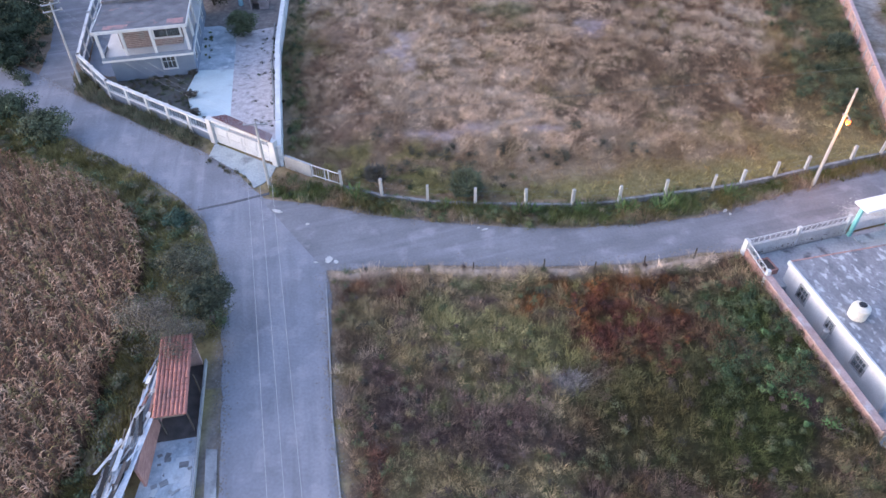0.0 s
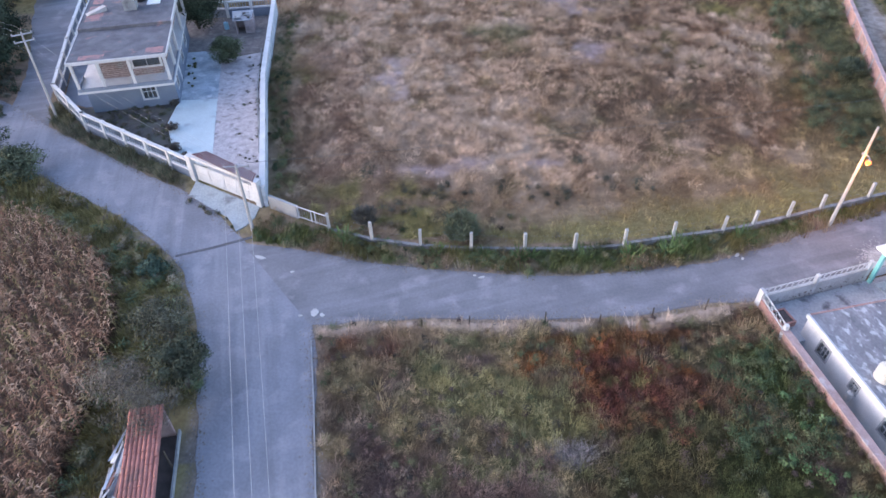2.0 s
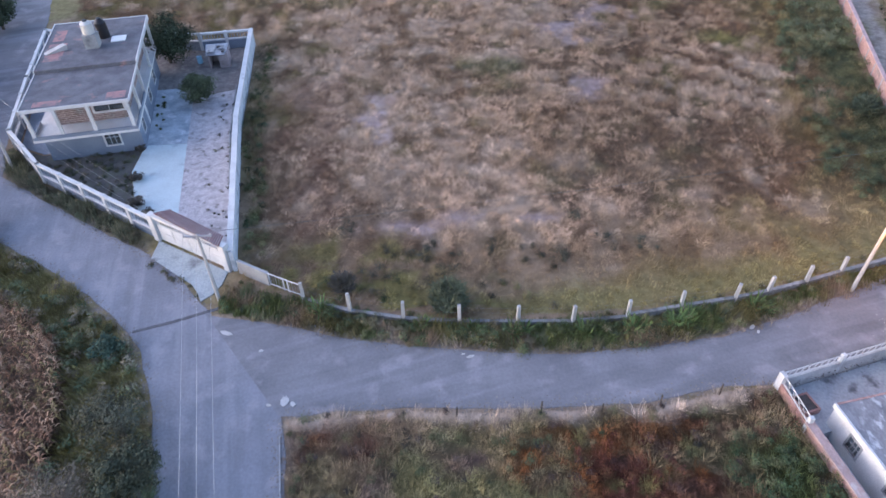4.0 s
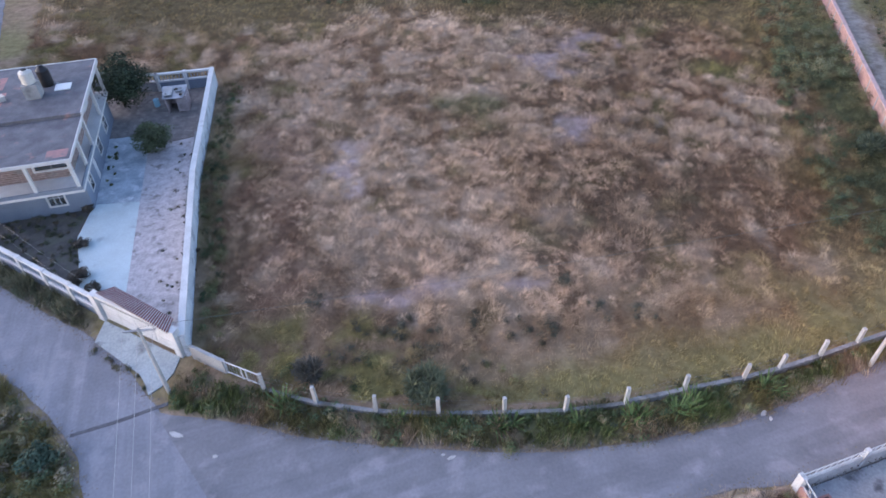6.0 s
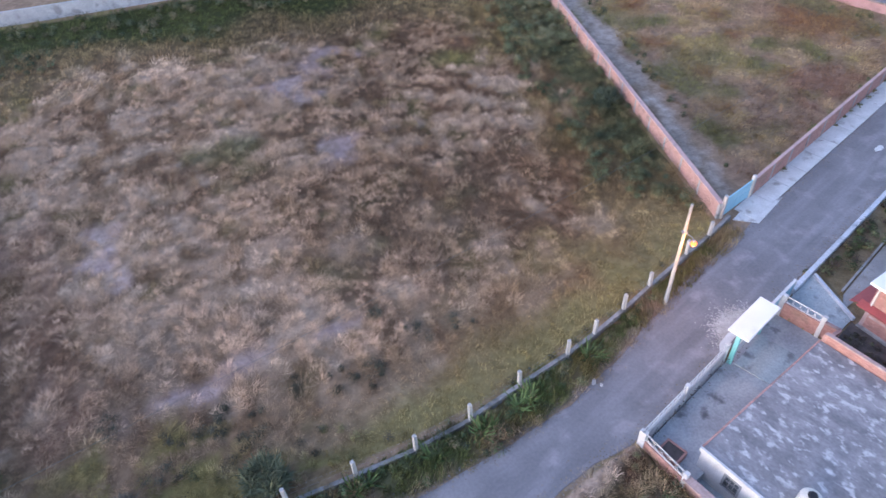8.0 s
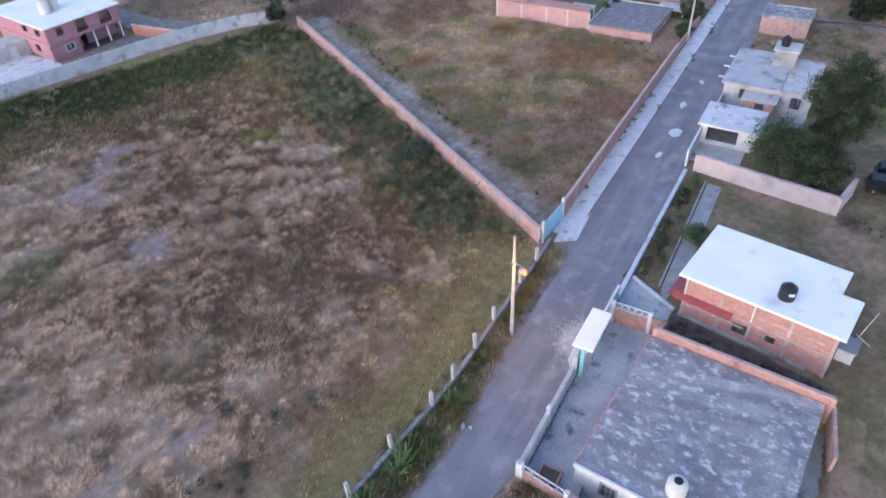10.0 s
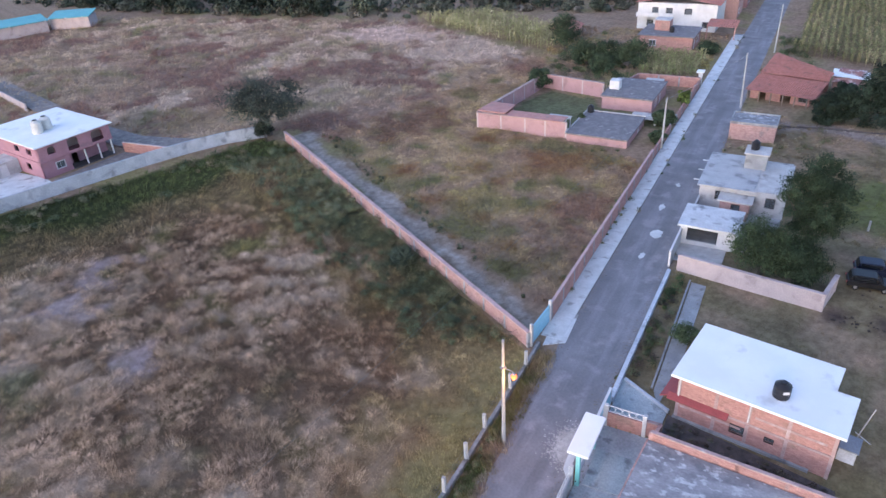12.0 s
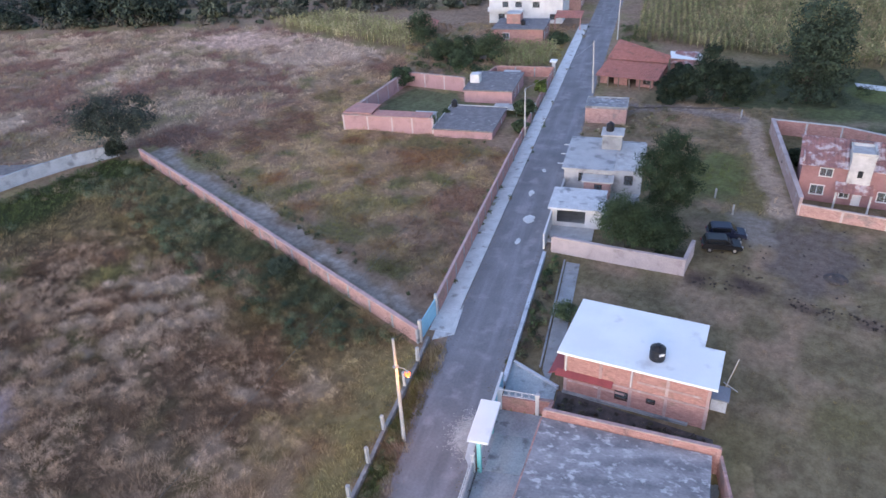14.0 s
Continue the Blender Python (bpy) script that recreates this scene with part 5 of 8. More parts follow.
corn("dense field of dry brown standing corn", CORN_WEST, 0.6, 0.34, 1.9, 51, [(0.4, 0.24, 0.15), (0.28, 0.16, 0.1), (0.17, 0.1, 0.065), (0.52, 0.35, 0.23), (0.27, 0.21, 0.1)], 0.62, 9.0)
corn("distant field of ripening yellow-green corn", [rd(99, -4.5), rd(180, -6), rd(190, -70), rd(84, -60), rd(83, -46), rd(92, -22)], 1.25, 0.75, 2.4, 52, [(0.3, 0.28, 0.13), (0.4, 0.33, 0.18), (0.23, 0.24, 0.11)], 1.5, ROAD_TURN - 90)
corn("strip of yellow-green corn at a field's far edge", [(116, 112.5), (120.5, 160), (136, 150), (131, 122)], 1.1, 0.8, 2.4, 53, [(0.48, 0.43, 0.2), (0.56, 0.49, 0.27), (0.36, 0.35, 0.15)], 1.3)
corn("small plot of green corn behind a brick wall", [rd(76, 10), rd(91, 10), rd(91, 22), rd(76, 20)], 1.0, 0.7, 2.0, 54, [(0.28, 0.29, 0.12), (0.34, 0.31, 0.16)], 1.3)


def road_dirt():
    """Loose sand and crumbs that soften the road's edges."""
    rng = np.random.default_rng(58)
    sets = []
    for line, reach in ((WEST_EDGE[1:], 0.3), (EAST_EDGE[1:5], 0.3), (EAST_EDGE[5:], 0.3), (SOUTH_EDGE[:9], 0.4), (NORTH_EDGE[1:9], 0.3)):
        p = np.array(line, float)
        seg = np.linalg.norm(np.diff(p, axis=0), axis=1)
        n = int(seg.sum() * 34)
        i = rng.choice(len(seg), n, p=seg / seg.sum())
        f = rng.uniform(0, 1, n)
        d = (p[i + 1] - p[i]) / seg[i][:, None]
        c = p[i] + d * (f * seg[i])[:, None] + np.stack((-d[:, 1], d[:, 0]), 1) * rng.normal(0, reach, n)[:, None]
        a, r = rng.uniform(0, 6.28, n), rng.uniform(0.02, 0.09, n)
        z = np.full(n, 0.034) + rng.uniform(0, 0.01, n)
        k = [np.stack((c[:, 0] + r * np.cos(a + q) * rng.uniform(0.6, 1.2, n), c[:, 1] + r * np.sin(a + q) * rng.uniform(0.6, 1.2, n), z), 1) for q in (0, 1.57, 3.14, 4.71)]
        sets.append((np.stack(k, 1), np.tile(DUST * np.array((0.75, 0.86, 1.0)), (n, 1)) * rng.uniform(0.6, 1.0, (n, 1))))
    n = 9000
    u, v = rng.normal(-14.5, 0.85, n), 0.5 + np.abs(rng.normal(0, 0.75, n))
    c, a, r = np.stack(rd(u, v), 1), rng.uniform(0, 6.28, n), rng.uniform(0.02, 0.065, n)
    z = 0.034 + rng.uniform(0, 0.012, n)
    k = [np.stack((c[:, 0] + r * np.cos(a + q), c[:, 1] + r * np.sin(a + q), z), 1) for q in (0, 1.57, 3.14, 4.71)]
    sets.append((np.stack(k, 1), np.tile((0.62, 0.6, 0.58), (n, 1)) * rng.uniform(0.75, 1.0, (n, 1))))
    stuff("road_dirt", "pale sand and crumbs along worn road edges", "dirt", sets)


road_dirt()


def clods():
    """Burnt clods and rubble strewn over the waste ground."""
    rng = np.random.default_rng(59)
    sets = []
    for poly, density in (([(61.2, 36), (64.8, 34.4), (65.4, 30.5), (63.2, 26), (63.2, 18), (61.8, 18), (61.4, 26), (61.8, 31)], 4.5), ([(66, 36), (80, 34), (82, 22), (64, 20)], 0.25)):
        x, y = scatter(poly, density, rng)
        k = value_noise(x, y, 2.2, 33) > 0.42
        x, y = x[k], y[k]
        r = rng.uniform(0.05, 0.2, len(x))
        sets.append(leaves(np.stack((x, y, np.full(len(x), 0.02)), 1), r, 26, 0.07, np.array((0.1, 0.082, 0.072)), rng, 0.5, 0.5))
    stuff("rubble", "burnt clods and dark rubble on waste ground", "rubble", sets)


clods()
stuff("dry_bushes", "straw-coloured dry bushes on waste ground", "bushes", [
    herbs("h", "", [rd(45.5, -7), rd(46.8, -0.5), rd(47.6, -0.5), rd(47.6, -6.8), rd(56, -6.8), rd(57, -3), rd(58, -11), rd(53, -15), rd(47, -13)], 0.35, 0.7, 0.1, 90, 76, [(0.36, 0.3, 0.2), (0.29, 0.24, 0.16), (0.2, 0.2, 0.11)]),
    herbs("h", "", [rd(-12.2, -4.8), rd(-9.0, -4.8), rd(-11.2, -16.0), rd(-13.2, -16.0)], 3.0, 0.28, 0.06, 60, 77, [(0.16, 0.14, 0.115), (0.12, 0.105, 0.09), (0.17, 0.17, 0.11)])])
stuff("meadow_scrub", "dark green scrub below large trees", "scrub", [
    herbs("h", "", [rd(60.5, -20), rd(75, -15), rd(82, -18), rd(82, -46), rd(70, -46), rd(62, -36)], 0.2, 0.9, 0.12, 100, 78, [(0.08, 0.1, 0.055), (0.1, 0.12, 0.06), (0.06, 0.08, 0.045)])])
stuff("roadside_scrub", "green bushes between a road and a cornfield", "scrub", [
    herbs("h", "", [rd(83, -2.5), rd(110, -1.2), rd(110, -5), rd(92, -8), rd(84, -9)], 0.3, 1.1, 0.13, 130, 79, [(0.09, 0.12, 0.06), (0.12, 0.145, 0.075), (0.16, 0.16, 0.09)])])
stuff("lane_weeds", "grey-green weeds along a dirt lane", "weeds", [
    herbs("h", "", [(46.2, 56.5), (53.2, 88), (59.8, 112), (58.2, 112.5), (51.4, 88), (45.0, 57)], 0.9, 0.42, 0.09, 80, 72, [(0.17, 0.175, 0.105), (0.23, 0.205, 0.125), (0.13, 0.145, 0.08)], lambda x, y: value_noise(x, y, 4, 73) > 0.4),
    herbs("h", "", ribbon([(80.2, 67.2), (62, 61.0), (46, 55.4)], -0.4, 1.2), 0.6, 0.45, 0.09, 80, 74, [(0.17, 0.19, 0.1), (0.24, 0.22, 0.12)], lambda x, y: value_noise(x, y, 5, 75) > 0.45)])


# ---- the walled house at the junction ----
def baluster_wall(name, label, pts, height, plinth, panel=3.0):
    """A white wall: solid plinth, pillars, coping rail, and turned balusters between."""
    t = thing(name, label, "wall", *pts[0])
    o = Vector((*pts[0], 0))
    for (xa, ya), (xb, yb) in zip(pts, pts[1:]):
        a, b = Vector((xa, ya, 0)) - o, Vector((xb, yb, 0)) - o
        turn = math.degrees(math.atan2(b.y - a.y, b.x - a.x))
        length = (b - a).length
        at = dict(x=a.x, y=a.y, turn=turn)
        n = max(1, round(length / panel))
        part("plinth", moved(B((0, length, -0.1, 0.1, -0.1, plinth)), **at), "bluegrey", t, "blue-grey painted plinth")
        part("lower_rail", moved(B((0, length, -0.14, 0.14, plinth, plinth + 0.16)), **at), "white", t)
        part("coping", moved(B((0, length, -0.16, 0.16, height - 0.2, height)), **at), "white", t)
        for i in range(n + 1):
            s = length * i / n
            part("pillar", moved(B((s - 0.16, s + 0.16, -0.19, 0.19, -0.1, height + 0.06)), **at), "white", t)
        for i in range(n):
            bm = bmesh.new()
            m = int(length / n / 0.36)
            for k in range(m):
                s = length * i / n + 0.3 + k * (length / n - 0.6) / max(1, m - 1)
                tube(bm, (s, 0, plinth + 0.14), (s, 0, (plinth + height) / 2), 0.035, 0.065, 6)
                tube(bm, (s, 0, (plinth + height) / 2), (s, 0, height - 0.18), 0.065, 0.035, 6)
            part("baluster_row", moved(bm, **at), "bluewash", t, "grey turned balusters")
    return t


def solid_wall(name, label, pts, height, material, cap="", pillars=0.0, t=0.2, z=0.0, capw=0.32, pillar_material="concrete"):
    """A plain boundary wall, panel by panel, with its coping and its tie columns."""
    w = thing(name, label, "wall", *pts[0], z)
    o = Vector((*pts[0], 0))
    for (xa, ya), (xb, yb) in zip(pts, pts[1:]):
        a, b = Vector((xa, ya, 0)) - o, Vector((xb, yb, 0)) - o
        length = (b - a).length
        at = dict(x=a.x, y=a.y, turn=math.degrees(math.atan2(b.y - a.y, b.x - a.x)))
        part("panel", moved(B((0, length, -t / 2, t / 2, -0.25, height)), **at), material, w)
        if cap:
            part("coping", moved(B((-0.02, length + 0.02, -capw / 2, capw / 2, height, height + 0.12)), **at), cap, w)
        if pillars:
            n = max(1, round(length / pillars))
            for i in range(n + 1):
                s = length * i / n
                part("tie_column", moved(B((s - 0.13, s + 0.13, -t / 2 - 0.03, t / 2 + 0.03, -0.25, height + (0.0 if cap else 0.02))), **at), pillar_material, w)
    return w


GATE_W, GATE_E = (-24.7, 52.45), (-17.85, 48.85)
baluster_wall("boundary_wall", "white balustrade wall on a blue-grey plinth by the road", [GATE_W, (-37.9, 60.1), (-43.3, 65.6), (-46.5, 76.0), (-49.6, 87.3)], 2.15, 0.85, 3.3)
solid_wall("boundary_wall", "tall blue-grey compound wall with a wide white coping", [(-17.35, 48.75), (-21.7, 68.1), (-24.65, 87.2)], 2.1, "limewash", "white", 5.5, 0.24, 0, 0.5, "limewash")
baluster_wall("boundary_wall", "white balustrade wall closing the back of a yard", [(-24.65, 87.2), (-30.6, 86.1), (-49.6, 87.3)], 2.15, 1.1, 3.2)
solid_wall("wall_stub", "short bare concrete wall beside the gate", [(-16.9, 48.5), (-14.2, 47.1)], 1.35, "concrete", "", 0, 0.25)


def compound_gate():
    t = thing("entrance_gate", "white metal entrance gate under a brown-red tiled canopy", "gate", *GATE_W, 0, math.degrees(math.atan2(GATE_E[1] - GATE_W[1], GATE_E[0] - GATE_W[0])))
    w = math.hypot(GATE_E[0] - GATE_W[0], GATE_E[1] - GATE_W[1])
    for x in (0.0, w):
        part("pillar", B((x - 0.3, x + 0.3, -0.3, 0.3, -0.1, 2.7)), "white", t, bevel=0.03)
    for i in range(4):
        a, b = 0.35 + (w - 0.7) * i / 4, 0.32 + (w - 0.7) * (i + 1) / 4
        leaf = part("leaf", B((a, b, -0.04, 0.02, 0.08, 1.85), (a, b, -0.05, 0.03, 2.3, 2.38)), "white", t)
        for k in range(9):
            x = a + 0.06 + (b - a - 0.15) * k / 8
            part("bar", B((x, x + 0.04, -0.03, 0.01, 1.85, 2.3)), "white", leaf)
        part("panel", B((a + 0.12, b - 0.12, -0.065, -0.04, 0.25, 1.0), (a + 0.12, b - 0.12, -0.065, -0.04, 1.1, 1.7)), "white", leaf)
    part("lintel", B((0.31, w - 0.31, -0.2, 0.2, 2.45, 2.7)), "white", t)
    part("canopy", hexa(bmesh.new(), [(0.35, 0.1, 2.72), (w + 0.1, -0.42, 2.72), (7.05, 0.8, 2.5), (0.9, 1.2, 2.5)], [(0.35, 0.1, 2.82), (w + 0.1, -0.42, 2.82), (7.05, 0.8, 2.6), (0.9, 1.2, 2.6)]), "worn_white", t)
    # spaced courses of brown tiles over the pale deck
    n = 32
    for i in range(n):
        f = i / (n - 1)
        x, y, u, v = 0.42 + (w - 0.38) * f, 0.03 - 0.5 * f, 0.95 + 6.05 * f, 1.24 - 0.4 * f
        part("ridge_tile", hexa(bmesh.new(), [(x - 0.05, y, 2.81), (x + 0.05, y, 2.81), (u + 0.04, v, 2.575), (u - 0.04, v, 2.575)], [(x - 0.04, y, 2.88), (x + 0.04, y, 2.88), (u + 0.03, v, 2.64), (u - 0.03, v, 2.64)]), "browntile", t)


compound_gate()


def slab(name, label, category, ring, z0, z1, material):
    return tagged(part(name, prism(ring, z0, z1), material), label, category, kind="structure")


slab("driveway", "pale concrete driveway running up to the house", "driveway", [(-27.9, 55.6), (-23.8, 54.2), (-26.6, 66.4), (-30.6, 66.0), (-30.4, 61.6)], -0.05, 0.05, "drive_concrete")
slab("driveway", "weathered blue-grey concrete yard beside the house", "driveway", [(-30.6, 66.05), (-26.6, 66.45), (-28.6, 75.4), (-31.0, 77.0), (-33.2, 76.6)], -0.05, 0.045, "bluestain")
slab("yard", "rough stone and mortar paving in a walled yard", "yard", [(-24.1, 54.0), (-22.6, 51.7), (-18.3, 49.4), (-17.6, 50.2), (-22.0, 68.2), (-23.4, 77.2), (-28.8, 75.0), (-26.9, 66.3)], -0.05, 0.035, "rough_paving")
slab("yard", "dark earth of a shaded back yard", "yard", [(-28.5, 75.2), (-23.5, 77.3), (-24.8, 86.9), (-30.6, 85.9), (-37.5, 86.3), (-35.5, 80), (-33.3, 76.7), (-31.0, 77.1)], -0.05, 0.03, "gravel")
slab("yard", "shaded grey concrete passage between a house and a balustrade", "yard", [(-40.1, 64.5), (-38.6, 64.9), (-42.9, 81.0), (-42.6, 86.4), (-49.3, 87.0), (-46.2, 76.0), (-43.0, 65.8)], -0.05, 0.03, "bluewash")
slab("flower_bed", "planting bed with dry weeds under a balustrade", "yard", [(-27.95, 55.55), (-30.5, 61.7), (-30.7, 65.9), (-40.2, 64.3), (-42.5, 65.2), (-37.7, 60.6), (-26.5, 54.4)], -0.05, 0.025, "bed")
slab("driveway", "pale concrete apron in front of a white gate", "driveway", [(-24.6, 52.1), (-17.9, 48.5), (-18.0, 47.1), (-18.5, 46.0), (-19.2, 45.3), (-19.7, 46.2), (-20.4, 47.1), (-22.2, 48.3), (-23.3, 49.1), (-24.6, 50.0)], -0.05, 0.06, "courtyard")


def west_house():
    """Local x runs east along the front, y to the back; the front corner of the roof is the origin at the house's south-east."""
    t = thing("house", "two-storey blue-grey house with a white pillared balcony and flat roof", "house", -29.6, 64.1, 0, 13.4)
    W, D = 9.3, 17.2
    g = dict(south=[(5.3, 6.6, 1.0, 2.5, "window")], east=[(1.2, 2.2, 1.0, 2.4, "window"), (4.0, 5.0, 0.05, 2.2, "door"), (7.0, 8.2, 1.0, 2.4, "window"), (11.0, 12.2, 1.0, 2.4, "window")])
    room(t, -W + 0.3, -0.4, 1.5, D - 0.3, -0.1, 3.0, "bluegrey", 0.25, g, 2, 0.16)
    part("floor_slab", B((-W, 0.0, 0.0, D, 3.0, 3.22)), "white", t)
    part("balcony_parapet", B((-W + 0.05, -0.05, 0.05, 0.17, 3.22, 3.55), (-0.17, -0.05, 0.17, 6.6, 3.22, 3.5), (-W + 0.05, -W + 0.17, 0.17, 3.0, 3.22, 3.55)), "bluegrey", t)
    u = dict(south=[(3.6, 6.2, 1.0 + 3.2, 2.3 + 3.2, "window")], east=[(5.5, 6.9, 4.2, 5.5, "window"), (9.3, 10.9, 4.2, 5.6, "window")])
    room(t, -W + 1.8, -1.2, 2.4, D - 0.35, 3.22, 6.35, "blockwork", 0.2, u, 1, 0.2)
    for x in (-W + 0.25, -W + 2.7, -W + 5.6, -0.3):
        part("column", B((x - 0.14, x + 0.14, 0.06, 0.34, 3.22, 6.2)), "white", t, bevel=0.02)
    for y in (3.6, 7.0, 12.5, 16.8):
        part("column", B((-0.34, -0.06, y - 0.14, y + 0.14, 3.22, 6.2)), "white", t, bevel=0.02)
    part("porch_roof", B((-W, 0.0, 0.0, 6.85, 6.2, 6.4)), "roof_dark", t, "dark weathered concrete roof with red paint patches")
    part("fascia", B((-W - 0.06, 0.06, -0.08, 0.0, 6.14, 6.46), (0.0, 0.08, 0.0, 6.85, 6.14, 6.46), (-W - 0.08, -W, 0.0, 6.85, 6.14, 6.46)), "white", t)
    part("roof", B((-W, 0.0, 6.86, D, 6.35, 6.7)), "roof_dark", t, "dark weathered concrete roof with red paint patches")
    part("fascia", B((0.0, 0.1, 6.86, D, 6.3, 6.76), (-W - 0.1, -W, 6.86, D, 6.3, 6.76), (-W - 0.1, 0.1, D, D + 0.1, 6.3, 6.76)), "white", t)
    for x0, x1, y0, y1, z in ((-W + 0.4, -W + 2.1, 8.6, 12.4, 6.7), (-W + 0.5, -W + 1.6, 13.0, 15.5, 6.7), (-2.0, -0.3, 0.5, 1.7, 6.4), (-W + 1.0, -W + 3.4, 0.4, 1.3, 6.4)):
        part("paint_patch", B((x0, x1, y0, y1, z, z + 0.008)), "fadedred", t, "faded red roof paint")
    part("skylight", B((-2.9, -1.5, 11.5, 12.7, 6.7, 6.82)), "white_roof", t, "bright white skylight panel", 0.02)
    part("tank_stand", B((-5.1, -3.8, 10.4, 11.7, 6.7, 8.1)), "concrete", t)
    part("roof_ramp", hexa(bmesh.new(), [(-8.8, 9.9, 6.7), (-6.9, 10.9, 6.7), (-7.3, 11.4, 6.7), (-9.1, 10.5, 6.7)], [(-8.8, 9.9, 6.78), (-6.9, 10.9, 7.2), (-7.3, 11.4, 7.2), (-9.1, 10.5, 6.78)]), "worn_white", t)


west_house()


def water_tank(label, x, y, z, material, r=0.55, h=1.25):
    t = thing("water_tank", label, "water tank", x, y, z)
    part("body", lathe([(r * 0.96, 0), (r, 0.1), (r, h * 0.3), (r * 0.97, h * 0.32), (r, h * 0.35), (r, h * 0.6), (r * 0.97, h * 0.62), (r, h * 0.65), (r * 0.98, h * 0.82), (r * 0.6, h * 0.96), (r * 0.42, h)], 20), material, t)
    part("lid", moved(lathe([(r * 0.42, 0), (r * 0.44, 0.06), (r * 0.3, 0.11)], 16), z=h), "tank_black", t)
    bm = tube(bmesh.new(), (r * 0.9, 0, 0.12), (r + 0.35, 0.1, 0.12), 0.03, 0.03)
    tube(bm, (r + 0.33, 0.1, 0.12), (r + 0.33, 0.1, -0.0), 0.03, 0.03)
    part("pipe", bm, "metal", t)
    return t


def local(ox, oy, turn, x, y):
    c, s = math.cos(radians(turn)), math.sin(radians(turn))
    return ox + c * x - s * y, oy + s * x + c * y


water_tank("grey-white plastic water tank on a roof stand", *local(-29.6, 64.1, 13.4, -4.45, 11.05), 8.1, "tank_white", 0.58, 1.25)
water_tank("black plastic water tank on a flat roof", *local(-29.6, 64.1, 13.4, -3.7, 13.0), 6.7, "tank_black", 0.58, 1.9)


def yard_shed():
    t = thing("shed", "small pale shed with a patched metal roof", "shed", -28.6, 81.2, 0, 12)
    room(t, 0.3, 2.5, 0.2, 2.2, 0, 1.75, "palepink", 0.15, dict(south=[(0.1, 1.1, 0.0, 1.7, "gap")]))
    part("roof", hexa(bmesh.new(), [(0.1, 0.0, 1.76), (2.2, -0.2, 1.76), (2.6, 2.3, 1.95), (0.0, 2.4, 1.95)], [(0.1, 0.0, 1.81), (2.2, -0.2, 1.81), (2.6, 2.3, 2.0), (0.0, 2.4, 2.0)]), "metal", t)
    for x0, x1, y0, y1, m in ((0.2, 1.1, 0.3, 2.0, "worn_white"), (1.4, 2.1, 0.9, 1.7, "concrete")):
        part("roof_sheet", B((x0, x1, y0, y1, 2.01, 2.05)), m, t, "loose patching sheet")
    for x, y, s in ((0.5, 0.6, 0.2), (1.5, 1.4, 0.25), (2.0, 0.4, 0.18)):
        part("weight_stone", moved(lathe([(s, 0), (s * 0.9, s * 0.5), (s * 0.4, s * 0.8)], 7), x, y, 1.87 + y * 0.07), "rubble", t)


yard_shed()
solid_wall("kerb", "low concrete kerb of a planting strip along a wall", [(-19.8, 56.5), (-22.7, 68.0), (-24.4, 77.5)], 0.22, "concrete", "", 0, 0.14)
tree("yard_tree", "dark green leafy tree shading the back of a yard", -33.5, 83.0, 5.8, 3.9, 61, (0.06, 0.08, 0.052), 76, 140, 0.12, 0.16, 0.1)
tree("yard_bush", "rounded green shrub in the middle of a yard", -27.4, 74.2, 3.4, 2.1, 62, (0.11, 0.135, 0.08), 46, 130, 0.1, 0.08, 0.05)


def barrel():
    t = thing("barrel", "light blue plastic barrel beside a shed", "barrel", -30.0, 82.9, 0)
    part("body", lathe([(0.27, 0), (0.3, 0.1), (0.3, 0.4), (0.31, 0.45), (0.3, 0.5), (0.29, 0.85), (0.2, 0.9)], 14), "gateblue", t)
    part("cap", moved(lathe([(0.07, 0), (0.06, 0.04)], 8), 0.1, 0, 0.9), "tank_black", t)


barrel()
stuff("garden_plants", "rows of low green plants along a house wall", "plants", [
    herbs("h", "", [(-30.0, 67.0), (-29.4, 67.2), (-31.6, 75.5), (-32.4, 75.3)], 2.6, 0.28, 0.09, 60, 63, [G1, G2]),
    herbs("h", "", [(-22.5, 68), (-19.6, 57), (-18.9, 57), (-21.6, 68), (-24.0, 78), (-24.6, 78)], 1.0, 0.3, 0.09, 60, 64, [G2, G3, (0.1, 0.08, 0.06)]),
    herbs("h", "", [(-27.6, 55.4), (-30.6, 61.7), (-31, 65), (-40.2, 64.0), (-41.5, 64.6), (-37.7, 60.9)], 1.6, 0.32, 0.07, 70, 65, [(0.13, 0.14, 0.09), (0.16, 0.145, 0.11), (0.1, 0.11, 0.075)]),
    herbs("h", "", [(-18.6, 51), (-19.6, 56.5), (-22.4, 68), (-24.2, 77), (-26, 76), (-24, 66), (-21.5, 54)], 0.55, 0.22, 0.06, 50, 75, [(0.15, 0.14, 0.1), (0.12, 0.13, 0.08), (0.2, 0.17, 0.13)])])


def metal_gate():
    t = thing("field_gate", "white tubular field gate between concrete posts", "gate", -14.2, 47.05, 0, math.degrees(math.atan2(45.75 - 47.05, -11.3 + 14.2)))
    w = 3.18
    bm = bmesh.new()
    for z in (0.25, 1.35):
        tube(bm, (0, 0, z), (w, 0, z), 0.045, 0.045)
    for x in (0.05, w / 2 - 0.2, w / 2 + 0.2, w - 0.05):
        tube(bm, (x, 0, 0.1), (x, 0, 1.4), 0.045, 0.045)
    part("gate_frame", bm, "white", t)
    for k in range(12):
        part("bar", B((0.2 + 0.25 * k, 0.22 + 0.25 * k, -0.01, 0.01, 0.25, 1.35)), "metal", t)


metal_gate()


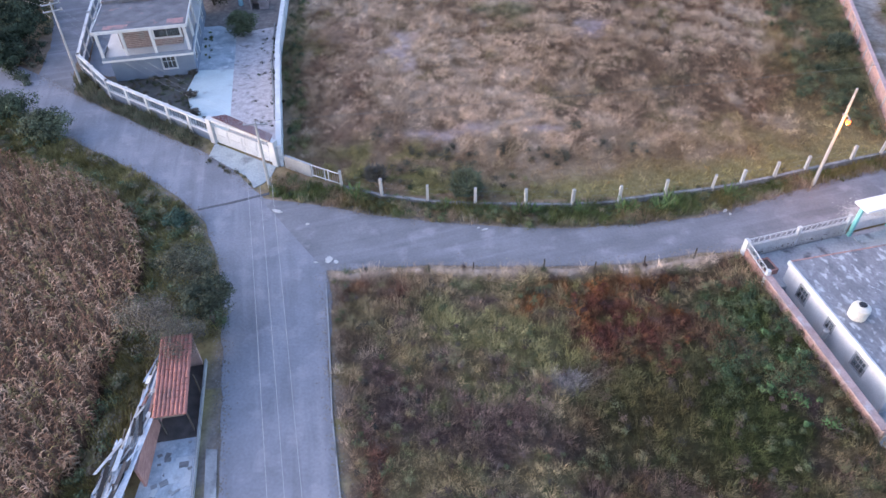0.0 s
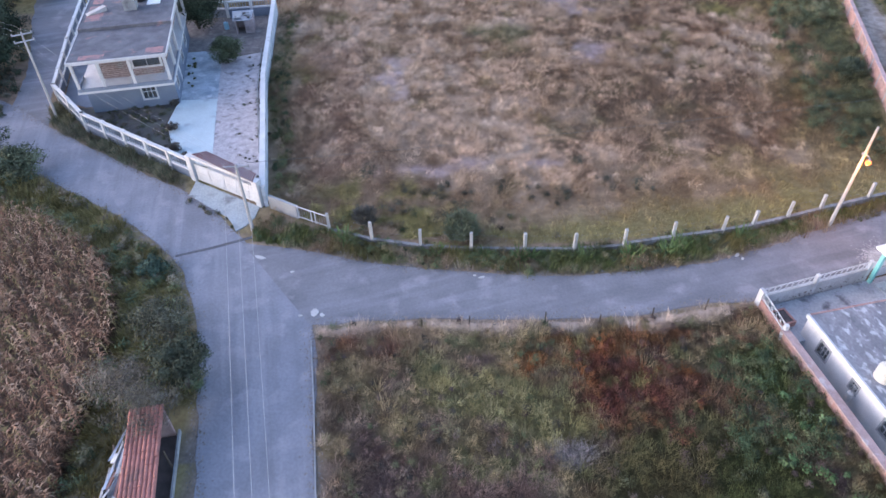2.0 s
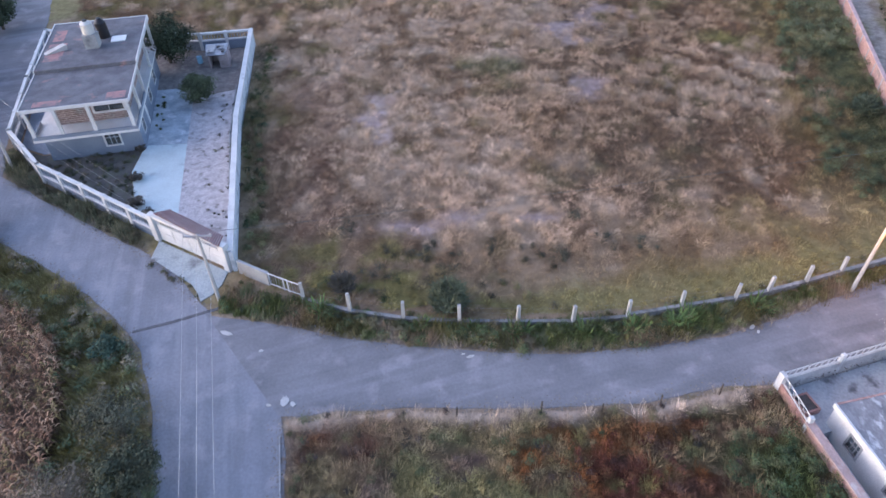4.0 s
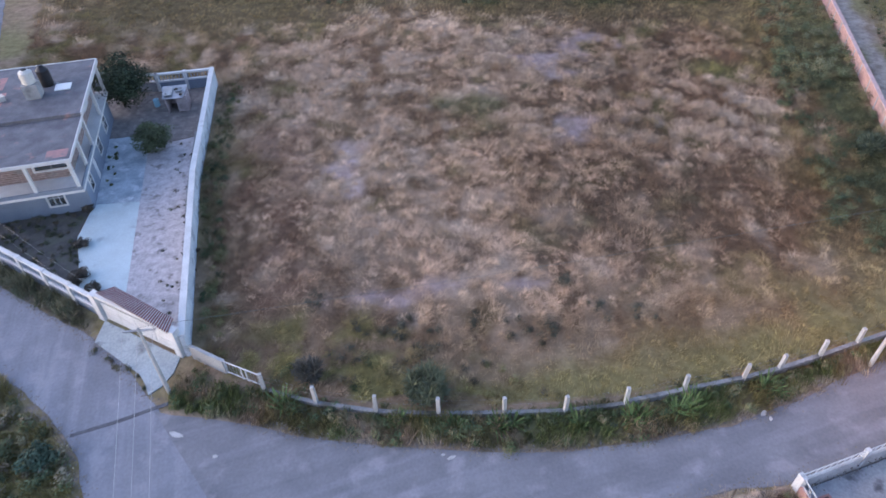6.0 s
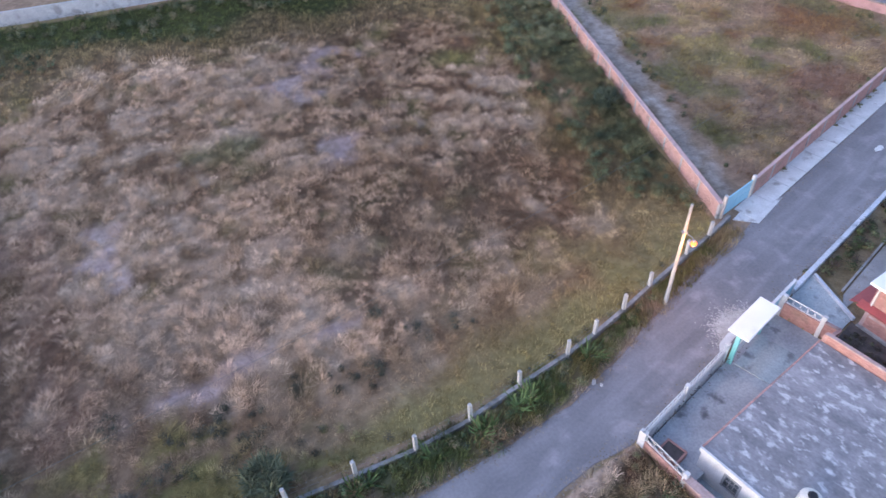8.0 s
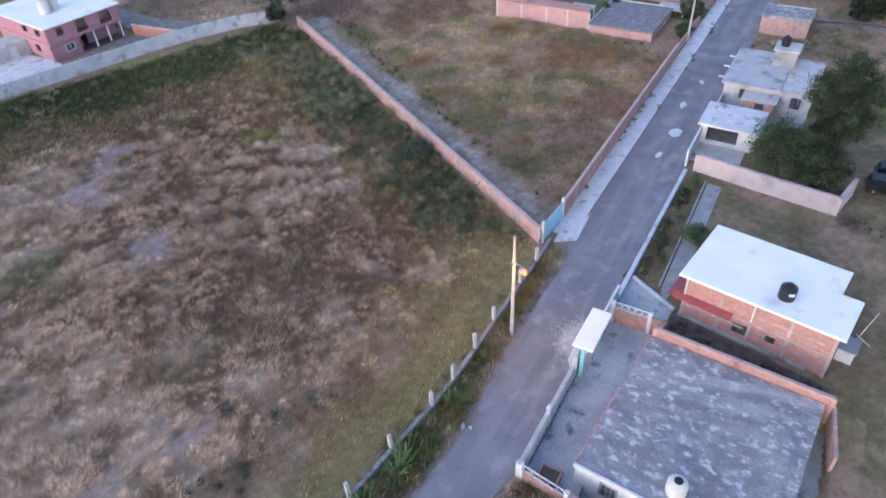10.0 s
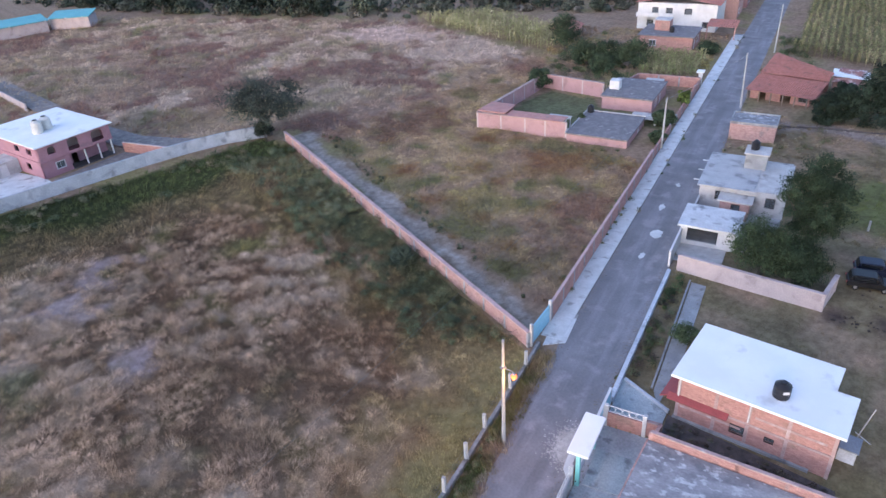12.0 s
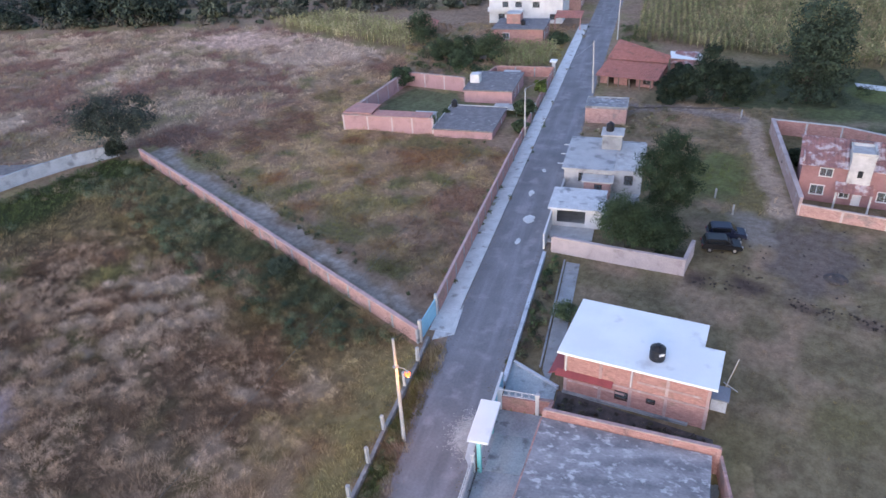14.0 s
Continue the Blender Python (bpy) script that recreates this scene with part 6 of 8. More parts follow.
def field_fence():
    t = thing("fence", "concrete post fence on a low rough wall round a field", "fence", *FENCE[0])
    o = FENCE[0]
    rnd = random.Random(8)
    for x, y in FENCE[:-1]:
        bm = bmesh.new()
        lx, ly = rnd.uniform(-0.06, 0.06), rnd.uniform(-0.06, 0.06)
        h = 1.95 + rnd.uniform(-0.1, 0.1)
        r = 0.125
        hexa(bm, [(-r, -r, -0.1), (r, -r, -0.1), (r, r, -0.1), (-r, r, -0.1)], [(-r * 0.9 + lx, -r * 0.9 + ly, h), (r * 0.9 + lx, -r * 0.9 + ly, h), (r * 0.9 + lx, r * 0.9 + ly, h), (-r * 0.9 + lx, r * 0.9 + ly, h)])
        part("post", moved(bm, x - o[0], y - o[1], 0, rnd.uniform(-20, 20)), "pole", t)
    for (xa, ya), (xb, yb) in zip(FENCE, FENCE[1:]):
        length = math.hypot(xb - xa, yb - ya)
        m = dict(x=xa - o[0], y=ya - o[1], turn=math.degrees(math.atan2(yb - ya, xb - xa)))
        top = 0.32 if xa < 12 else 0.52
        part("low_wall", moved(B((-0.02, length, -0.15, 0.15, -0.2, top)), **m), "oldconcrete", t, bevel=0.03)
        for z in (1.0, 1.5):
            part("wire", moved(tube(bmesh.new(), (0, 0.1, z), (length, 0.1, z), 0.003, 0.003, 4), **m), "metal", t)


field_fence()


def spiky_bush(label, x, y, r, seed, tint):
    rng = np.random.default_rng(seed)
    t = thing("shrub", label, "shrub", x, y)
    n = int(50 * r)
    a, rr = rng.uniform(0, 6.28, n), r * 0.55 * np.sqrt(rng.uniform(0, 1, n))
    q, c = blades(np.cos(a) * rr, np.sin(a) * rr, r * rng.uniform(0.1, 0.9, n), 26, 0.75, 0.85, 0.075, np.tile(tint, (n, 1)), rng, 0.1)
    ob = new("foliage", quad_mesh("foliage", q, "grass", c))
    ob.parent = t
    part("stem", tube(bmesh.new(), (0, 0, -0.1), (0, 0.1, r), 0.09, 0.04), "bark", t)


spiky_bush("large grey-green spiky shrub behind a field fence", -0.3, 44.9, 2.1, 71, (0.17, 0.195, 0.125))
spiky_bush("dry grey shrub behind a field fence", -8.4, 46.6, 1.2, 72, (0.16, 0.15, 0.125))
spiky_bush("grey-green wispy shrub by a brick wall", 41.2, 72.0, 1.5, 73, (0.11, 0.14, 0.1))


# ---- poles and cables ----
def utility_pole(label, x, y, h, arms, lean=(0, 0), turn=0, group="utility poles"):
    t = thing("utility_pole", label, "utility pole", x, y, 0, turn, group)
    bm = tube(bmesh.new(), (0, 0, -0.2), (lean[0], lean[1], h), 0.16, 0.09, 10)
    part("shaft", bm, "pole", t)
    for z, w in arms:
        f = z / h
        arm = part("crossarm", moved(B((-w, w, -0.05, 0.05, z - 0.05, z + 0.06)), lean[0] * f, lean[1] * f), "metal", t)
        for s in (-0.92, 0.0, 0.92):
            part("insulator", moved(lathe([(0.035, 0), (0.06, 0.05), (0.03, 0.09), (0.055, 0.14), (0.02, 0.18)], 8), lean[0] * f + s * w, lean[1] * f, z + 0.05), "worn_white", arm)
    return t


utility_pole("tall pale concrete pole with two crossarms at a road corner", -42.1, 62.2, 9.5, ((9.3, 0.9), (8.6, 0.9)), (0.3, -0.2), 30)
utility_pole("pale concrete pole with a crossarm beside a white gate", -17.8, 45.5, 6.9, ((6.7, 1.0),), (0.1, -0.2), 5)


def street_lamp():
    t = thing("street_lamp", "pale concrete pole with a lit amber street lamp", "street lamp", 30.15, 46.95)
    part("shaft", tube(bmesh.new(), (0, 0, -0.2), (0.05, 0, 9.6), 0.16, 0.09, 10), "pole", t)
    bm = tube(bmesh.new(), (0, 0, 7.2), (-0.2, -0.95, 7.6), 0.03, 0.03)
    tube(bm, (-0.2, -0.95, 7.6), (-0.3, -1.28, 7.55), 0.03, 0.03)
    part("arm", bm, "metal", t)
    part("clamp", moved(B((-0.16, 0.16, -0.16, 0.16, 7.1, 7.25)), 0.03, 0), "metal", t)
    part("shade", moved(lathe([(0.11, 0), (0.1, 0.06), (0.05, 0.16)], 12), -0.3, -1.3, 7.52), "metal", t)
    part("bulb", moved(lathe([(0.08, -0.38), (0.17, -0.29), (0.21, -0.15), (0.17, -0.04), (0.1, 0.0)], 14), -0.3, -1.3, 7.51), "bulb", t, "glowing amber bulb")


street_lamp()
glow = new("street_lamp_light", bpy.data.lights.new("street_lamp_light", "POINT"))
glow.data.energy, glow.data.color, glow.data.shadow_soft_size = 260, (1.0, 0.42, 0.07), 0.2
glow.location = (29.85, 45.65, 6.75)

utility_pole("slim pale concrete pole at the pavement's edge", 86.2, 68.4, 7.2, ((7.0, 0.5),), (0, 0), 18)
utility_pole("pale concrete pole with a lamp arm beside the road", 108.1, 67.8, 8.6, ((8.3, 0.9),), (0.2, 0.3), 18)
utility_pole("pale concrete pole at the edge of a cornfield", 141.6, 77.7, 9.0, ((8.7, 0.9),), (0.1, 0), 18)


def cable(label, a, b, sag, r=0.011, material="cable"):
    a, b = Vector(a), Vector(b)
    n = 16
    pts = [a.lerp(b, i / n) - Vector((0, 0, sag * 4 * (i / n) * (1 - i / n))) for i in range(n + 1)]
    tagged(part("overhead_cable", sweep(pts, r), material), label, "cable", "overhead cables")


for k, dx in enumerate((-0.92, 0.0, 0.92)):
    cable("thin pale overhead cable along a village road", (-17.7 + dx, 45.3, 6.9), (-3.6 + dx * 0.9, -4, 6.9), 0.5)
    cable("thin pale overhead cable crossing a road junction", (-17.7 + dx, 45.35, 6.9), (-41.8 + dx * 0.7, 62.0 + dx * 0.5, 8.75), 0.7, 0.006)
    cable("thin pale overhead cable leading out of the village", (-41.8 + dx * 0.7, 62.0 + dx * 0.5, 9.45), (-75 + dx, 84, 9.0), 0.6, 0.006)
    cable("thin pale overhead cable between roadside poles", (86.2 + dx * 0.3, 68.4, 7.15), (108.2 + dx * 0.3, 68.1, 8.4), 0.4, 0.01)
cable("thin dark sagging cable across a field", (-17.7, 45.3, 7.0), (86.2, 68.4, 7.1), 1.2, 0.012, "wire")


# ---- the ruin by the west road ----
def ruin():
    t = thing("ruined_shed", "half-collapsed roadside house with a broken red tile roof", "ruin", -18.75, 20.3, 0, 12)
    part("wall", B((2.1, 2.22, -9.5, 5.6, 0, 0.4)), "concrete", t)
    for x, y in ((0.15, 0.2), (1.85, 0.2), (2.0, 3.0)):
        part("post", tube(bmesh.new(), (x, y, 0), (x, y, 2.2), 0.06, 0.05, 7), "bark", t)
    part("wall", wall_bm((-0.6, -3.2), (0.0, 5.4), 0, 2.0, 0.15), "brick", t)
    part("wall", B((0.1, 1.9, 5.4, 5.6, 0, 2.7)), "dustybrick", t)
    part("wall", wall_bm((-3.6, -7.5), (-0.5, 4.6), 0, 1.1, 0.15), "brick", t)
    part("tile_roof", tiled(-0.1, 1.95, -0.05, 5.7, 2.25, 2.9, 0.23), "tile", t, "sagging red clay tile roof")
    part("roof_deck", hexa(bmesh.new(), [(-0.02, 0, 2.1), (1.7, 0, 2.1), (1.7, 5.6, 2.75), (-0.02, 5.6, 2.75)], [(-0.02, 0, 2.2), (1.7, 0, 2.2), (1.7, 5.6, 2.85), (-0.02, 5.6, 2.85)]), "wood", t)
    part("floor_patch", B((0.9, 1.9, -3.6, -1.6, 0.08, 0.1), (-0.6, 1.2, -7.5, -5.0, 0.08, 0.1)), "pale_concrete", t, "pale worn floor patch")
    part("floor", hexa(bmesh.new(), [(-2.2, -9.5, -0.05), (2.08, -9.5, -0.05), (2.08, -0.3, -0.05), (-0.6, -0.3, -0.05)], [(-2.2, -9.5, 0.08), (2.08, -9.5, 0.08), (2.08, -0.3, 0.08), (-0.6, -0.3, 0.08)]), "bluestain", t, "stained blue-grey floor")
    # rear floor in dark rubble colour, standing in for the roof's shade
    part("earth_floor", hexa(bmesh.new(), [(-0.6, -0.3, -0.05), (2.08, -0.3, -0.05), (2.08, 5.35, -0.05), (0.1, 5.35, -0.05)], [(-0.6, -0.3, 0.07), (2.08, -0.3, 0.07), (2.08, 5.35, 0.07), (0.1, 5.35, 0.07)]), "rubble", t, "floor under the roof, darkened as painted shade")
    part("basin_floor", moved(lathe([(0.72, 0.08), (0.7, 0.12), (0.1, 0.13)], 18), 0.85, -2.6), "pale_concrete", t, "round pale basin base")
    part("beam", hexa(bmesh.new(), [(-0.42, 4.1, 2.15), (-0.3, 4.1, 2.15), (-2.7, -6.3, 1.75), (-2.82, -6.3, 1.75)], [(-0.42, 4.1, 2.25), (-0.3, 4.1, 2.25), (-2.7, -6.3, 1.85), (-2.82, -6.3, 1.85)]), "worn_white", t, "long white roof beam")
    part("roof_sheet", hexa(bmesh.new(), [(-0.75, 2.4, 2.0), (-0.15, 2.4, 2.15), (0.15, 4.2, 2.3), (-0.35, 4.2, 2.15)], [(-0.75, 2.4, 2.04), (-0.15, 2.4, 2.19), (0.15, 4.2, 2.34), (-0.35, 4.2, 2.19)]), "bluewash", t, "blue-grey roof sheet")
    rnd = random.Random(5)
    for k in range(44):
        y = 3.6 - k * 0.24
        x, l = -1.25 + 0.235 * y + rnd.uniform(0.1, 0.95), rnd.uniform(0.9, 2.4)
        s = pose(x, y, 1.55 + rnd.uniform(0, 0.5), rnd.uniform(-5, 7), rnd.uniform(-16, 8), -14 + rnd.uniform(-12, 12))
        bm = bmesh.new()
        w = rnd.uniform(0.1, 0.3)
        for i in range(4):
            box(bm, -w + i * w / 2, -w / 2 + i * w / 2, -l / 2, l / 2, 0.0 if i % 2 else 0.03, 0.02 if i % 2 else 0.05)
        bmesh.ops.transform(bm, matrix=s, verts=bm.verts[:])
        part("roof_sheet", bm, rnd.choice(("bluewash", "metal", "bluestain", "wood", "worn_white", "concrete")), t)
    part("roof_sheet", hexa(bmesh.new(), [(-2.0, -6.5, 2.05), (-1.45, -6.5, 2.1), (0.0, 0.1, 2.2), (-0.3, 0.1, 2.15)], [(-2.0, -6.5, 2.1), (-1.45, -6.5, 2.15), (0.0, 0.1, 2.25), (-0.3, 0.1, 2.2)]), "limewash", t, "pale fallen roof sheet")
    for k in range(64):
        y = rnd.uniform(-8.5, 4.4)
        x, l, w = -1.1 + 0.24 * y + rnd.uniform(-0.55, 0.95), rnd.uniform(0.3, 1.3), rnd.uniform(0.05, 0.17)
        bm = hexa(bmesh.new(), [(-w, -l, 0), (w * 0.8, -l * 0.9, 0), (w, l * 0.8, 0), (-w * 0.7, l, 0)], [(-w, -l, 0.03), (w * 0.8, -l * 0.9, 0.03), (w, l * 0.8, 0.03), (-w * 0.7, l, 0.03)])
        bmesh.ops.transform(bm, matrix=pose(x, y, 2.1 + rnd.uniform(0, 0.25), rnd.uniform(-6, 6), rnd.uniform(-15, 15), -14 + rnd.gauss(0, 8)), verts=bm.verts[:])
        part("broken_sheet", bm, rnd.choice(("white", "worn_white", "limewash", "limewash", "bluewash", "oldconcrete", "rubble", "dark")), t)
    for k in range(14):
        y = rnd.uniform(-6, 3)
        a = (-0.25 - (4.5 - y) * 0.25 + rnd.uniform(-0.4, 0.7), y, 1.3)
        part("rafter", tube(bmesh.new(), a, (a[0] + rnd.uniform(-0.2, 0.9), a[1] + rnd.uniform(1.5, 3.0), 1.6 + rnd.uniform(0, 0.4)), 0.06, 0.05, 6), rnd.choice(("wood", "worn_white")), t)
    for k in range(40):
        x, y, s = rnd.uniform(-0.3, 1.9), rnd.uniform(-6.5, -0.5), rnd.uniform(0.08, 0.3)
        part("rubble_piece", moved(B((-s, s, -s * 0.7, s * 0.7, 0.08, 0.08 + s * rnd.uniform(0.08, 0.3))), x, y, 0, rnd.uniform(0, 90)), rnd.choice(("pale_concrete", "concrete", "bluestain", "oldconcrete")), t)


ruin()
slab("pavement", "cracked pale concrete strip between a ruin and the road", "pavement", [(-13.4, 10), (-12.7, 10), (-15.2, 19.6), (-15.9, 19.6)], -0.05, 0.09, "concrete")
solid_wall("kerb", "thin worn concrete kerb along a vacant lot", [(-6.1, 12.5), (-8.55, 22.5), (-9.7, 28.5), (-10.8, 33.8)], 0.1, "concrete", "", 0, 0.1)
tree("roadside_tree", "dark green roadside tree leaning over the asphalt", -18.2, 29.4, 4.6, 2.4, 81, (0.082, 0.094, 0.064), 64, 150, 0.075, clump=0.85)
tree("roadside_tree", "dark green roadside tree among tall weeds", -20.8, 33.6, 3.6, 2.5, 82, (0.135, 0.14, 0.1), 54, 150, 0.065)
tree("dry_shrub", "half-bare grey-brown shrub beside a cornfield", -22.2, 28.8, 3.6, 2.9, 83, (0.25, 0.215, 0.165), 60, 150, 0.05)
tree("dry_shrub", "grey-brown shrub over a broken tile roof", -19.3, 26.0, 4.5, 2.4, 84, (0.18, 0.165, 0.13), 60, 150, 0.05)
tree("roadside_shrub", "grey-green bush on the road's verge", -41.0, 52.6, 3.2, 2.9, 85, (0.12, 0.14, 0.09), 44, 110, 0.12, base=0.1)
tree("roadside_shrub", "green bush beside a dry cornfield", -46.6, 55.6, 3.6, 3.2, 86, (0.1, 0.125, 0.08), 44, 110, 0.12, base=0.1)
tree("roadside_shrub", "low blue-green bush at a road junction", -24.3, 40.3, 1.7, 1.5, 87, (0.1, 0.15, 0.11), 20, 90, 0.1, base=0.1)
for k, (x, y, r) in enumerate(((-52.0, 66.0, 2.4), (-53.2, 72.0, 2.6), (-55.6, 78.5, 2.8), (-55, 73, 3.4), (-58, 80, 3.8), (-53.5, 69, 2.4), (-62, 88, 4), (-60, 72, 3.2), (-66, 82, 4), (-58, 92, 3.2), (-64, 98, 4), (-72, 92, 4.5))):
    tree("lane_tree", "dark green tree crowding a narrow lane", x, y, r * 1.5, r, 90 + k, (0.065, 0.085, 0.055), 46, 110, 0.15, group="trees along the lane", base=0.12)
stuff("lane_scrub", "grey-green scrub crowding a lane's edge", "scrub", [
    herbs("h", "", [(-47.9, 62.2), (-48.6, 66), (-49.8, 70.5), (-51.6, 75), (-56.4, 86), (-70, 110), (-80, 100), (-75, 78), (-58, 68)], 0.55, 1.0, 0.12, 130, 46, [(0.1, 0.125, 0.085), (0.13, 0.145, 0.1), (0.08, 0.1, 0.065), (0.17, 0.16, 0.12)])])


def lot_post(x, y, h, lean):
    t = thing("fence_post", "short dark weathered wooden post in dry grass", "post", x, y, 0, 0, "wooden posts along the lot")
    part("shaft", tube(bmesh.new(), (0, 0, -0.2), (lean, 0.04, h), 0.07, 0.05, 7), "bark", t)


for k, (x, y) in enumerate(((-3.0, 35.3), (0.4, 35.5), (5.9, 35.9), (9.8, 36.0), (13.7, 36.6), (17.7, 37.4))):
    lot_post(x, y, 0.75 + 0.16 * (k % 3), 0.06 * (k % 2) - 0.03)
for x, y, r in ((-28.3, 56.6, 1.0), (-29.6, 60.4, 0.8), (-26.6, 55.2, 0.7), (-30.8, 65.3, 0.6)):
    tree("yard_bush", "low dry brown bush at a driveway's edge", x, y, r * 1.1, r, int(200 + 10 * r), (0.13, 0.115, 0.095), 20, 90, 0.07, 0.04, 0.0)


# ---- the sunken concrete house beside the road ----
LOW = -1.3


def concrete_house():
    ox, oy, turn = 24.0, 35.7, 14.4
    t = thing("house", "low white house with a large stained flat concrete roof", "house", ox, oy, LOW, turn)
    W, D, H = 12.75, 11.8, 2.8
    holes = dict(west=[(1.6, 2.5, 1.05, 2.1, "window"), (4.9, 5.5, 1.4, 2.1, "window"), (8.0, 9.0, 1.05, 2.1, "window")], north=[(1.5, 2.6, 0.0, 2.1, "door"), (4.2, 5.8, 1.0, 2.1, "window"), (8.0, 9.6, 1.0, 2.1, "window")])
    room(t, 0.1, W - 0.1, -D + 0.1, -0.1, -0.1, H - 0.22, "white", 0.2, holes, 2, 0.14, "concrete")
    part("roof", B((0, W, -D, 0, H - 0.22, H)), "roof_stained", t, "dark grey flat roof with pale weathered patches")
    part("parapet", B((-0.06, 0.1, -D, 0.0, H - 0.25, H + 0.1)), "white", t)
    part("roof_edge", B((0.1, W, -0.1, 0.02, H - 0.2, H + 0.04)), "palebrick", t)
    return t


concrete_house()
water_tank("ivory plastic water tank on a stained flat roof", 26.9, 30.4, 1.5, "tank_white", 0.62, 1.15)


def boiler():
    x, y = local(24.0, 35.7, 14.4, -0.3, -5.8)
    t = thing("gas_boiler", "small white gas boiler fixed to a white house wall", "boiler", x, y, LOW + 0.9)
    part("body", lathe([(0.2, 0), (0.22, 0.05), (0.22, 0.75), (0.15, 0.82)], 12), "worn_white", t)
    part("flue", tube(bmesh.new(), (0, 0, 0.8), (0, 0, 1.5), 0.04, 0.04), "metal", t)


boiler()
slab("courtyard", "grey-green concrete courtyard sunk below the road", "yard", [rd(-27.2, -0.2), rd(-13.5, -0.2), rd(-13.2, -17), rd(-29.4, -17.4)], LOW - 0.2, LOW + 0.05, "courtyard")


slab("terrace", "grey-green concrete terrace with dark damp stains", "yard", [rd(-27.0, -0.1), rd(-11.0, -0.1), rd(-11.0, -4.3), rd(-13.4, -4.1), rd(-27.4, -3.6)], LOW - 0.1, -0.45, "damp_terrace")


def scroll_rail(name, label, a, b, z0, z1, wall_material, rail0):
    """A brick parapet with a white scrollwork railing on top."""
    t = thing(name, label, "wall", *a, 0, math.degrees(math.atan2(b[1] - a[1], b[0] - a[0])))
    length = math.hypot(b[0] - a[0], b[1] - a[1])
    part("parapet", B((0, length, -0.1, 0.1, z0, rail0)), wall_material, t)
    n = max(1, round(length / 4.4))
    for i in range(n + 1):
        s = length * i / n
        part("pillar", B((s - 0.14, s + 0.14, -0.14, 0.14, z0, z1 + 0.06)), "white", t)
    for i in range(n):
        s0, s1 = length * i / n + 0.14, length * (i + 1) / n - 0.14
        bm = bmesh.new()
        tube(bm, (s0, 0, z1), (s1, 0, z1), 0.03, 0.03, 6)
        tube(bm, (s0, 0, rail0 + 0.08), (s1, 0, rail0 + 0.08), 0.03, 0.03, 6)
        k = max(2, int((s1 - s0) / 0.5))
        for j in range(k):
            c, r = s0 + (j + 0.5) * (s1 - s0) / k, min(0.24, (z1 - rail0) * 0.42)
            for m in range(10):
                p, q = (2 * math.pi * m / 10, 2 * math.pi * (m + 1) / 10)
                zc = (z1 + rail0 + 0.08) / 2
                tube(bm, (c + r * math.cos(p), 0, zc + r * math.sin(p)), (c + r * math.cos(q), 0, zc + r * math.sin(q)), 0.017, 0.017, 4)
            tube(bm, (s0 + j * (s1 - s0) / k, 0, rail0 + 0.08), (s0 + j * (s1 - s0) / k, 0, z1), 0.014, 0.014, 4)
        part("railing", bm, "white", t, "white scrollwork railing")
    return t


scroll_rail("boundary_wall", "whitewashed parapet with white scrollwork railing along the road", rd(-27.2, 0.1), rd(-17.6, 0.1), LOW, 1.45, "worn_white", 0.75)
scroll_rail("boundary_wall", "white scrollwork railing on a brick wall corner", rd(-27.2, -0.1), rd(-27.7, -3.3), LOW, 1.45, "brick", 0.75)
solid_wall("boundary_wall", "weathered pale brick wall along a vacant lot", [rd(-27.7, -3.3), rd(-28.2, -9), rd(-28.9, -16.6)], 0.95, "palebrick", "dustybrick", 3.2, 0.2, 0, 0.58, "dustybrick")
scroll_rail("boundary_wall", "white scrollwork railing on a red brick party wall", rd(-10.9, -0.4), rd(-10.9, -3.3), LOW, 1.55, "brick", 0.9)
solid_wall("boundary_wall", "red brick wall corner beside a terrace", [rd(-10.9, -3.45), rd(-10.85, -4.45), rd(-12.7, -4.1)], 1.05, "brick", "palebrick", 0, 0.2, 0, 0.26)
solid_wall("boundary_wall", "red brick party wall with concrete tie columns", [local(24.0, 35.7, 14.4, 12.95, -0.2), local(24.0, 35.7, 14.4, 12.95, -6), local(24.0, 35.7, 14.4, 12.95, -12.2)], 2.1, "brick", "dustybrick", 4.0, 0.22, 0, 0.28, "palebrick")
solid_wall("boundary_wall", "brick end wall behind a sunken yard", [local(24.0, 35.7, 14.4, 12.95, -12.35), local(24.0, 35.7, 14.4, 9.0, -13.2)], 1.5, "palebrick", "", 0, 0.2)


def canopy_gate():
    t = thing("entrance_gate", "turquoise and white gate under a white concrete canopy", "gate", *rd(-17.5, 0.0), 0, ROAD_TURN)
    for x in (0.15, 3.95):
        part("pillar", B((x - 0.12, x + 0.12, -0.45, -0.15, LOW, 2.45)), "turquoise", t, bevel=0.02)
    part("canopy", B((0.0, 4.15, -1.0, 0.5, 2.45, 2.66)), "white_roof", t, "", 0.03)
    for i in range(2):
        a = 0.35 + i * 1.72
        leaf = part("leaf", B((a, a + 1.68, -0.3, -0.25, 0.05, 0.9)), "white", t)
        for k in range(10):
            part("bar", B((a + 0.06 + 0.16 * k, a + 0.1 + 0.16 * k, -0.29, -0.26, 0.9, 2.0)), "white", leaf)
        part("top_rail", B((a, a + 1.68, -0.3, -0.25, 2.0, 2.06)), "white", leaf)


canopy_gate()
slab("driveway", "pale concrete threshold in front of a gate", "driveway", [rd(-17.5, 0.45), rd(-13.8, 0.45), rd(-14.6, 0.85), rd(-15.6, 1.0), rd(-16.8, 0.9)], -0.02, 0.08, "pale_concrete")
slab("ramp", "pale concrete ramp down into a sunken courtyard", "ramp", [rd(-17.2, -0.6), rd(-13.6, -0.6), rd(-13.6, -3.9), rd(-17.0, -3.9)], LOW + 0.06, -0.38, "courtyard")


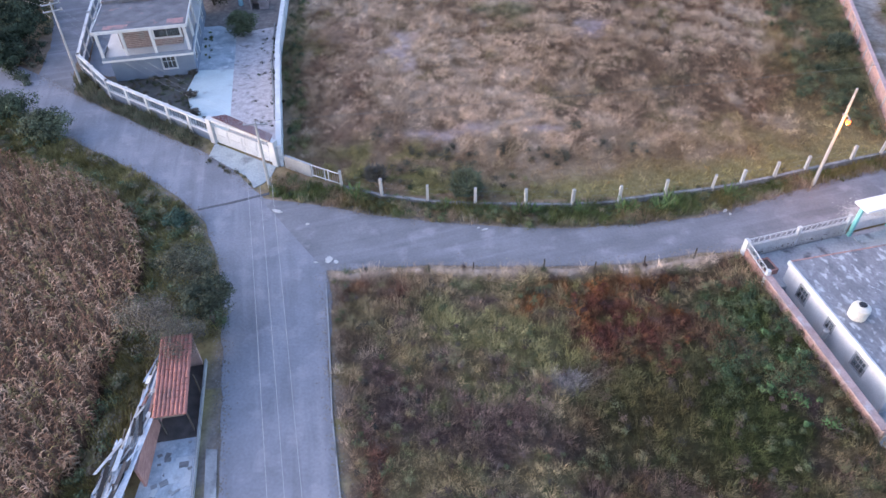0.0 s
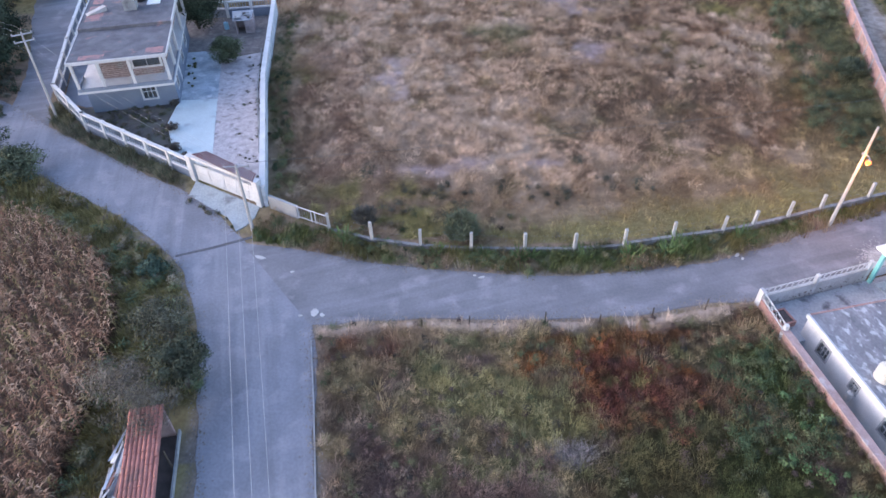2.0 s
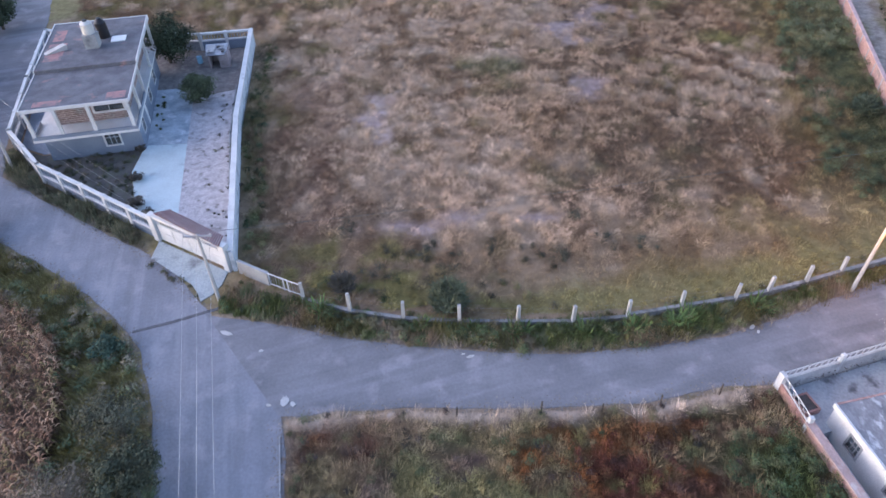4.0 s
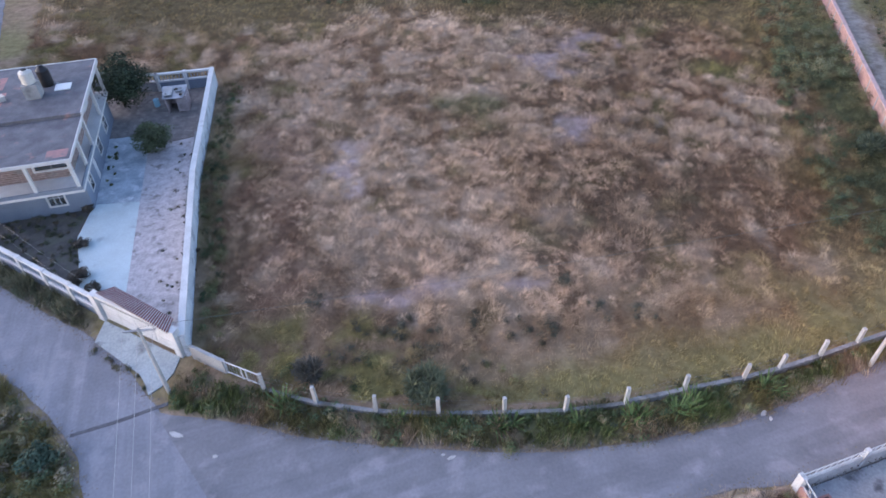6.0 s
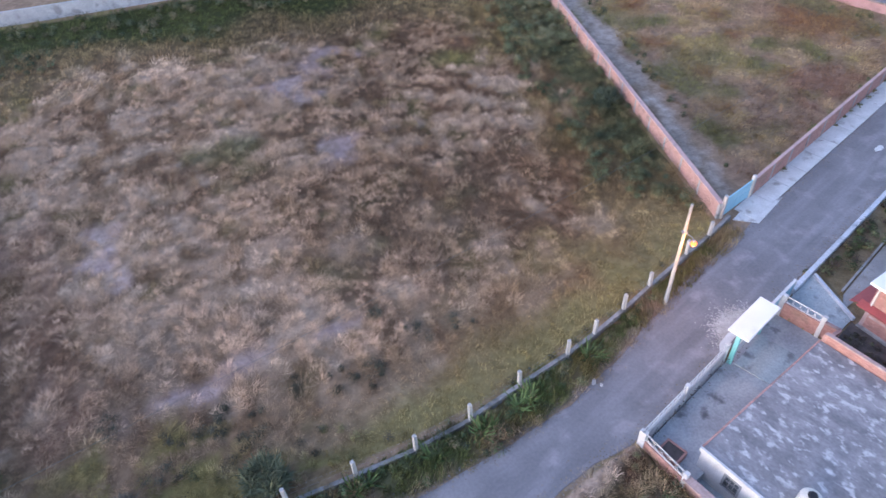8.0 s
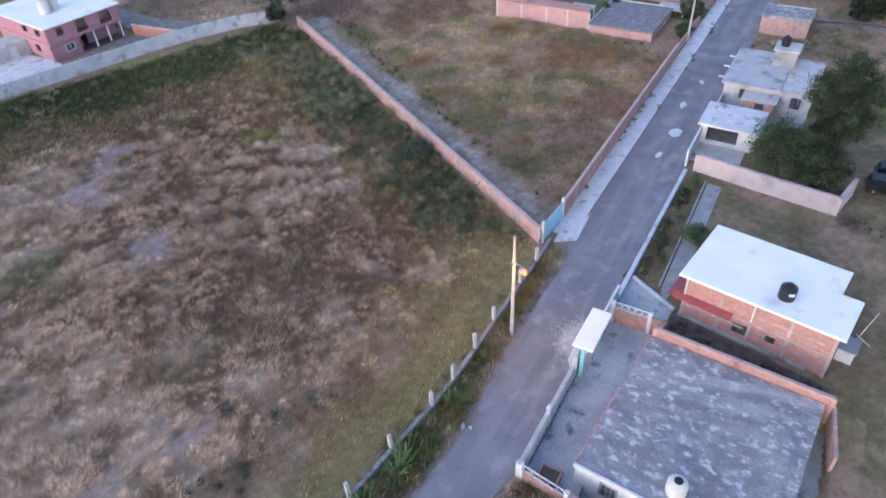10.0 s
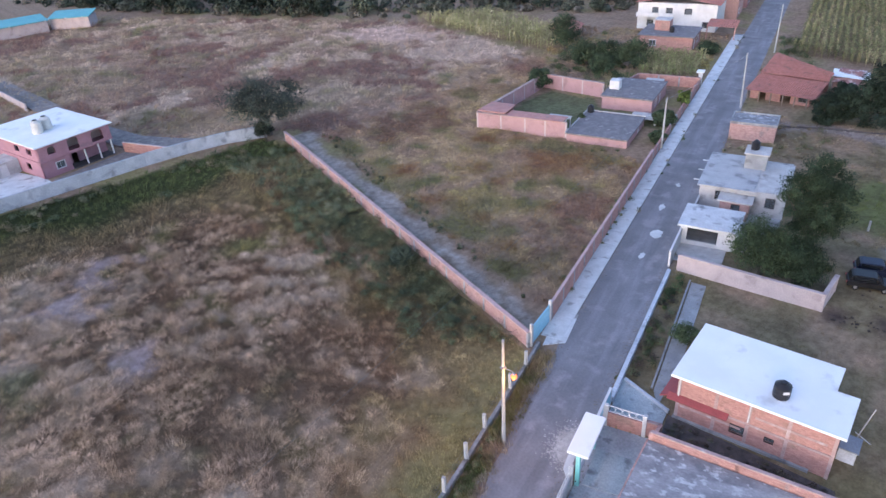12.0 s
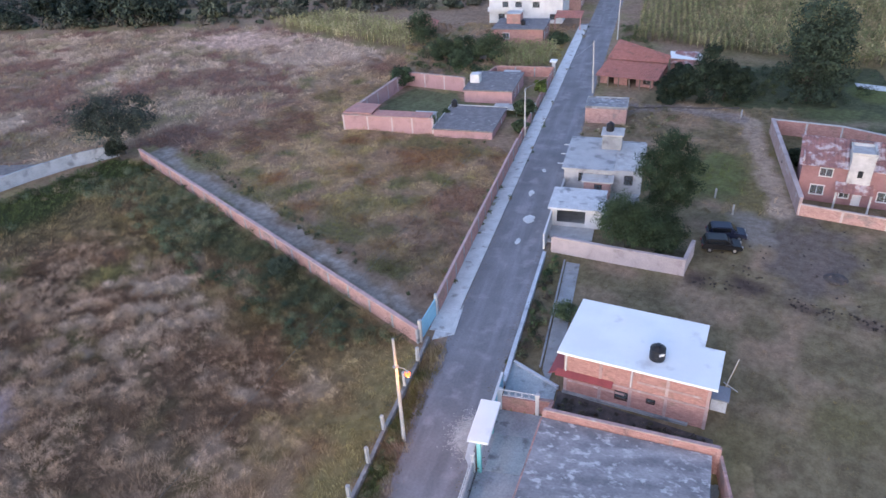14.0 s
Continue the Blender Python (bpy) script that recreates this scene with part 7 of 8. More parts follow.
def planter():
    t = thing("planter_box", "dark square planting box in a courtyard corner", "planter", *rd(-26.2, -1.6), -0.45, ROAD_TURN)
    part("rim", B((-0.6, 0.6, -0.7, -0.58, 0, 0.5), (-0.6, 0.6, 0.58, 0.7, 0, 0.5), (-0.6, -0.48, -0.58, 0.58, 0, 0.5), (0.48, 0.6, -0.58, 0.58, 0, 0.5)), "brick", t)
    part("earth", B((-0.48, 0.48, -0.58, 0.58, 0, 0.42)), "rubble", t)


planter()


# ---- the two-storey brick house with a white roof ----
def brick_house():
    ox, oy, turn = 40.5, 39.8, 10.0
    t = thing("house", "unplastered red brick house with a bright white flat roof", "house", ox, oy, 0, turn)
    W, D, H = 7.35, 10.15, 4.3
    # local y runs back from the street front
    holes_w = [(3.8, 4.75, 0.75, 1.5, "window"), (6.15, 6.75, 1.1, 1.5, "window")]
    room(t, 0.52, 4.2, -D - 1.0, -D + 0.25, -0.1, H - 0.16, "brick", 0.2)
    room(t, 0.5, W - 0.35, -D + 0.25, -0.5, -0.1, H - 0.14, "brick", 0.2, dict(west=holes_w, north=[(1.0, 2.2, 0.0, 1.95, "door"), (3.4, 5.0, 2.7, 3.7, "window")]), 0, 0.03, "dark")
    ring = [(0, 0), (0, -11.55), (4.5, -11.55), (4.5, -10.1), (W, -10.1), (W, 0)]
    part("roof", prism(ring[::-1], H - 0.14, H + 0.06), "white_roof", t, "bright white coated roof slab")
    for y in (-0.6, -3.3, -5.6, -8.2, -11.05):
        part("tie_column", B((0.44, 0.5, y - 0.12, y + 0.12, -0.1, H - 0.14)), "dustybrick", t)
    for z in (1.95, 3.95):
        part("tie_beam", B((0.42, 0.5, -11.15, -0.5, z, z + 0.16)), "palebrick" if z > 3 else "dustybrick", t)
    part("awning", hexa(bmesh.new(), [(-0.05, -4.3, 2.0), (0.46, -4.3, 2.18), (0.46, 0.1, 2.18), (-0.05, 0.1, 2.0)], [(-0.05, -4.3, 2.1), (0.46, -4.3, 2.32), (0.46, 0.1, 2.32), (-0.05, 0.1, 2.1)]), "redpaint", t, "dark red ledge roof")
    part("awning", hexa(bmesh.new(), [(0.46, -0.5, 2.18), (3.0, -0.5, 2.18), (3.0, 0.6, 2.0), (-0.05, 0.6, 2.0)], [(0.46, -0.5, 2.32), (3.0, -0.5, 2.32), (3.0, 0.6, 2.1), (-0.05, 0.6, 2.1)]), "redpaint", t, "dark red ledge roof")
    for y in (-0.62, -5.6):
        part("downpipe", tube(bmesh.new(), (0.38, y, 2.3), (0.38, y, H - 0.15), 0.05, 0.05), "white", t)
    for y0, y1, z in ((-5.2, -0.8, 1.2), (-10.6, -6.0, 2.75)):
        part("plaster_patch", B((0.476, 0.499, y0, y1, z, z + 0.2)), "dustybrick", t, "smeared mortar band")
    part("base_course", B((0.3, W - 0.2, -D + 0.2, -0.4, -0.15, 0.2)), "concrete", t)
    annex = part("annex", B((2.7, 4.15, -12.35, -11.22, 0, 1.15)), "limewash", t, "low pale blue rendered box")
    part("annex_roof", B((2.6, 4.25, -12.45, -11.2, 1.15, 1.25)), "bluewash", annex)


brick_house()
roof_tank = water_tank("black plastic water tank on a white flat roof", 43.6, 33.2, 4.36, "tank_black", 0.58, 1.2)
part("sticker", moved(B((-0.2, 0.2, -0.015, 0.015, 0.62, 0.84)), -0.42, -0.44, 0, -46), "white", roof_tank, "small plain white sticker")


def antenna():
    t = thing("antenna", "white pole antenna with crossed rods behind a house", "antenna", 48.2, 28.9, 0)
    bm = tube(bmesh.new(), (0, 0, 0), (0.2, -0.5, 2.9), 0.05, 0.04)
    part("mast", bm, "worn_white", t)
    bm = tube(bmesh.new(), (-0.1, 0.2, 0.5), (-0.2, -1.0, 0.1), 0.035, 0.035)
    part("rod", bm, "worn_white", t)


antenna()
solid_wall("front_wall", "low whitewashed wall along the road edge", [rd(-8.8, -0.2), rd(-6.5, -0.2), rd(11.6, -0.2)], 0.5, "limewash", "", 0, 0.36)
solid_wall("front_gate_wall", "turquoise painted front wall beside a gate", [rd(-13.0, -0.15), rd(-9.0, -0.15)], 1.5, "gateblue", "white", 1.9, 0.14, 0, 0.2, "white")
solid_wall("planter_wall", "low pale edging wall of a planted strip", [rd(-6.0, -2.7), rd(11, -2.4)], 0.14, "concrete", "", 0, 0.16)
slab("path", "grey concrete garden path beside a planted strip", "path", [rd(-6.2, -2.9), rd(10.8, -2.6), rd(10.6, -4.0), rd(-1.6, -4.2), rd(-7.8, -3.6)], -0.05, 0.03, "concrete")
slab("ramp", "blue-grey concrete ramp between two houses", "ramp", [rd(-10.7, -0.4), rd(-5.9, -0.4), rd(-8.2, -4.4), rd(-10.7, -4.3)], -0.05, 0.06, "courtyard")
solid_wall("kerb", "low whitewashed edging of a concrete ramp", [rd(-5.9, -0.5), rd(-8.2, -4.5)], 0.3, "limewash", "", 0, 0.2)
slab("yard", "dark rubble strip between brick walls", "yard", [rd(-12.5, -4.5), rd(-8.4, -4.5), rd(-11.0, -16.0), rd(-13.5, -16.2)], -0.05, 0.04, "rubble")
stuff("garden_plants", "dark green shrubs in a narrow planted strip", "plants", [
    herbs("h", "", [rd(-5.2, -0.7), rd(11, -0.7), rd(11, -1.9), rd(-5, -2.2)], 2.6, 0.55, 0.07, 170, 66, [G1, G3, G3, (0.13, 0.15, 0.08), (0.09, 0.07, 0.06)], lambda x, y: value_noise(x, y, 2.5, 661) > 0.12, 0.15),
    herbs("h", "", [rd(-11.8, -4.8), rd(-9.6, -4.8), rd(-11.4, -16), rd(-13.0, -16)], 0.8, 0.3, 0.1, 60, 67, [G2, (0.11, 0.09, 0.07)])])
tree("garden_shrub", "round bright green shrub beside a garden path", *rd(0.7, -3.7), 2.2, 1.6, 68, (0.085, 0.118, 0.06), 34, 110, 0.075, 0.07, 0.05)
solid_wall("boundary_wall", "pale pink plastered garden wall with tie columns", [rd(12.6, -0.9), rd(11.6, -7), rd(10.6, -14.0)], 1.75, "palepink", "palepink", 4.2, 0.25, 0, 0.4, "palepink")
solid_wall("boundary_wall", "pale pink garden wall at the back of a plot", [rd(10.6, -14.0), rd(14.5, -14.9)], 1.75, "palepink", "palepink", 4.0, 0.25, 0, 0.4, "palepink")


# ---- the white house among trees ----
def white_house():
    x, y = rd(27.4, 0.1)
    t = thing("house", "white rendered house with pale flat roofs beside the road", "house", x, y, 0, ROAD_TURN)
    room(t, 0.2, 9.8, -9.3, -0.1, -0.1, 2.85, "greywash", 0.2, dict(west=[(1.6, 3.2, 1.3, 2.3, "window"), (7.0, 7.9, 1.2, 2.3, "window")], south=[(2.0, 3.4, 0.9, 2.2, "window")]), 1, 0.06, "dark")
    part("roof", B((-0.2, 10.0, -6.0, 0.2, 2.85, 3.05)), "greyroof", t, "pale grey-white flat roof")
    part("roof", B((0.3, 9.2, -9.5, -6.0, 2.75, 2.94)), "worn_white", t, "weathered white flat roof")
    room(t, -1.9, 0.2, -5.8, -2.7, -0.1, 2.2, "palebrick", 0.18, dict(west=[(1.1, 1.9, 1.1, 1.9, "window")]), 0, 0.05, "dark")
    part("roof", B((-2.1, 0.15, -6.1, -2.4, 2.2, 2.36)), "worn_white", t, "weathered white flat roof")
    part("patio_wall", B((-8.9, -0.0, -0.3, -0.1, -0.1, 1.6)), "greywash", t)
    part("patio_floor", B((-8.9, 0.1, -9.2, -0.35, -0.1, 0.06)), "concrete", t)
    stair = part("tank_tower", B((6.2, 8.6, -6.4, -4.0, 3.05, 4.9)), "concrete", t, "bare concrete tank tower")
    part("tower_slab", B((6.0, 8.8, -6.6, -3.8, 4.9, 5.05)), "worn_white", stair)
    for k in range(3):
        part("drain_spout", B((1.5 + 3 * k, 1.65 + 3 * k, 0.1, 0.9, 2.75, 2.84)), "white", t)


white_house()
water_tank("black plastic water tank on a bare concrete tower", *local(*rd(27.4, 0.1), ROAD_TURN, 7.6, -4.8), 5.05, "tank_black", 0.5, 1.1)


def carport():
    x, y = rd(18.0, 0.3)
    t = thing("carport", "white flat-roofed carport with a dark open front", "carport", x, y, 0, ROAD_TURN)
    room(t, 0.2, 5.0, -5.7, -0.1, -0.1, 2.2, "white", 0.2, dict(west=[(0.5, 3.6, 0.5, 2.0, "gap")], south=[(1.0, 3.5, 0.0, 2.0, "gap")]))
    part("roof", B((-0.1, 5.2, -5.9, 0.2, 2.2, 2.4)), "flaked", t, "flaking white flat roof")
    part("step_slab", B((-3.6, 0.1, -5.0, -0.2, -0.05, 0.08)), "worn_white", t)
    part("side_wall", B((-5.2, 0.15, -0.3, -0.1, -0.1, 1.9)), "white", t)


carport()
tree("garden_tree", "tall dense dark green tree in a walled garden", *rd(19.6, -12.0), 12.8, 4.1, 101, (0.042, 0.062, 0.034), 190, 200, 0.085, 0.25, 0.08, clump=0.62)
tree("garden_tree", "broad dark green tree behind a garden wall", *rd(14.9, -8.4), 6.6, 4.5, 102, (0.056, 0.08, 0.04), 140, 190, 0.085, 0.2, 0.1, clump=0.68)
tree("garden_tree", "spreading dark green tree behind a garden wall", *rd(13.9, -11.6), 5.0, 3.2, 103, (0.042, 0.06, 0.032), 90, 180, 0.085, 0.18, 0.1, clump=0.7)


def car(label, x, y, turn, paint):
    t = thing("parked_car", label, "car", x, y, 0, turn, "parked cars")
    t.scale = (0.87, 0.9, 0.9)
    Wd = 0.9
    def profile(pts, w):
        bm = bmesh.new()
        a, b = [bm.verts.new((px, -w, pz)) for px, pz in pts], [bm.verts.new((px, w, pz)) for px, pz in pts]
        bm.faces.new(a)
        bm.faces.new(b[::-1])
        for i in range(len(pts)):
            j = (i + 1) % len(pts)
            bm.faces.new((a[j], a[i], b[i], b[j]))
        return bm
    body = part("body", profile([(-2.25, 0.4), (-2.3, 0.75), (-2.2, 0.98), (1.1, 1.0), (2.1, 0.88), (2.3, 0.65), (2.25, 0.35)], Wd), paint, t, "", 0.06)
    cabin = part("cabin", profile([(-2.1, 0.98), (-1.85, 1.62), (-1.6, 1.7), (0.2, 1.7), (0.45, 1.62), (1.15, 1.0)], Wd - 0.12), paint, t, "", 0.05)
    part("windscreen", profile([(0.5, 1.6), (1.16, 1.04), (1.2, 1.06), (0.54, 1.63)], Wd - 0.2), "tinted", cabin)
    part("rear_window", profile([(-2.1, 1.08), (-1.9, 1.58), (-1.94, 1.6), (-2.14, 1.1)], Wd - 0.2), "tinted", cabin)
    for s in (-1, 1):
        y0 = s * (Wd - 0.115)
        part("side_window", B((-1.75, 0.35, min(y0, y0 + s * 0.01), max(y0, y0 + s * 0.01), 1.1, 1.56)), "tinted", cabin)
        part("headlight", B((2.18, 2.31, s * 0.62 - 0.17, s * 0.62 + 0.17, 0.62, 0.78)), "worn_white", body)
        part("tail_light", B((-2.33, -2.2, s * 0.75 - 0.08, s * 0.75 + 0.08, 0.7, 0.95)), "redpaint", body)
        part("mirror", B((0.75, 0.92, s * 0.98 - 0.1, s * 0.98 + 0.1, 1.02, 1.18)), paint, body)
        for wx in (-1.4, 1.4):
            bm = tube(bmesh.new(), (wx, s * 0.72, 0.34), (wx, s * 0.93, 0.34), 0.34, 0.34, 16)
            wheel = part("wheel", bm, "rubber", t)
            part("rim", tube(bmesh.new(), (wx, s * 0.9, 0.34), (wx, s * 0.945, 0.34), 0.2, 0.18, 12), "rim", wheel)


car("black estate car parked on bare ground", 68.7, 35.3, -66, "carblack")
car("dark blue van parked beside another car", 71.4, 35.6, -66, "carpaint")


# ---- further along the road ----
def block_building():
    t = thing("outbuilding", "small flat-roofed pink brick building on waste ground", "building", *rd(50.5, 0.1), 0, ROAD_TURN)
    room(t, 0.1, 4.5, -6.1, -0.1, -0.1, 2.3, "palebrick", 0.2, dict(north=[(2.0, 3.0, 0.0, 2.0, "door")]))
    part("roof", B((0, 4.6, -6.2, 0, 2.3, 2.48)), "roof_stained", t, "weathered concrete roof")
    part("parapet", B((0, 0.15, -6.2, 0, 2.48, 2.66), (4.45, 4.6, -6.2, 0, 2.48, 2.66), (0.15, 4.45, -6.2, -6.05, 2.48, 2.66), (0.15, 4.45, -0.15, 0, 2.48, 2.66)), "concrete", t)


block_building()
stuff("dry_weeds", "tall straw-coloured weeds round a small outbuilding", "weeds", [
    herbs("h", "", [rd(43.5, -0.3), rd(57, -0.3), rd(58.5, -10), rd(45, -9.5)], 0.55, 0.6, 0.07, 120, 471, [(0.34, 0.275, 0.165), (0.27, 0.225, 0.13), (0.2, 0.19, 0.105), (0.4, 0.33, 0.21)], lambda x, y: (value_noise(x, y, 3, 472) > 0.35) & ~inside([rd(50.0, 0.4), rd(55.6, 0.4), rd(55.6, -6.8), rd(50.0, -6.8)], x, y), 0.1)])


def sloped_tiles(length, wide, taper, z0, z1, rows):
    """A tile slope that starts on a straight eave and ends on a slanting upper edge."""
    bm = tiled(0, wide, 0, length, z0, z1, 0.36, rows)
    for v in bm.verts:
        y = v.co.y
        v.co.y = y * (1 - taper * v.co.x / wide)
        v.co.z -= (z1 - z0) * (y - v.co.y) / length
    return bm


def tile_house():
    t = thing("house", "long low house with a weathered red tile roof", "house", *rd(68.6, 0.4), -0.2, ROAD_TURN - 12)
    room(t, 1.6, 9.2, -9.6, -0.5, -0.1, 1.75, "brick", 0.25, dict(west=[(1.0, 2.2, 0.0, 1.6, "gap"), (4.5, 6.0, 0.0, 1.6, "gap"), (7.2, 8.4, 0.7, 1.5, "window")]), 1, 0.05, "wood")
    part("tile_roof", moved(sloped_tiles(7.0, 10.6, 0.0, 1.85, 2.75, 13), 0, 0, 0, -90), "tile", t, "flat red clay tile porch slope")
    part("tile_roof", moved(sloped_tiles(7.4, 10.6, 0.62, 2.95, 4.5, 14), 6.8, 0, 0, -90), "tile", t, "steeper red clay tile slope")
    part("gable", hexa(bmesh.new(), [(6.9, -0.45, 1.75), (13.8, -0.45, 1.75), (13.8, -0.25, 1.75), (6.9, -0.25, 1.75)], [(6.9, -0.45, 2.85), (13.8, -0.45, 4.3), (13.8, -0.25, 4.3), (6.9, -0.25, 2.85)]), "brick", t)
    part("back_wall", hexa(bmesh.new(), [(13.7, -0.5, -0.1), (13.9, -0.5, -0.1), (9.5, -10.2, -0.1), (9.3, -10.2, -0.1)], [(13.7, -0.5, 4.25), (13.9, -0.5, 4.25), (9.5, -10.2, 3.3), (9.3, -10.2, 3.3)]), "brick", t)
    for k in range(6):
        part("porch_post", B((0.15, 0.33, -0.6 - 1.8 * k, -0.42 - 1.8 * k, 0, 1.85)), "wood", t)
    part("side_roof", moved(tiled(0, 4.0, 0, 5.0, 2.2, 3.2, 0.42, 8), 9.4, -10.4, 0, -90), "fadedtile", t, "faded tile lean-to roof")
    for x, y in ((9.6, -14.2), (14.2, -14.2), (14.2, -10.6)):
        part("roof_post", B((x - 0.08, x + 0.08, y - 0.08, y + 0.08, 0, 2.2 if x < 10 else 3.1)), "wood", t)


tile_house()


def patched_shed():
    t = thing("shed", "small shed with a bright white sheet roof", "shed", *rd(76.5, -12.0), 0, ROAD_TURN)
    room(t, 0, 4.0, -5.0, 0, 0, 2.5, "palebrick", 0.15)
    part("roof", hexa(bmesh.new(), [(-0.2, -5.2, 2.5), (4.2, -5.2, 2.5), (4.2, 0.2, 2.8), (-0.2, 0.2, 2.8)], [(-0.2, -5.2, 2.56), (4.2, -5.2, 2.56), (4.2, 0.2, 2.86), (-0.2, 0.2, 2.86)]), "white_roof", t)


patched_shed()
for k, (u, v, h, r) in enumerate(((61.0, -11.6, 5.0, 2.3), (62.0, -14.2, 5.6, 2.4), (62.5, -17.4, 9.4, 3.2), (63.0, -20.2, 6.8, 2.6), (63.5, -22.6, 5.6, 2.3), (70, -14, 4.2, 2.2))):
    tree("roadside_tree", "dark green tree in a row beside a dirt track", *rd(u, v), h * 1.08, r, 110 + k, (0.036, 0.052, 0.034), 54, 120, 0.17, 0.2, -0.14, "trees by the dirt track")
tree("large_tree", "very large dark tree with a broad open crown", *rd(65.0, -32.6), 18.5, 6.2, 120, (0.055, 0.075, 0.05), 160, 120, 0.22, 0.45, -0.2, clump=0.85)
for k, (u, v) in enumerate(((28.4, -17.7), (56, -22.4), (24.5, -19.4))):
    utility = thing("fence_post", "short weathered post at the edge of a yard", "post", *rd(u, v), 0, 0, "yard fence posts")
    part("shaft", B((-0.1, 0.1, -0.1, 0.1, -0.1, 1.2)), "concrete", utility, bevel=0.02)
solid_wall("low_wall", "low rough stone wall along a dirt track", [rd(57.6, -6), rd(58.8, -12), rd(58.9, -17), rd(59.8, -22.5)], 0.18, "rubble", "", 0, 0.25)


def maroon_house():
    t = thing("house", "two-storey maroon house with faded Spanish tile roofs", "house", 84.2, 31.4, 0, -79.5)
    # local x runs along the front (southwards), y to the back
    W, D = 17.0, 8.0
    south = [(1.3, 2.6, 0.9, 2.0, "window"), (4.3, 5.2, 0.85, 1.9, "window"), (5.6, 6.5, 0.0, 1.95, "door"), (8.0, 9.4, 0.9, 2.0, "window"), (1.9, 3.1, 3.2, 4.1, "window"), (9.0, 10.4, 3.2, 4.1, "window"), (12.5, 13.8, 3.2, 4.1, "window")]
    room(t, 0, W, 0, D, -0.1, 4.5, "maroon", 0.22, dict(south=south), 1, 0.1)
    part("tile_roof", tiled(-0.4, 4.6, -0.6, D * 0.6, 4.45, 5.9, 0.36, 12), "fadedtile", t, "faded clay tile slope")
    part("tile_roof", tiled(6.9, W + 0.4, -0.6, D * 0.6, 4.45, 5.9, 0.36, 12), "fadedtile", t, "faded clay tile slope")
    part("tile_roof", moved(tiled(-W - 0.4, 0.4, -D - 0.5, -D * 0.6 + 0.05, 4.45, 5.9, 0.36, 8), turn=180), "fadedtile", t, "faded clay tile slope")
    part("gable", B((-0.05, 0.1, 0, D, 4.5, 5.2)), "palepink", t)
    tower = part("stair_tower", B((4.6, 6.9, -0.35, 2.6, 2.2, 6.2)), "worn_white", t, "pale rendered stair tower")
    part("tower_window", B((5.5, 6.0, -0.4, -0.34, 3.6, 4.4)), "dark", tower)
    part("tower_rim", B((4.5, 7.0, -0.45, -0.25, 6.2, 6.5), (4.5, 7.0, 2.5, 2.7, 6.2, 6.5), (4.5, 4.7, -0.25, 2.5, 6.2, 6.5), (6.8, 7.0, -0.25, 2.5, 6.2, 6.5)), "worn_white", tower)
    part("porch_roof", tiled(3.6, 7.4, -1.8, -0.2, 2.15, 2.75, 0.34, 5), "fadedtile", t, "faded tile porch roof")
    for x in (3.8, 7.2):
        part("porch_post", B((x - 0.1, x + 0.1, -1.7, -1.5, 0, 2.15)), "worn_white", t)


maroon_house()
solid_wall("boundary_wall", "red brick front wall with pale tie columns", [(80.2, 30.3), (80.9, 21.8), (82.4, 4)], 1.3, "palebrick", "palepink", 4.3, 0.2, 0, 0.3, "palepink")
solid_wall("boundary_wall", "long pale pink side wall of a walled house", [(80.2, 30.3), (91, 34.2), (103.2, 38.6)], 2.1, "dustybrick", "palepink", 6.0, 0.25, 0, 0.5, "dustybrick")
solid_wall("boundary_wall", "red brick back wall of a walled house", [(103.2, 38.6), (104.5, 30), (103.4, 24), (107, 6)], 2.0, "brick", "worn_white", 5.0, 0.2, 0, 0.3, "worn_white")
tree("yard_shrub", "dark shrub inside a walled front yard", 93, 33.4, 2.6, 1.8, 123, (0.03, 0.045, 0.03), 26, 90, 0.15, 0.1, 0.05)


def tyre_heap():
    t = thing("rubbish_heap", "dark burnt rubbish heap on bare ground", "rubbish heap", 68.6, 24.5)
    rnd = random.Random(9)
    part("ash_mound", lathe([(1.15, -0.05), (0.95, 0.12), (0.5, 0.26), (0.2, 0.3)], 14), "ash", t)
    for k in range(8):
        s = rnd.uniform(0.12, 0.3)
        part("lump", moved(lathe([(s, 0), (s * 0.9, s * 0.6), (s * 0.4, s)], 7), rnd.uniform(-1.1, 1.1), rnd.uniform(-1.1, 1.1), 0.08), "ash", t)


tyre_heap()


# ---- north side of the road ----
slab("pavement_bed", "pale concrete pavement along a brick wall", "pavement", [rd(-3.6, 5.95), rd(112, 5.95), rd(112, 7.9), rd(-1.8, 7.9)], -0.05, 0.06, "concrete")


def paving():
    bed = thing("pavement", "grey-white concrete pavement slabs along the road", "pavement", *rd(-3.2, 5.95), 0.06, ROAD_TURN)
    me = None
    for i in range(38):
        if me is None:
            ob = part("paving_slab", B((0.02, 2.98, 0.02, 1.9, 0.0, 0.05)), "pale_concrete", bed, bevel=0.015)
            me = ob.data
        else:
            ob = new("paving_slab", me)
            ob.parent = bed
        ob.location = (3.0 * i, 0, 0)
    tagged(bed, kind="structure")


paving()
solid_wall("boundary_wall", "long red brick wall with tie columns along a pavement", [(44.2, 54.0), (62.2, 60.2), (80.9, 66.6)], 1.9, "brick", "pinkcap", 3.4, 0.2, 0, 0.26)
solid_wall("boundary_wall", "long pale red brick wall between two fields", [(39.9, 53.0), (46.2, 83), (52.6, 113.6)], 1.55, "palebrick", "pinkcap", 3.6, 0.2, 0, 0.42)


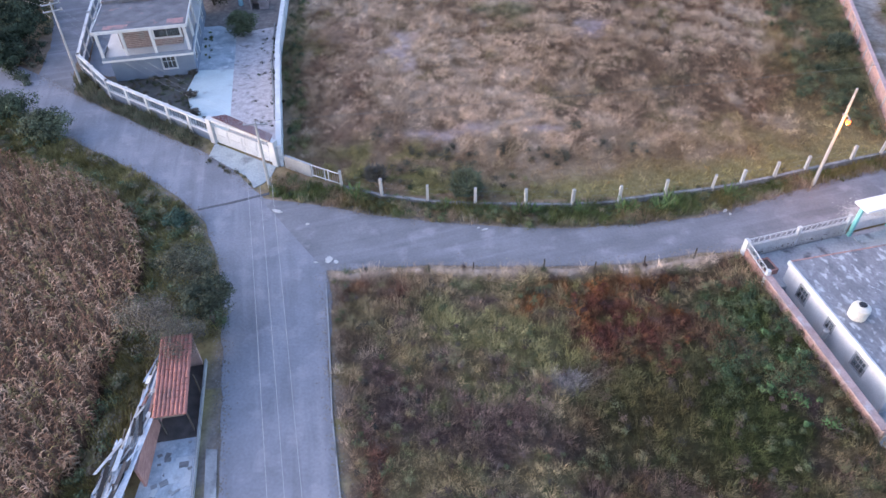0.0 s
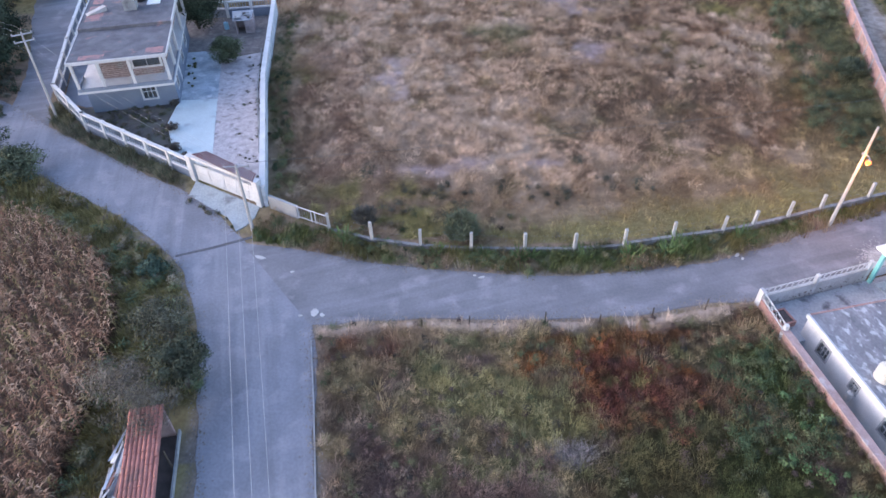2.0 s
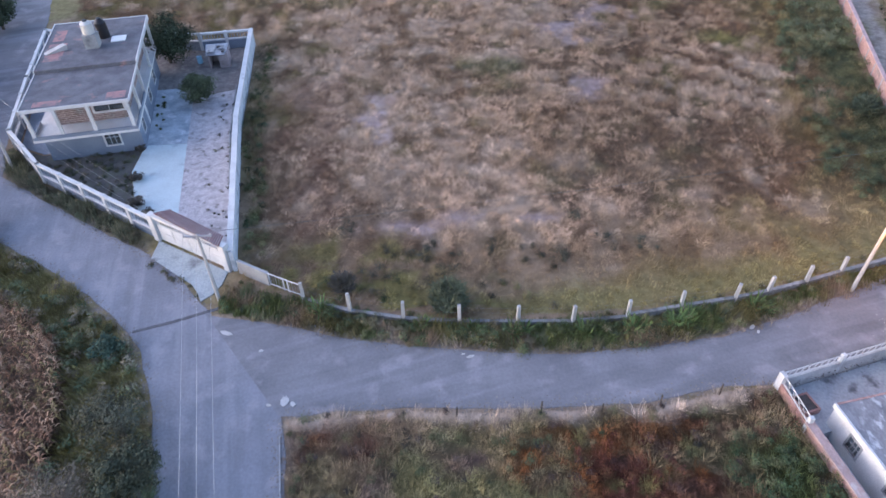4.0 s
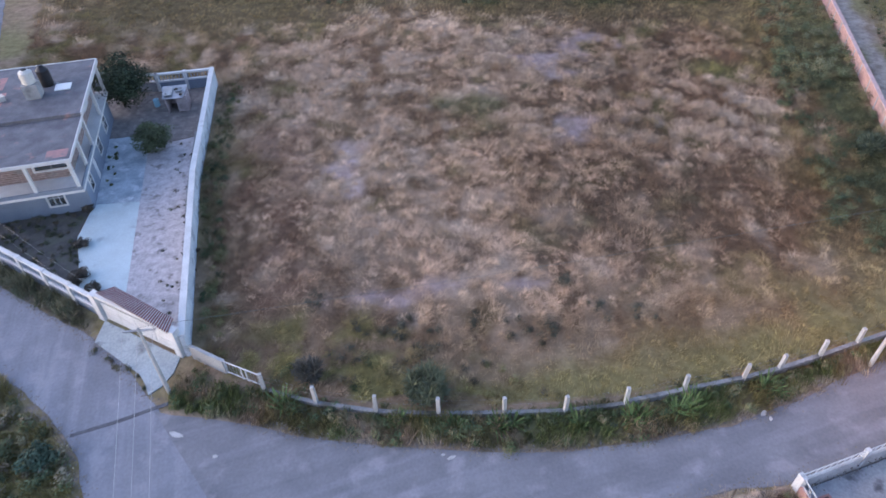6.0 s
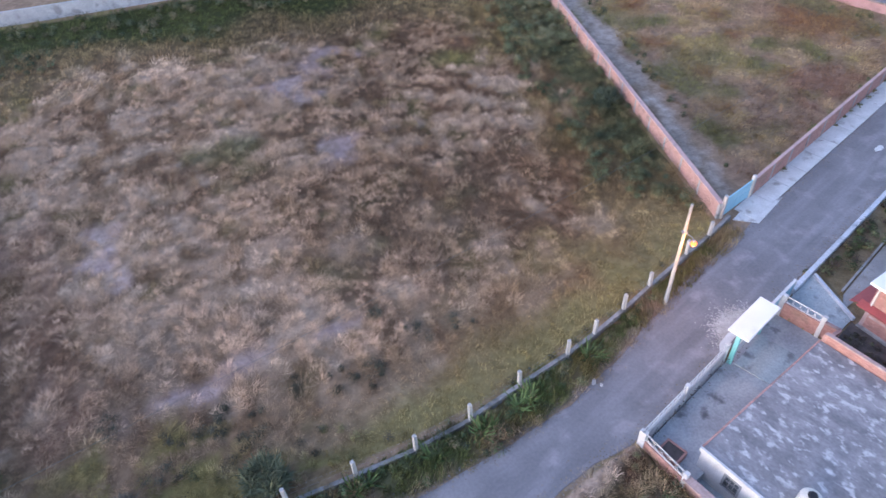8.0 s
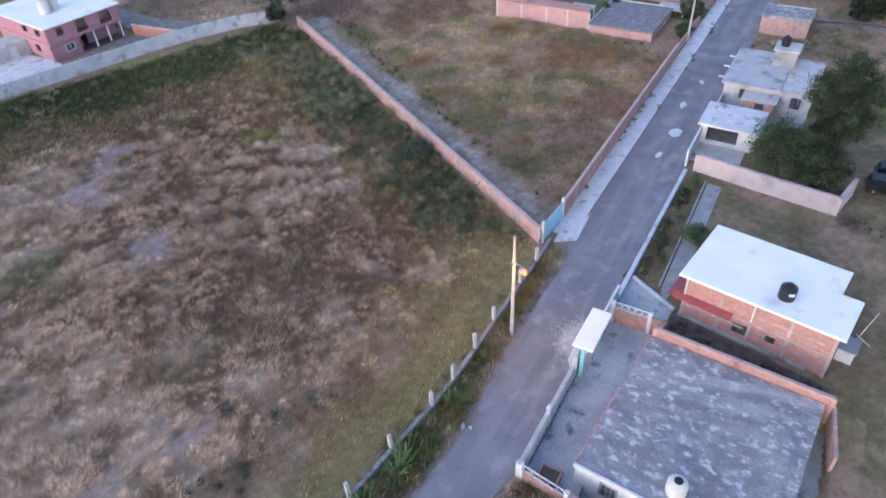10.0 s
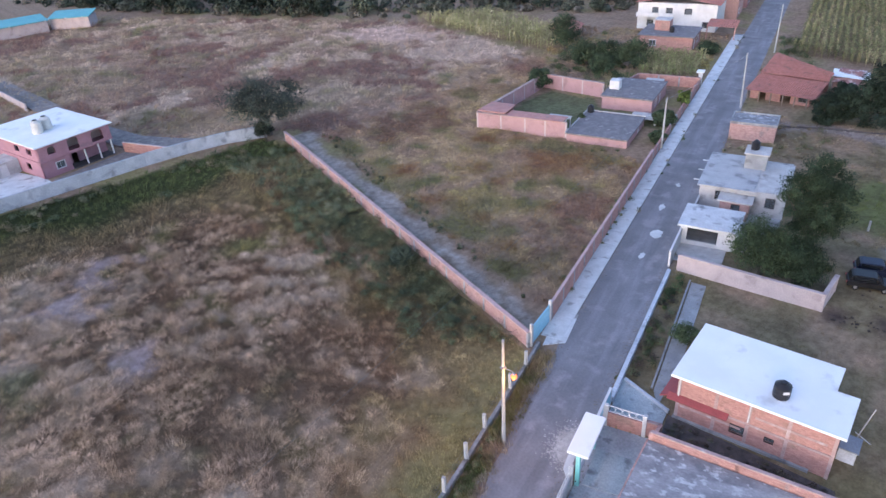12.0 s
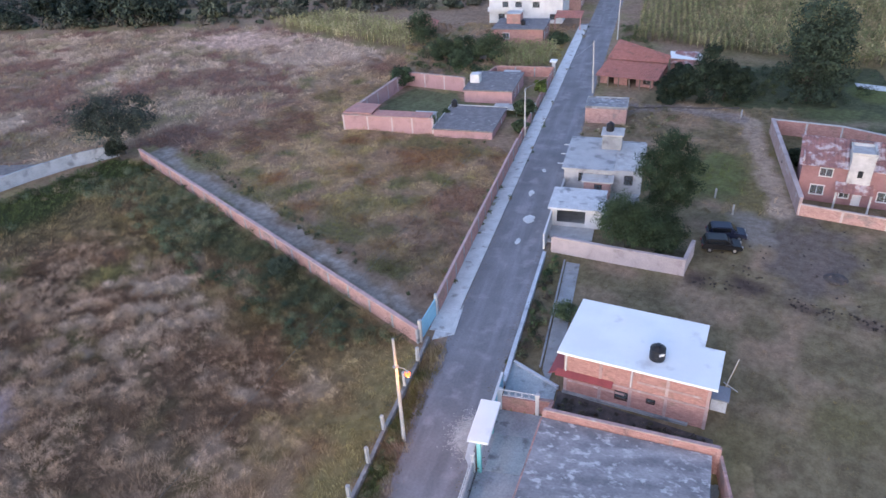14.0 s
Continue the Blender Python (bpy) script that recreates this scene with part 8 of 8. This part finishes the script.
def blue_gate():
    a, b = (40.2, 52.9), (44.1, 54.0)
    t = thing("field_gate", "light blue sheet-metal double gate in a brick wall", "gate", *a, 0, math.degrees(math.atan2(b[1] - a[1], b[0] - a[0])))
    w = math.hypot(b[0] - a[0], b[1] - a[1])
    for x in (0.0, w):
        part("post", B((x - 0.14, x + 0.14, -0.14, 0.14, -0.1, 2.35)), "worn_white", t, bevel=0.02)
    for i in range(2):
        x0 = 0.16 + i * (w / 2 - 0.14)
        leaf = part("leaf", B((x0, x0 + w / 2 - 0.2, -0.03, 0.03, 0.08, 2.0)), "gateblue", t)
        for z in (0.9, 1.9):
            part("brace", B((x0, x0 + w / 2 - 0.2, -0.06, -0.03, z, z + 0.1)), "gateblue", leaf)


blue_gate()
solid_wall("boundary_wall", "whitewashed block wall at the far side of a field", [(51.6, 117.9), (46, 120.3), (40, 121.4), (33.6, 121.8), (13.5, 121.5), (-12, 124), (-60, 130)], 1.9, "shaded_limewash", "", 0, 0.25, 0, 0.3)
slab("driveway", "pale concrete crossing in front of a blue gate", "driveway", [(40.9, 52.2), (42.5, 50.9), (46.6, 52.6), (45.0, 53.9)], -0.05, 0.075, "pale_concrete")
tree("field_tree", "large grey-green gnarled tree where two walls meet", 52.4, 118.2, 9.8, 8.8, 130, (0.074, 0.088, 0.072), 160, 140, 0.12, 0.42, 0.2, flat=0.75, clump=0.48)
tree("field_tree", "dark green tree beside a white wall", 50.8, 116.6, 3.6, 2.0, 131, (0.055, 0.068, 0.05), 30, 90, 0.14, 0.15, 0.1)


def pink_house():
    t = thing("house", "two-storey pink house with arches and a white flat roof", "house", 21.2, 127.5, 0, 12.5)
    W, D = 12.0, 15.6
    south_up = [(1.4, 2.5, 3.4, 4.5, "gap"), (4.4, 6.1, 2.9, 4.7, "gap"), (8.1, 10.0, 2.9, 4.7, "gap")]
    part("wall", wall_bm((0.4, 0.5), (W - 0.4, 0.5), 2.6, 4.9, 0.2, [h[:4] for h in south_up]), "rosepink", t)
    part("wall", wall_bm((0.4, 0.9), (4.8, 0.9), -0.1, 2.5, 0.2, [(2.2, 3.4, 0.9, 1.8)]), "rosepink", t)
    window(t, (0.4, 0.9), (4.8, 0.9), 0.2, (2.2, 3.4, 0.9, 1.8))
    # concrete porch floor coloured as dark rubble to paint in the recess's shade
    part("porch_floor", B((4.85, W - 0.4, 0.6, 2.85, -0.05, 0.06)), "rubble", t)
    part("wall", wall_bm((4.8, 2.9), (W - 0.4, 2.9), -0.1, 2.5, 0.2, [(1.2, 2.1, 0.0, 2.0)]), "rosepink", t)
    part("wall", wall_bm((0.4, D - 0.4), (0.4, 0.9), -0.1, 4.9, 0.2, [(8.0, 9.3, 3.4, 4.3), (11.5, 12.8, 3.4, 4.3), (10.0, 11.2, 0.9, 1.9)]), "rosepink", t)
    part("wall", wall_bm((W - 0.4, 0.7), (W - 0.4, D - 0.4), 2.6, 4.9, 0.2), "rosepink", t)
    part("wall", wall_bm((W - 0.4, 3.1), (W - 0.4, D - 0.4), -0.1, 2.5, 0.2), "rosepink", t)
    part("wall", wall_bm((W - 0.4, D - 0.4), (0.4, D - 0.4), -0.1, 4.9, 0.2), "rosepink", t)
    part("floor_slab", B((0.3, W - 0.3, 0.4, D - 0.4, 2.5, 2.62)), "rosepink", t)
    part("back_wall", B((0.7, W - 0.7, 3.0, 3.15, 2.62, 4.9)), "palepink", t)
    part("roof", B((0, W, 0, D, 4.9, 5.08)), "white_roof", t, "bright white flat roof")
    for x in (7.1, 9.3, 11.4):
        part("column", tube(bmesh.new(), (x, 0.8, -0.1), (x, 0.8, 2.5), 0.13, 0.13, 10), "white", t)
    # arch heads over the three upper openings
    for s0, s1, zb in ((1.4, 2.5, 4.5), (4.4, 6.1, 4.7), (8.1, 10.0, 4.7)):
        c, r = 0.4 + (s0 + s1) / 2, (s1 - s0) / 2
        bm = bmesh.new()
        for k in range(8):
            a, b = math.pi * k / 8, math.pi * (k + 1) / 8
            ring = [(c + r * math.cos(a), zb - r * 0.7 + r * 0.7 * math.sin(a)), (c + r * math.cos(a), zb + 0.02), (c + r * math.cos(b), zb + 0.02), (c + r * math.cos(b), zb - r * 0.7 + r * 0.7 * math.sin(b))]
            hexa(bm, [(x, 0.46, z) for x, z in ring], [(x, 0.74, z) for x, z in ring])
        bmesh.ops.recalc_face_normals(bm, faces=bm.faces[:])
        part("arch_head", bm, "rosepink", t)
    annex = part("annex", B((-4.6, 0.35, 7.5, 11.5, -0.1, 2.1)), "worn_white", t, "low white annex")
    part("annex_door", B((-2.4, -1.4, 7.42, 7.5, 0, 1.8)), "white", annex)


pink_house()
solid_wall("boundary_wall", "brick side wall of a pink house's porch yard", [(33.6, 130.2), (37.6, 121.9)], 1.5, "brick", "palepink", 0, 0.2, 0, 0.3)
slab("yard", "grey earth yard between a pink house and a wall", "yard", [(21.9, 122.2), (37.2, 122.1), (33.4, 130.0), (22.2, 127.4)], -0.05, 0.045, "gravel")
for k, (dx, dy) in enumerate(((3.3, 6.0), (4.95, 6.6))):
    water_tank("ivory plastic water tank on a white flat roof", *local(21.8, 127.7, 12.5, dx, dy), 5.08, "tank_white", 0.8, 1.9)
slab("yard", "pale concrete yard beside a pink house", "yard", [(13.5, 123.5), (22, 124.2), (21.5, 129), (17, 141), (10, 140)], -0.05, 0.05, "pale_concrete")
slab("track", "grey gravel track behind a pink house", "track", [(38.0, 122.2), (50.5, 119.6), (43, 126), (38, 134), (35, 148), (33.5, 170), (31.5, 192), (27.5, 192), (29.5, 168), (31, 148), (33.5, 133), (37.4, 124)], -0.05, 0.3, "gravel")
solid_wall("boundary_wall", "pale low wall along a gravel track", [(29.0, 166), (27.0, 196)], 1.4, "palepink", "", 0, 0.25)
corn("plot of green corn behind a pink house", [(10, 146), (-40, 150), (-40, 185), (8, 165)], 1.2, 0.9, 2.0, 55, [(0.16, 0.18, 0.07), (0.22, 0.2, 0.1)], 1.8)


def pink_compound():
    solid_wall("boundary_wall", "pink brick garden wall with pale tie columns", [rd(42.7, 21.6), rd(42.5, 28), rd(42.4, 35.9), rd(64.6, 33.4), rd(62.4, 21.9)], 2.4, "pink", "dustybrick", 3.6, 0.22, 0, 0.5, "palepink")
    t = thing("garden_shelter", "pink lean-to with faded red roofs inside a garden wall", "shelter", *rd(42.5, 21.6), 0, ROAD_TURN)
    part("roof", hexa(bmesh.new(), [(-0.2, 9.6, 2.75), (3.5, 9.4, 2.95), (3.6, 13.5, 2.95), (-0.2, 14.2, 2.75)], [(-0.2, 9.6, 2.87), (3.5, 9.4, 3.07), (3.6, 13.5, 3.07), (-0.2, 14.2, 2.87)]), "redslab", t, "faded red slab roof")
    part("roof", hexa(bmesh.new(), [(-0.15, 0.6, 2.45), (1.9, 0.3, 2.6), (1.9, 9.4, 2.6), (-0.15, 9.55, 2.45)], [(-0.15, 0.6, 2.55), (1.9, 0.3, 2.7), (1.9, 9.4, 2.7), (-0.15, 9.55, 2.55)]), "redslab", t, "narrow faded red slab roof")
    part("side_wall", B((3.2, 3.4, 9.7, 13.4, 0, 2.9)), "pink", t)
    part("front_wall", B((0.15, 0.3, 9.8, 13.9, 2.3, 2.75)), "pink", t)
    part("roof", B((2.0, 3.4, 0.2, 3.6, 2.2, 2.32)), "worn_white", t, "white sheet roof")
    for x, y in ((1.7, 0.6), (1.7, 3.6), (1.7, 6.6), (3.2, 0.4), (3.2, 3.4)):
        part("roof_post", B((x - 0.08, x + 0.08, y - 0.08, y + 0.08, -0.1, 2.5 if x < 2 else 2.2)), "white", t)
    h = thing("house", "flat-roofed grey house with pink brick walls", "house", *rd(41.6, 12.2), -1.2, ROAD_TURN)
    room(h, 0.2, 10.2, 0.1, 9.0, -0.1, 2.3, "pink", 0.2, dict(south=[(6, 6.9, 0, 2.0, "door")]))
    part("roof", B((0, 10.4, 0, 9.2, 2.3, 2.5)), "roof_plain", h, "weathered grey concrete roof")
    part("roof_kerb", B((0, 10.4, 9.05, 9.2, 2.5, 2.62), (10.25, 10.4, 0, 9.05, 2.5, 2.62)), "worn_white", h)
    part("porch", B((10.4, 13.2, -1.6, 2.5, 2.0, 2.12)), "worn_white", h, "pale porch slab")
    for x, y in ((10.6, -1.4), (13.0, -1.4), (13.0, 2.3)):
        part("porch_post", B((x - 0.08, x + 0.08, y - 0.08, y + 0.08, -0.1, 2.0)), "white", h)
    g = thing("house", "low grey-roofed house with faded brick walls", "house", *rd(57.0, 12.4), -0.3, ROAD_TURN)
    room(g, 0.2, 10.2, 0.1, 8.2, -0.1, 2.3, "pink", 0.2, dict(south=[(2, 3, 0.9, 1.9, "window"), (5, 5.9, 0, 2.0, "door")]))
    part("roof", B((0, 10.4, 0, 8.4, 2.3, 2.5)), "roof_plain", g, "weathered grey concrete roof")
    part("tank_box", B((3.6, 5.2, 6.4, 8.0, 2.5, 3.9)), "white", g, "white rendered tank box")
    part("porch", B((10.4, 12.8, 1.0, 4.0, 2.0, 2.12)), "worn_white", g, "pale porch slab")
    for x, y in ((12.6, 1.2), (12.6, 3.8)):
        part("porch_post", B((x - 0.08, x + 0.08, y - 0.08, y + 0.08, -0.1, 2.0)), "white", g)
    solid_wall("boundary_wall", "brick garden wall facing a pavement", [rd(72.4, 7.9), rd(72.0, 18.4), rd(61, 20.8)], 1.7, "brick", "palebrick", 3.6, 0.2, 0, 0.3)
    solid_wall("boundary_wall", "brick wall between pavement and front gardens", [rd(37.8, 8.1), rd(50, 8.1)], 1.3, "brick", "", 3.6, 0.2)
    solid_wall("boundary_wall", "brick wall between pavement and front gardens", [rd(54, 8.1), rd(72.4, 8.1)], 1.5, "brick", "", 3.6, 0.2)


pink_compound()
water_tank("black plastic water tank at a flat roof's corner", *rd(51.3, 20.6), 1.3, "tank_black", 0.5, 1.1)


def gate_pillar():
    t = thing("gate_pillar", "white gate pillar with a small flat cap", "pillar", *rd(74.4, 8.3), 0, ROAD_TURN)
    part("shaft", B((-0.3, 0.3, -0.3, 0.3, -0.1, 2.3)), "white", t)
    part("cap", B((-1.0, 0.5, -0.6, 0.6, 2.3, 2.5)), "white_roof", t)


gate_pillar()
tree("street_tree", "small clipped yellow-green tree on the pavement", *rd(60.2, 8.3), 3.4, 1.5, 140, (0.1, 0.13, 0.035), 26, 110, 0.14, 0.1, 0.3)
for k, (u, v, h, r) in enumerate(((45.0, 8.8, 2.2, 1.2), (52.5, 9.6, 2.6, 1.7), (63.2, 33.8, 4.2, 2.2), (48.6, 21.2, 2.2, 0.6), (88.8, 37.9, 8.6, 3.6), (80.5, 31.5, 5.2, 3.0), (82.0, 27.0, 5.0, 3.2), (81.0, 21.5, 6.0, 3.6), (94.5, 10.5, 2.4, 2.2), (76, 26.5, 3.6, 2.4))):
    tree("garden_tree", "dark green garden tree behind brick walls", *rd(u, v), h, r * 1.15, 141 + k, (0.065, 0.09, 0.05), 56, 110, 0.16, 0.14, -0.02, "garden trees north of the road")


def far_houses():
    t = thing("house", "red brick house with a dark flat roof and rooftop room", "house", *rd(94.6, 13.6), 0, ROAD_TURN)
    room(t, 0, 9.0, 0, 10.6, -0.1, 2.8, "brick", 0.2, dict(west=[(2.0, 3.2, 0.9, 2.0, "window")], south=[(2, 3, 0, 2.0, "door"), (5, 6.4, 0.9, 2.0, "window")]))
    part("roof", B((-0.3, 9.3, -0.3, 10.9, 2.8, 3.0)), "roof_plain", t, "dark weathered roof")
    part("rooftop_room", B((4.0, 7.0, 5.5, 8.5, 3.0, 5.0)), "brick", t)
    part("room_roof", B((3.9, 7.1, 5.4, 8.6, 5.0, 5.12)), "worn_white", t)
    water_tank("black plastic water tank on a flat roof", *local(*rd(94.6, 13.6), ROAD_TURN, 3.2, 4.8), 3.0, "tank_black", 0.5, 1.1)
    h = thing("house", "large white two-storey house with red tile roofs", "house", *rd(112, 12.0), 0, ROAD_TURN)
    W = dict(west=[(2.0, 3.3, 0.9, 2.0, "window"), (6.0, 7.3, 3.6, 4.7, "window"), (10, 11.4, 3.6, 4.7, "window"), (14, 15.2, 0.9, 2.0, "window"), (3.0, 4.2, 3.6, 4.7, "window")])
    room(h, 0, 12, 0, 17, -0.1, 5.8, "white", 0.25, W, 1, 0.08, "dark")
    part("tile_roof", tiled(-0.4, 12.4, -0.6, 8.6, 5.7, 7.2, 0.5, 12), "tile", h, "red clay tile slope")
    part("tile_roof", moved(tiled(-12.4, 0.4, -17.5, -8.5, 5.7, 7.2, 0.5, 12), turn=180), "tile", h, "red clay tile slope")
    part("balcony", B((-1.6, 0, 9.0, 17, 2.9, 3.05), (-1.6, -1.5, 9.0, 17, 3.05, 3.9)), "white", h)
    part("porch_roof", moved(tiled(0.0, 6.0, 0, 4.5, 2.6, 3.2, 0.5, 6), -6.0, 1.0, 0, -90), "tile", h, "red tile porch roof")
    for y in (0.7, -4.8):
        part("porch_post", B((-5.9, -5.7, y, y + 0.2, -0.1, 2.6)), "brick", h)
    for k, (u, v, w, d, z, m) in enumerate(((126, 9.5, 9, 7, 5.2, "palebrick"), (139, 9, 10, 9, 4.6, "maroon"), (153, 9, 9, 9, 3.2, "worn_white"), (168, 9, 10, 10, 5.4, "pink"))):
        b = thing("house", "distant plastered village house with a flat roof", "house", *rd(u, v), 0, ROAD_TURN, "distant village houses")
        room(b, 0, w, 0, d, -0.1, z, m, 0.2, dict(south=[(1.5, 2.7, 0.9, 2.0, "window"), (4.5, 5.4, 0, 2.0, "door")], west=[(2, 3.2, 0.9, 2.0, "window")]))
        part("roof", B((-0.2, w + 0.2, -0.2, d + 0.2, z, z + 0.2)), "tile" if k == 0 else "roof_plain", b)
    s = thing("shed", "small open shed with a red tile roof among trees", "shed", *rd(97, 38), 0, 25)
    part("tile_roof", tiled(0, 7, 0, 3, 2.2, 3.1, 0.5, 6), "tile", s)
    part("tile_roof", moved(tiled(-7, 0, -6, -2.95, 2.2, 3.1, 0.5, 6), turn=180), "tile", s)
    for x in (0.3, 6.7):
        for y in (0.3, 5.7):
            part("post", B((x - 0.1, x + 0.1, y - 0.1, y + 0.1, -0.1, 2.3)), "wood", s)


far_houses()
stuff("garden_scrub", "mixed green scrub in back gardens", "scrub", [
    herbs("h", "", [rd(63, 22), rd(74, 20), rd(84, 24), rd(86, 38), rd(66, 36)], 0.16, 1.1, 0.16, 110, 69, [G1, G2, G3, (0.16, 0.14, 0.09)]),
    herbs("h", "", [rd(92, 26), rd(108, 26), rd(112, 40), rd(90, 44)], 0.06, 0.9, 0.16, 80, 70, [G2, (0.2, 0.17, 0.11)]),
    herbs("h", "", [rd(38.5, 10.6), rd(38.8, 21.5), rd(40.6, 21.5), rd(40.8, 10.6)], 0.5, 0.6, 0.1, 90, 74, [G2, (0.22, 0.19, 0.11)])])


def blue_shed(label, x, y, turn, length):
    t = thing("warehouse", label, "warehouse", x, y, 0, turn)
    room(t, 0, length, 0, 6, -0.1, 3.0, "palepink", 0.25)
    part("roof", hexa(bmesh.new(), [(-0.4, -0.4, 3.0), (length + 0.4, -0.4, 3.0), (length + 0.4, 6.4, 3.9), (-0.4, 6.4, 3.9)], [(-0.4, -0.4, 3.15), (length + 0.4, -0.4, 3.15), (length + 0.4, 6.4, 4.05), (-0.4, 6.4, 4.05)]), "bluesheet", t)
    for k in range(int(length / 4.5) + 1):
        part("roof_rib", B((4.5 * k, 4.5 * k + 0.25, -0.46, -0.4, 2.9, 3.25)), "white", t)


blue_shed("long pale block building with a turquoise sheet roof", 35.6, 238.6, -1, 18.6)
blue_shed("short pale block building with a turquoise sheet roof", 55.2, 239.6, -38, 10.5)

# far belt of trees that closes the view
slab("road", "pale lane crossing behind trees at a field's edge", "road", [rd(72, -41), rd(66.5, -57.0), rd(69, -57.6), rd(74.6, -41)], -0.05, 0.03, "pale_concrete")
FAR = random.Random(77)
kinds = [tree("far_tree", "dark tree in the belt beyond the fields", 100, 212, 9.5, 5.0, 160, (0.055, 0.072, 0.055), 60, 30, 0.5, 0.3, 0.1, "trees beyond the fields", clump=0.8),
         tree("far_tree", "grey-green tree in the belt beyond the fields", 118, 178, 6.5, 4.4, 161, (0.095, 0.112, 0.08), 50, 30, 0.46, 0.3, 0.12, "trees beyond the fields", clump=0.8),
         tree("far_tree", "tall dark tree in the belt beyond the fields", 84, 232, 12, 5.4, 162, (0.045, 0.06, 0.048), 64, 30, 0.53, 0.3, 0.08, "trees beyond the fields", clump=0.8),
         tree("far_tree", "low grey thicket in the belt beyond the fields", 128, 160, 4.0, 4.2, 163, (0.14, 0.145, 0.11), 44, 28, 0.42, 0.2, 0.05, "trees beyond the fields", clump=0.8)]
for k in range(240):
    s = FAR.uniform(0, 1)
    back = 55 * FAR.uniform(0, 1) ** 2
    line = [(-30, 292), (72, 262), (86, 232), (97, 207), (108, 188), (121, 166), (138, 154), (147, 138), (156, 124), (168, 122), (200, 135)]
    i = min(len(line) - 2, int(s * (len(line) - 1)))
    f = s * (len(line) - 1) - i
    dx, dy = line[i + 1][0] - line[i][0], line[i + 1][1] - line[i][1]
    x, y = line[i][0] + dx * f + back * 0.75, line[i][1] + dy * f + back * 0.66
    if 20 < x < 70 and y < 274:
        continue
    if i > 3 and FAR.uniform(0, 1) < 0.68:
        continue
    z = FAR.uniform(0.45, 1.0) * (1.15 if i == 3 else 0.8 if i == 2 else 0.85)
    c = copy_thing(FAR.choice(kinds), pose(x, y, 0, 0, 0, FAR.uniform(0, 360)) @ Matrix.Scale(z, 4))


def far_scrub():
    belt = [(72, 262), (86, 230), (97, 206), (108, 187), (120.5, 165), (138, 153), (147, 137), (156, 122), (200, 128), (200, 190), (120, 290), (60, 300)]
    rng = np.random.default_rng(170)
    x, y = scatter(belt, 0.1, rng)
    r = rng.uniform(0.8, 2.6, len(x)) * np.where(x > 108, 0.7, 1.0)
    tint = np.array([(0.08, 0.1, 0.07), (0.11, 0.12, 0.08), (0.15, 0.14, 0.11), (0.07, 0.085, 0.065), (0.2, 0.18, 0.15), (0.17, 0.17, 0.12)])[np.where(x > 108, rng.integers(1, 6, len(x)), rng.integers(0, 4, len(x)))]
    stuff("far_scrub", "dark scrub and thickets beyond the fields", "scrub", [leaves(np.stack((x, y, r * 0.4), 1), r, 48, 0.48, tint, rng, 0.7, 0.4)])


far_scrub()


def road_patch(label, x, y, rx, ry, turn, material, seed):
    rnd = random.Random(seed)
    n = 16
    ring = [(rx * (1 + rnd.uniform(-0.3, 0.2)) * math.cos(2 * math.pi * i / n), ry * (1 + rnd.uniform(-0.3, 0.2)) * math.sin(2 * math.pi * i / n)) for i in range(n)]
    ob = part("road_patch", moved(prism(ring, 0.0, 0.085), x, y, 0, turn), material)
    tagged(ob, label, "road patch", kind="structure")


tagged(part("road_joint", prism([(-23.3, 42.1), (-20.5, 43.12), (-17.6, 44.48), (-17.68, 44.76), (-20.6, 43.42), (-23.4, 42.34)], 0.0, 0.036), "asphalt_dark"), "dark tar joint across the road junction", "road joint", kind="structure")
for k, (x, y, rx, ry, turn) in enumerate(((64.5, 55.6, 0.9, 0.7, 20), (59.5, 54.2, 0.7, 0.3, 10), (70.5, 58.6, 0.8, 0.35, 20), (77.0, 60.3, 0.5, 0.3, 40))):
    road_patch("pale mortar patch on worn asphalt", x, y, rx, ry, turn, "pale_concrete", k)
for k, (x, y, rx, ry, turn) in enumerate(((-11.0, 36.4, 0.35, 0.5, 10), (-10.4, 36.2, 0.2, 0.3, 60), (-12.0, 36.1, 0.2, 0.12, 0), (1.3, 40.3, 0.35, 0.15, 20), (0.8, 40.5, 0.15, 0.1, 0), (21.6, 43.2, 0.35, 0.18, 40), (21.9, 42.8, 0.2, 0.12, 80), (-16.4, 42.2, 0.6, 0.22, -20), (-13.5, 40.6, 0.25, 0.15, 0))):
    road_patch("scrap of pale spilled mortar on the road", x, y, rx * 0.8, ry * 0.8, turn, "worn_white", 20 + k)
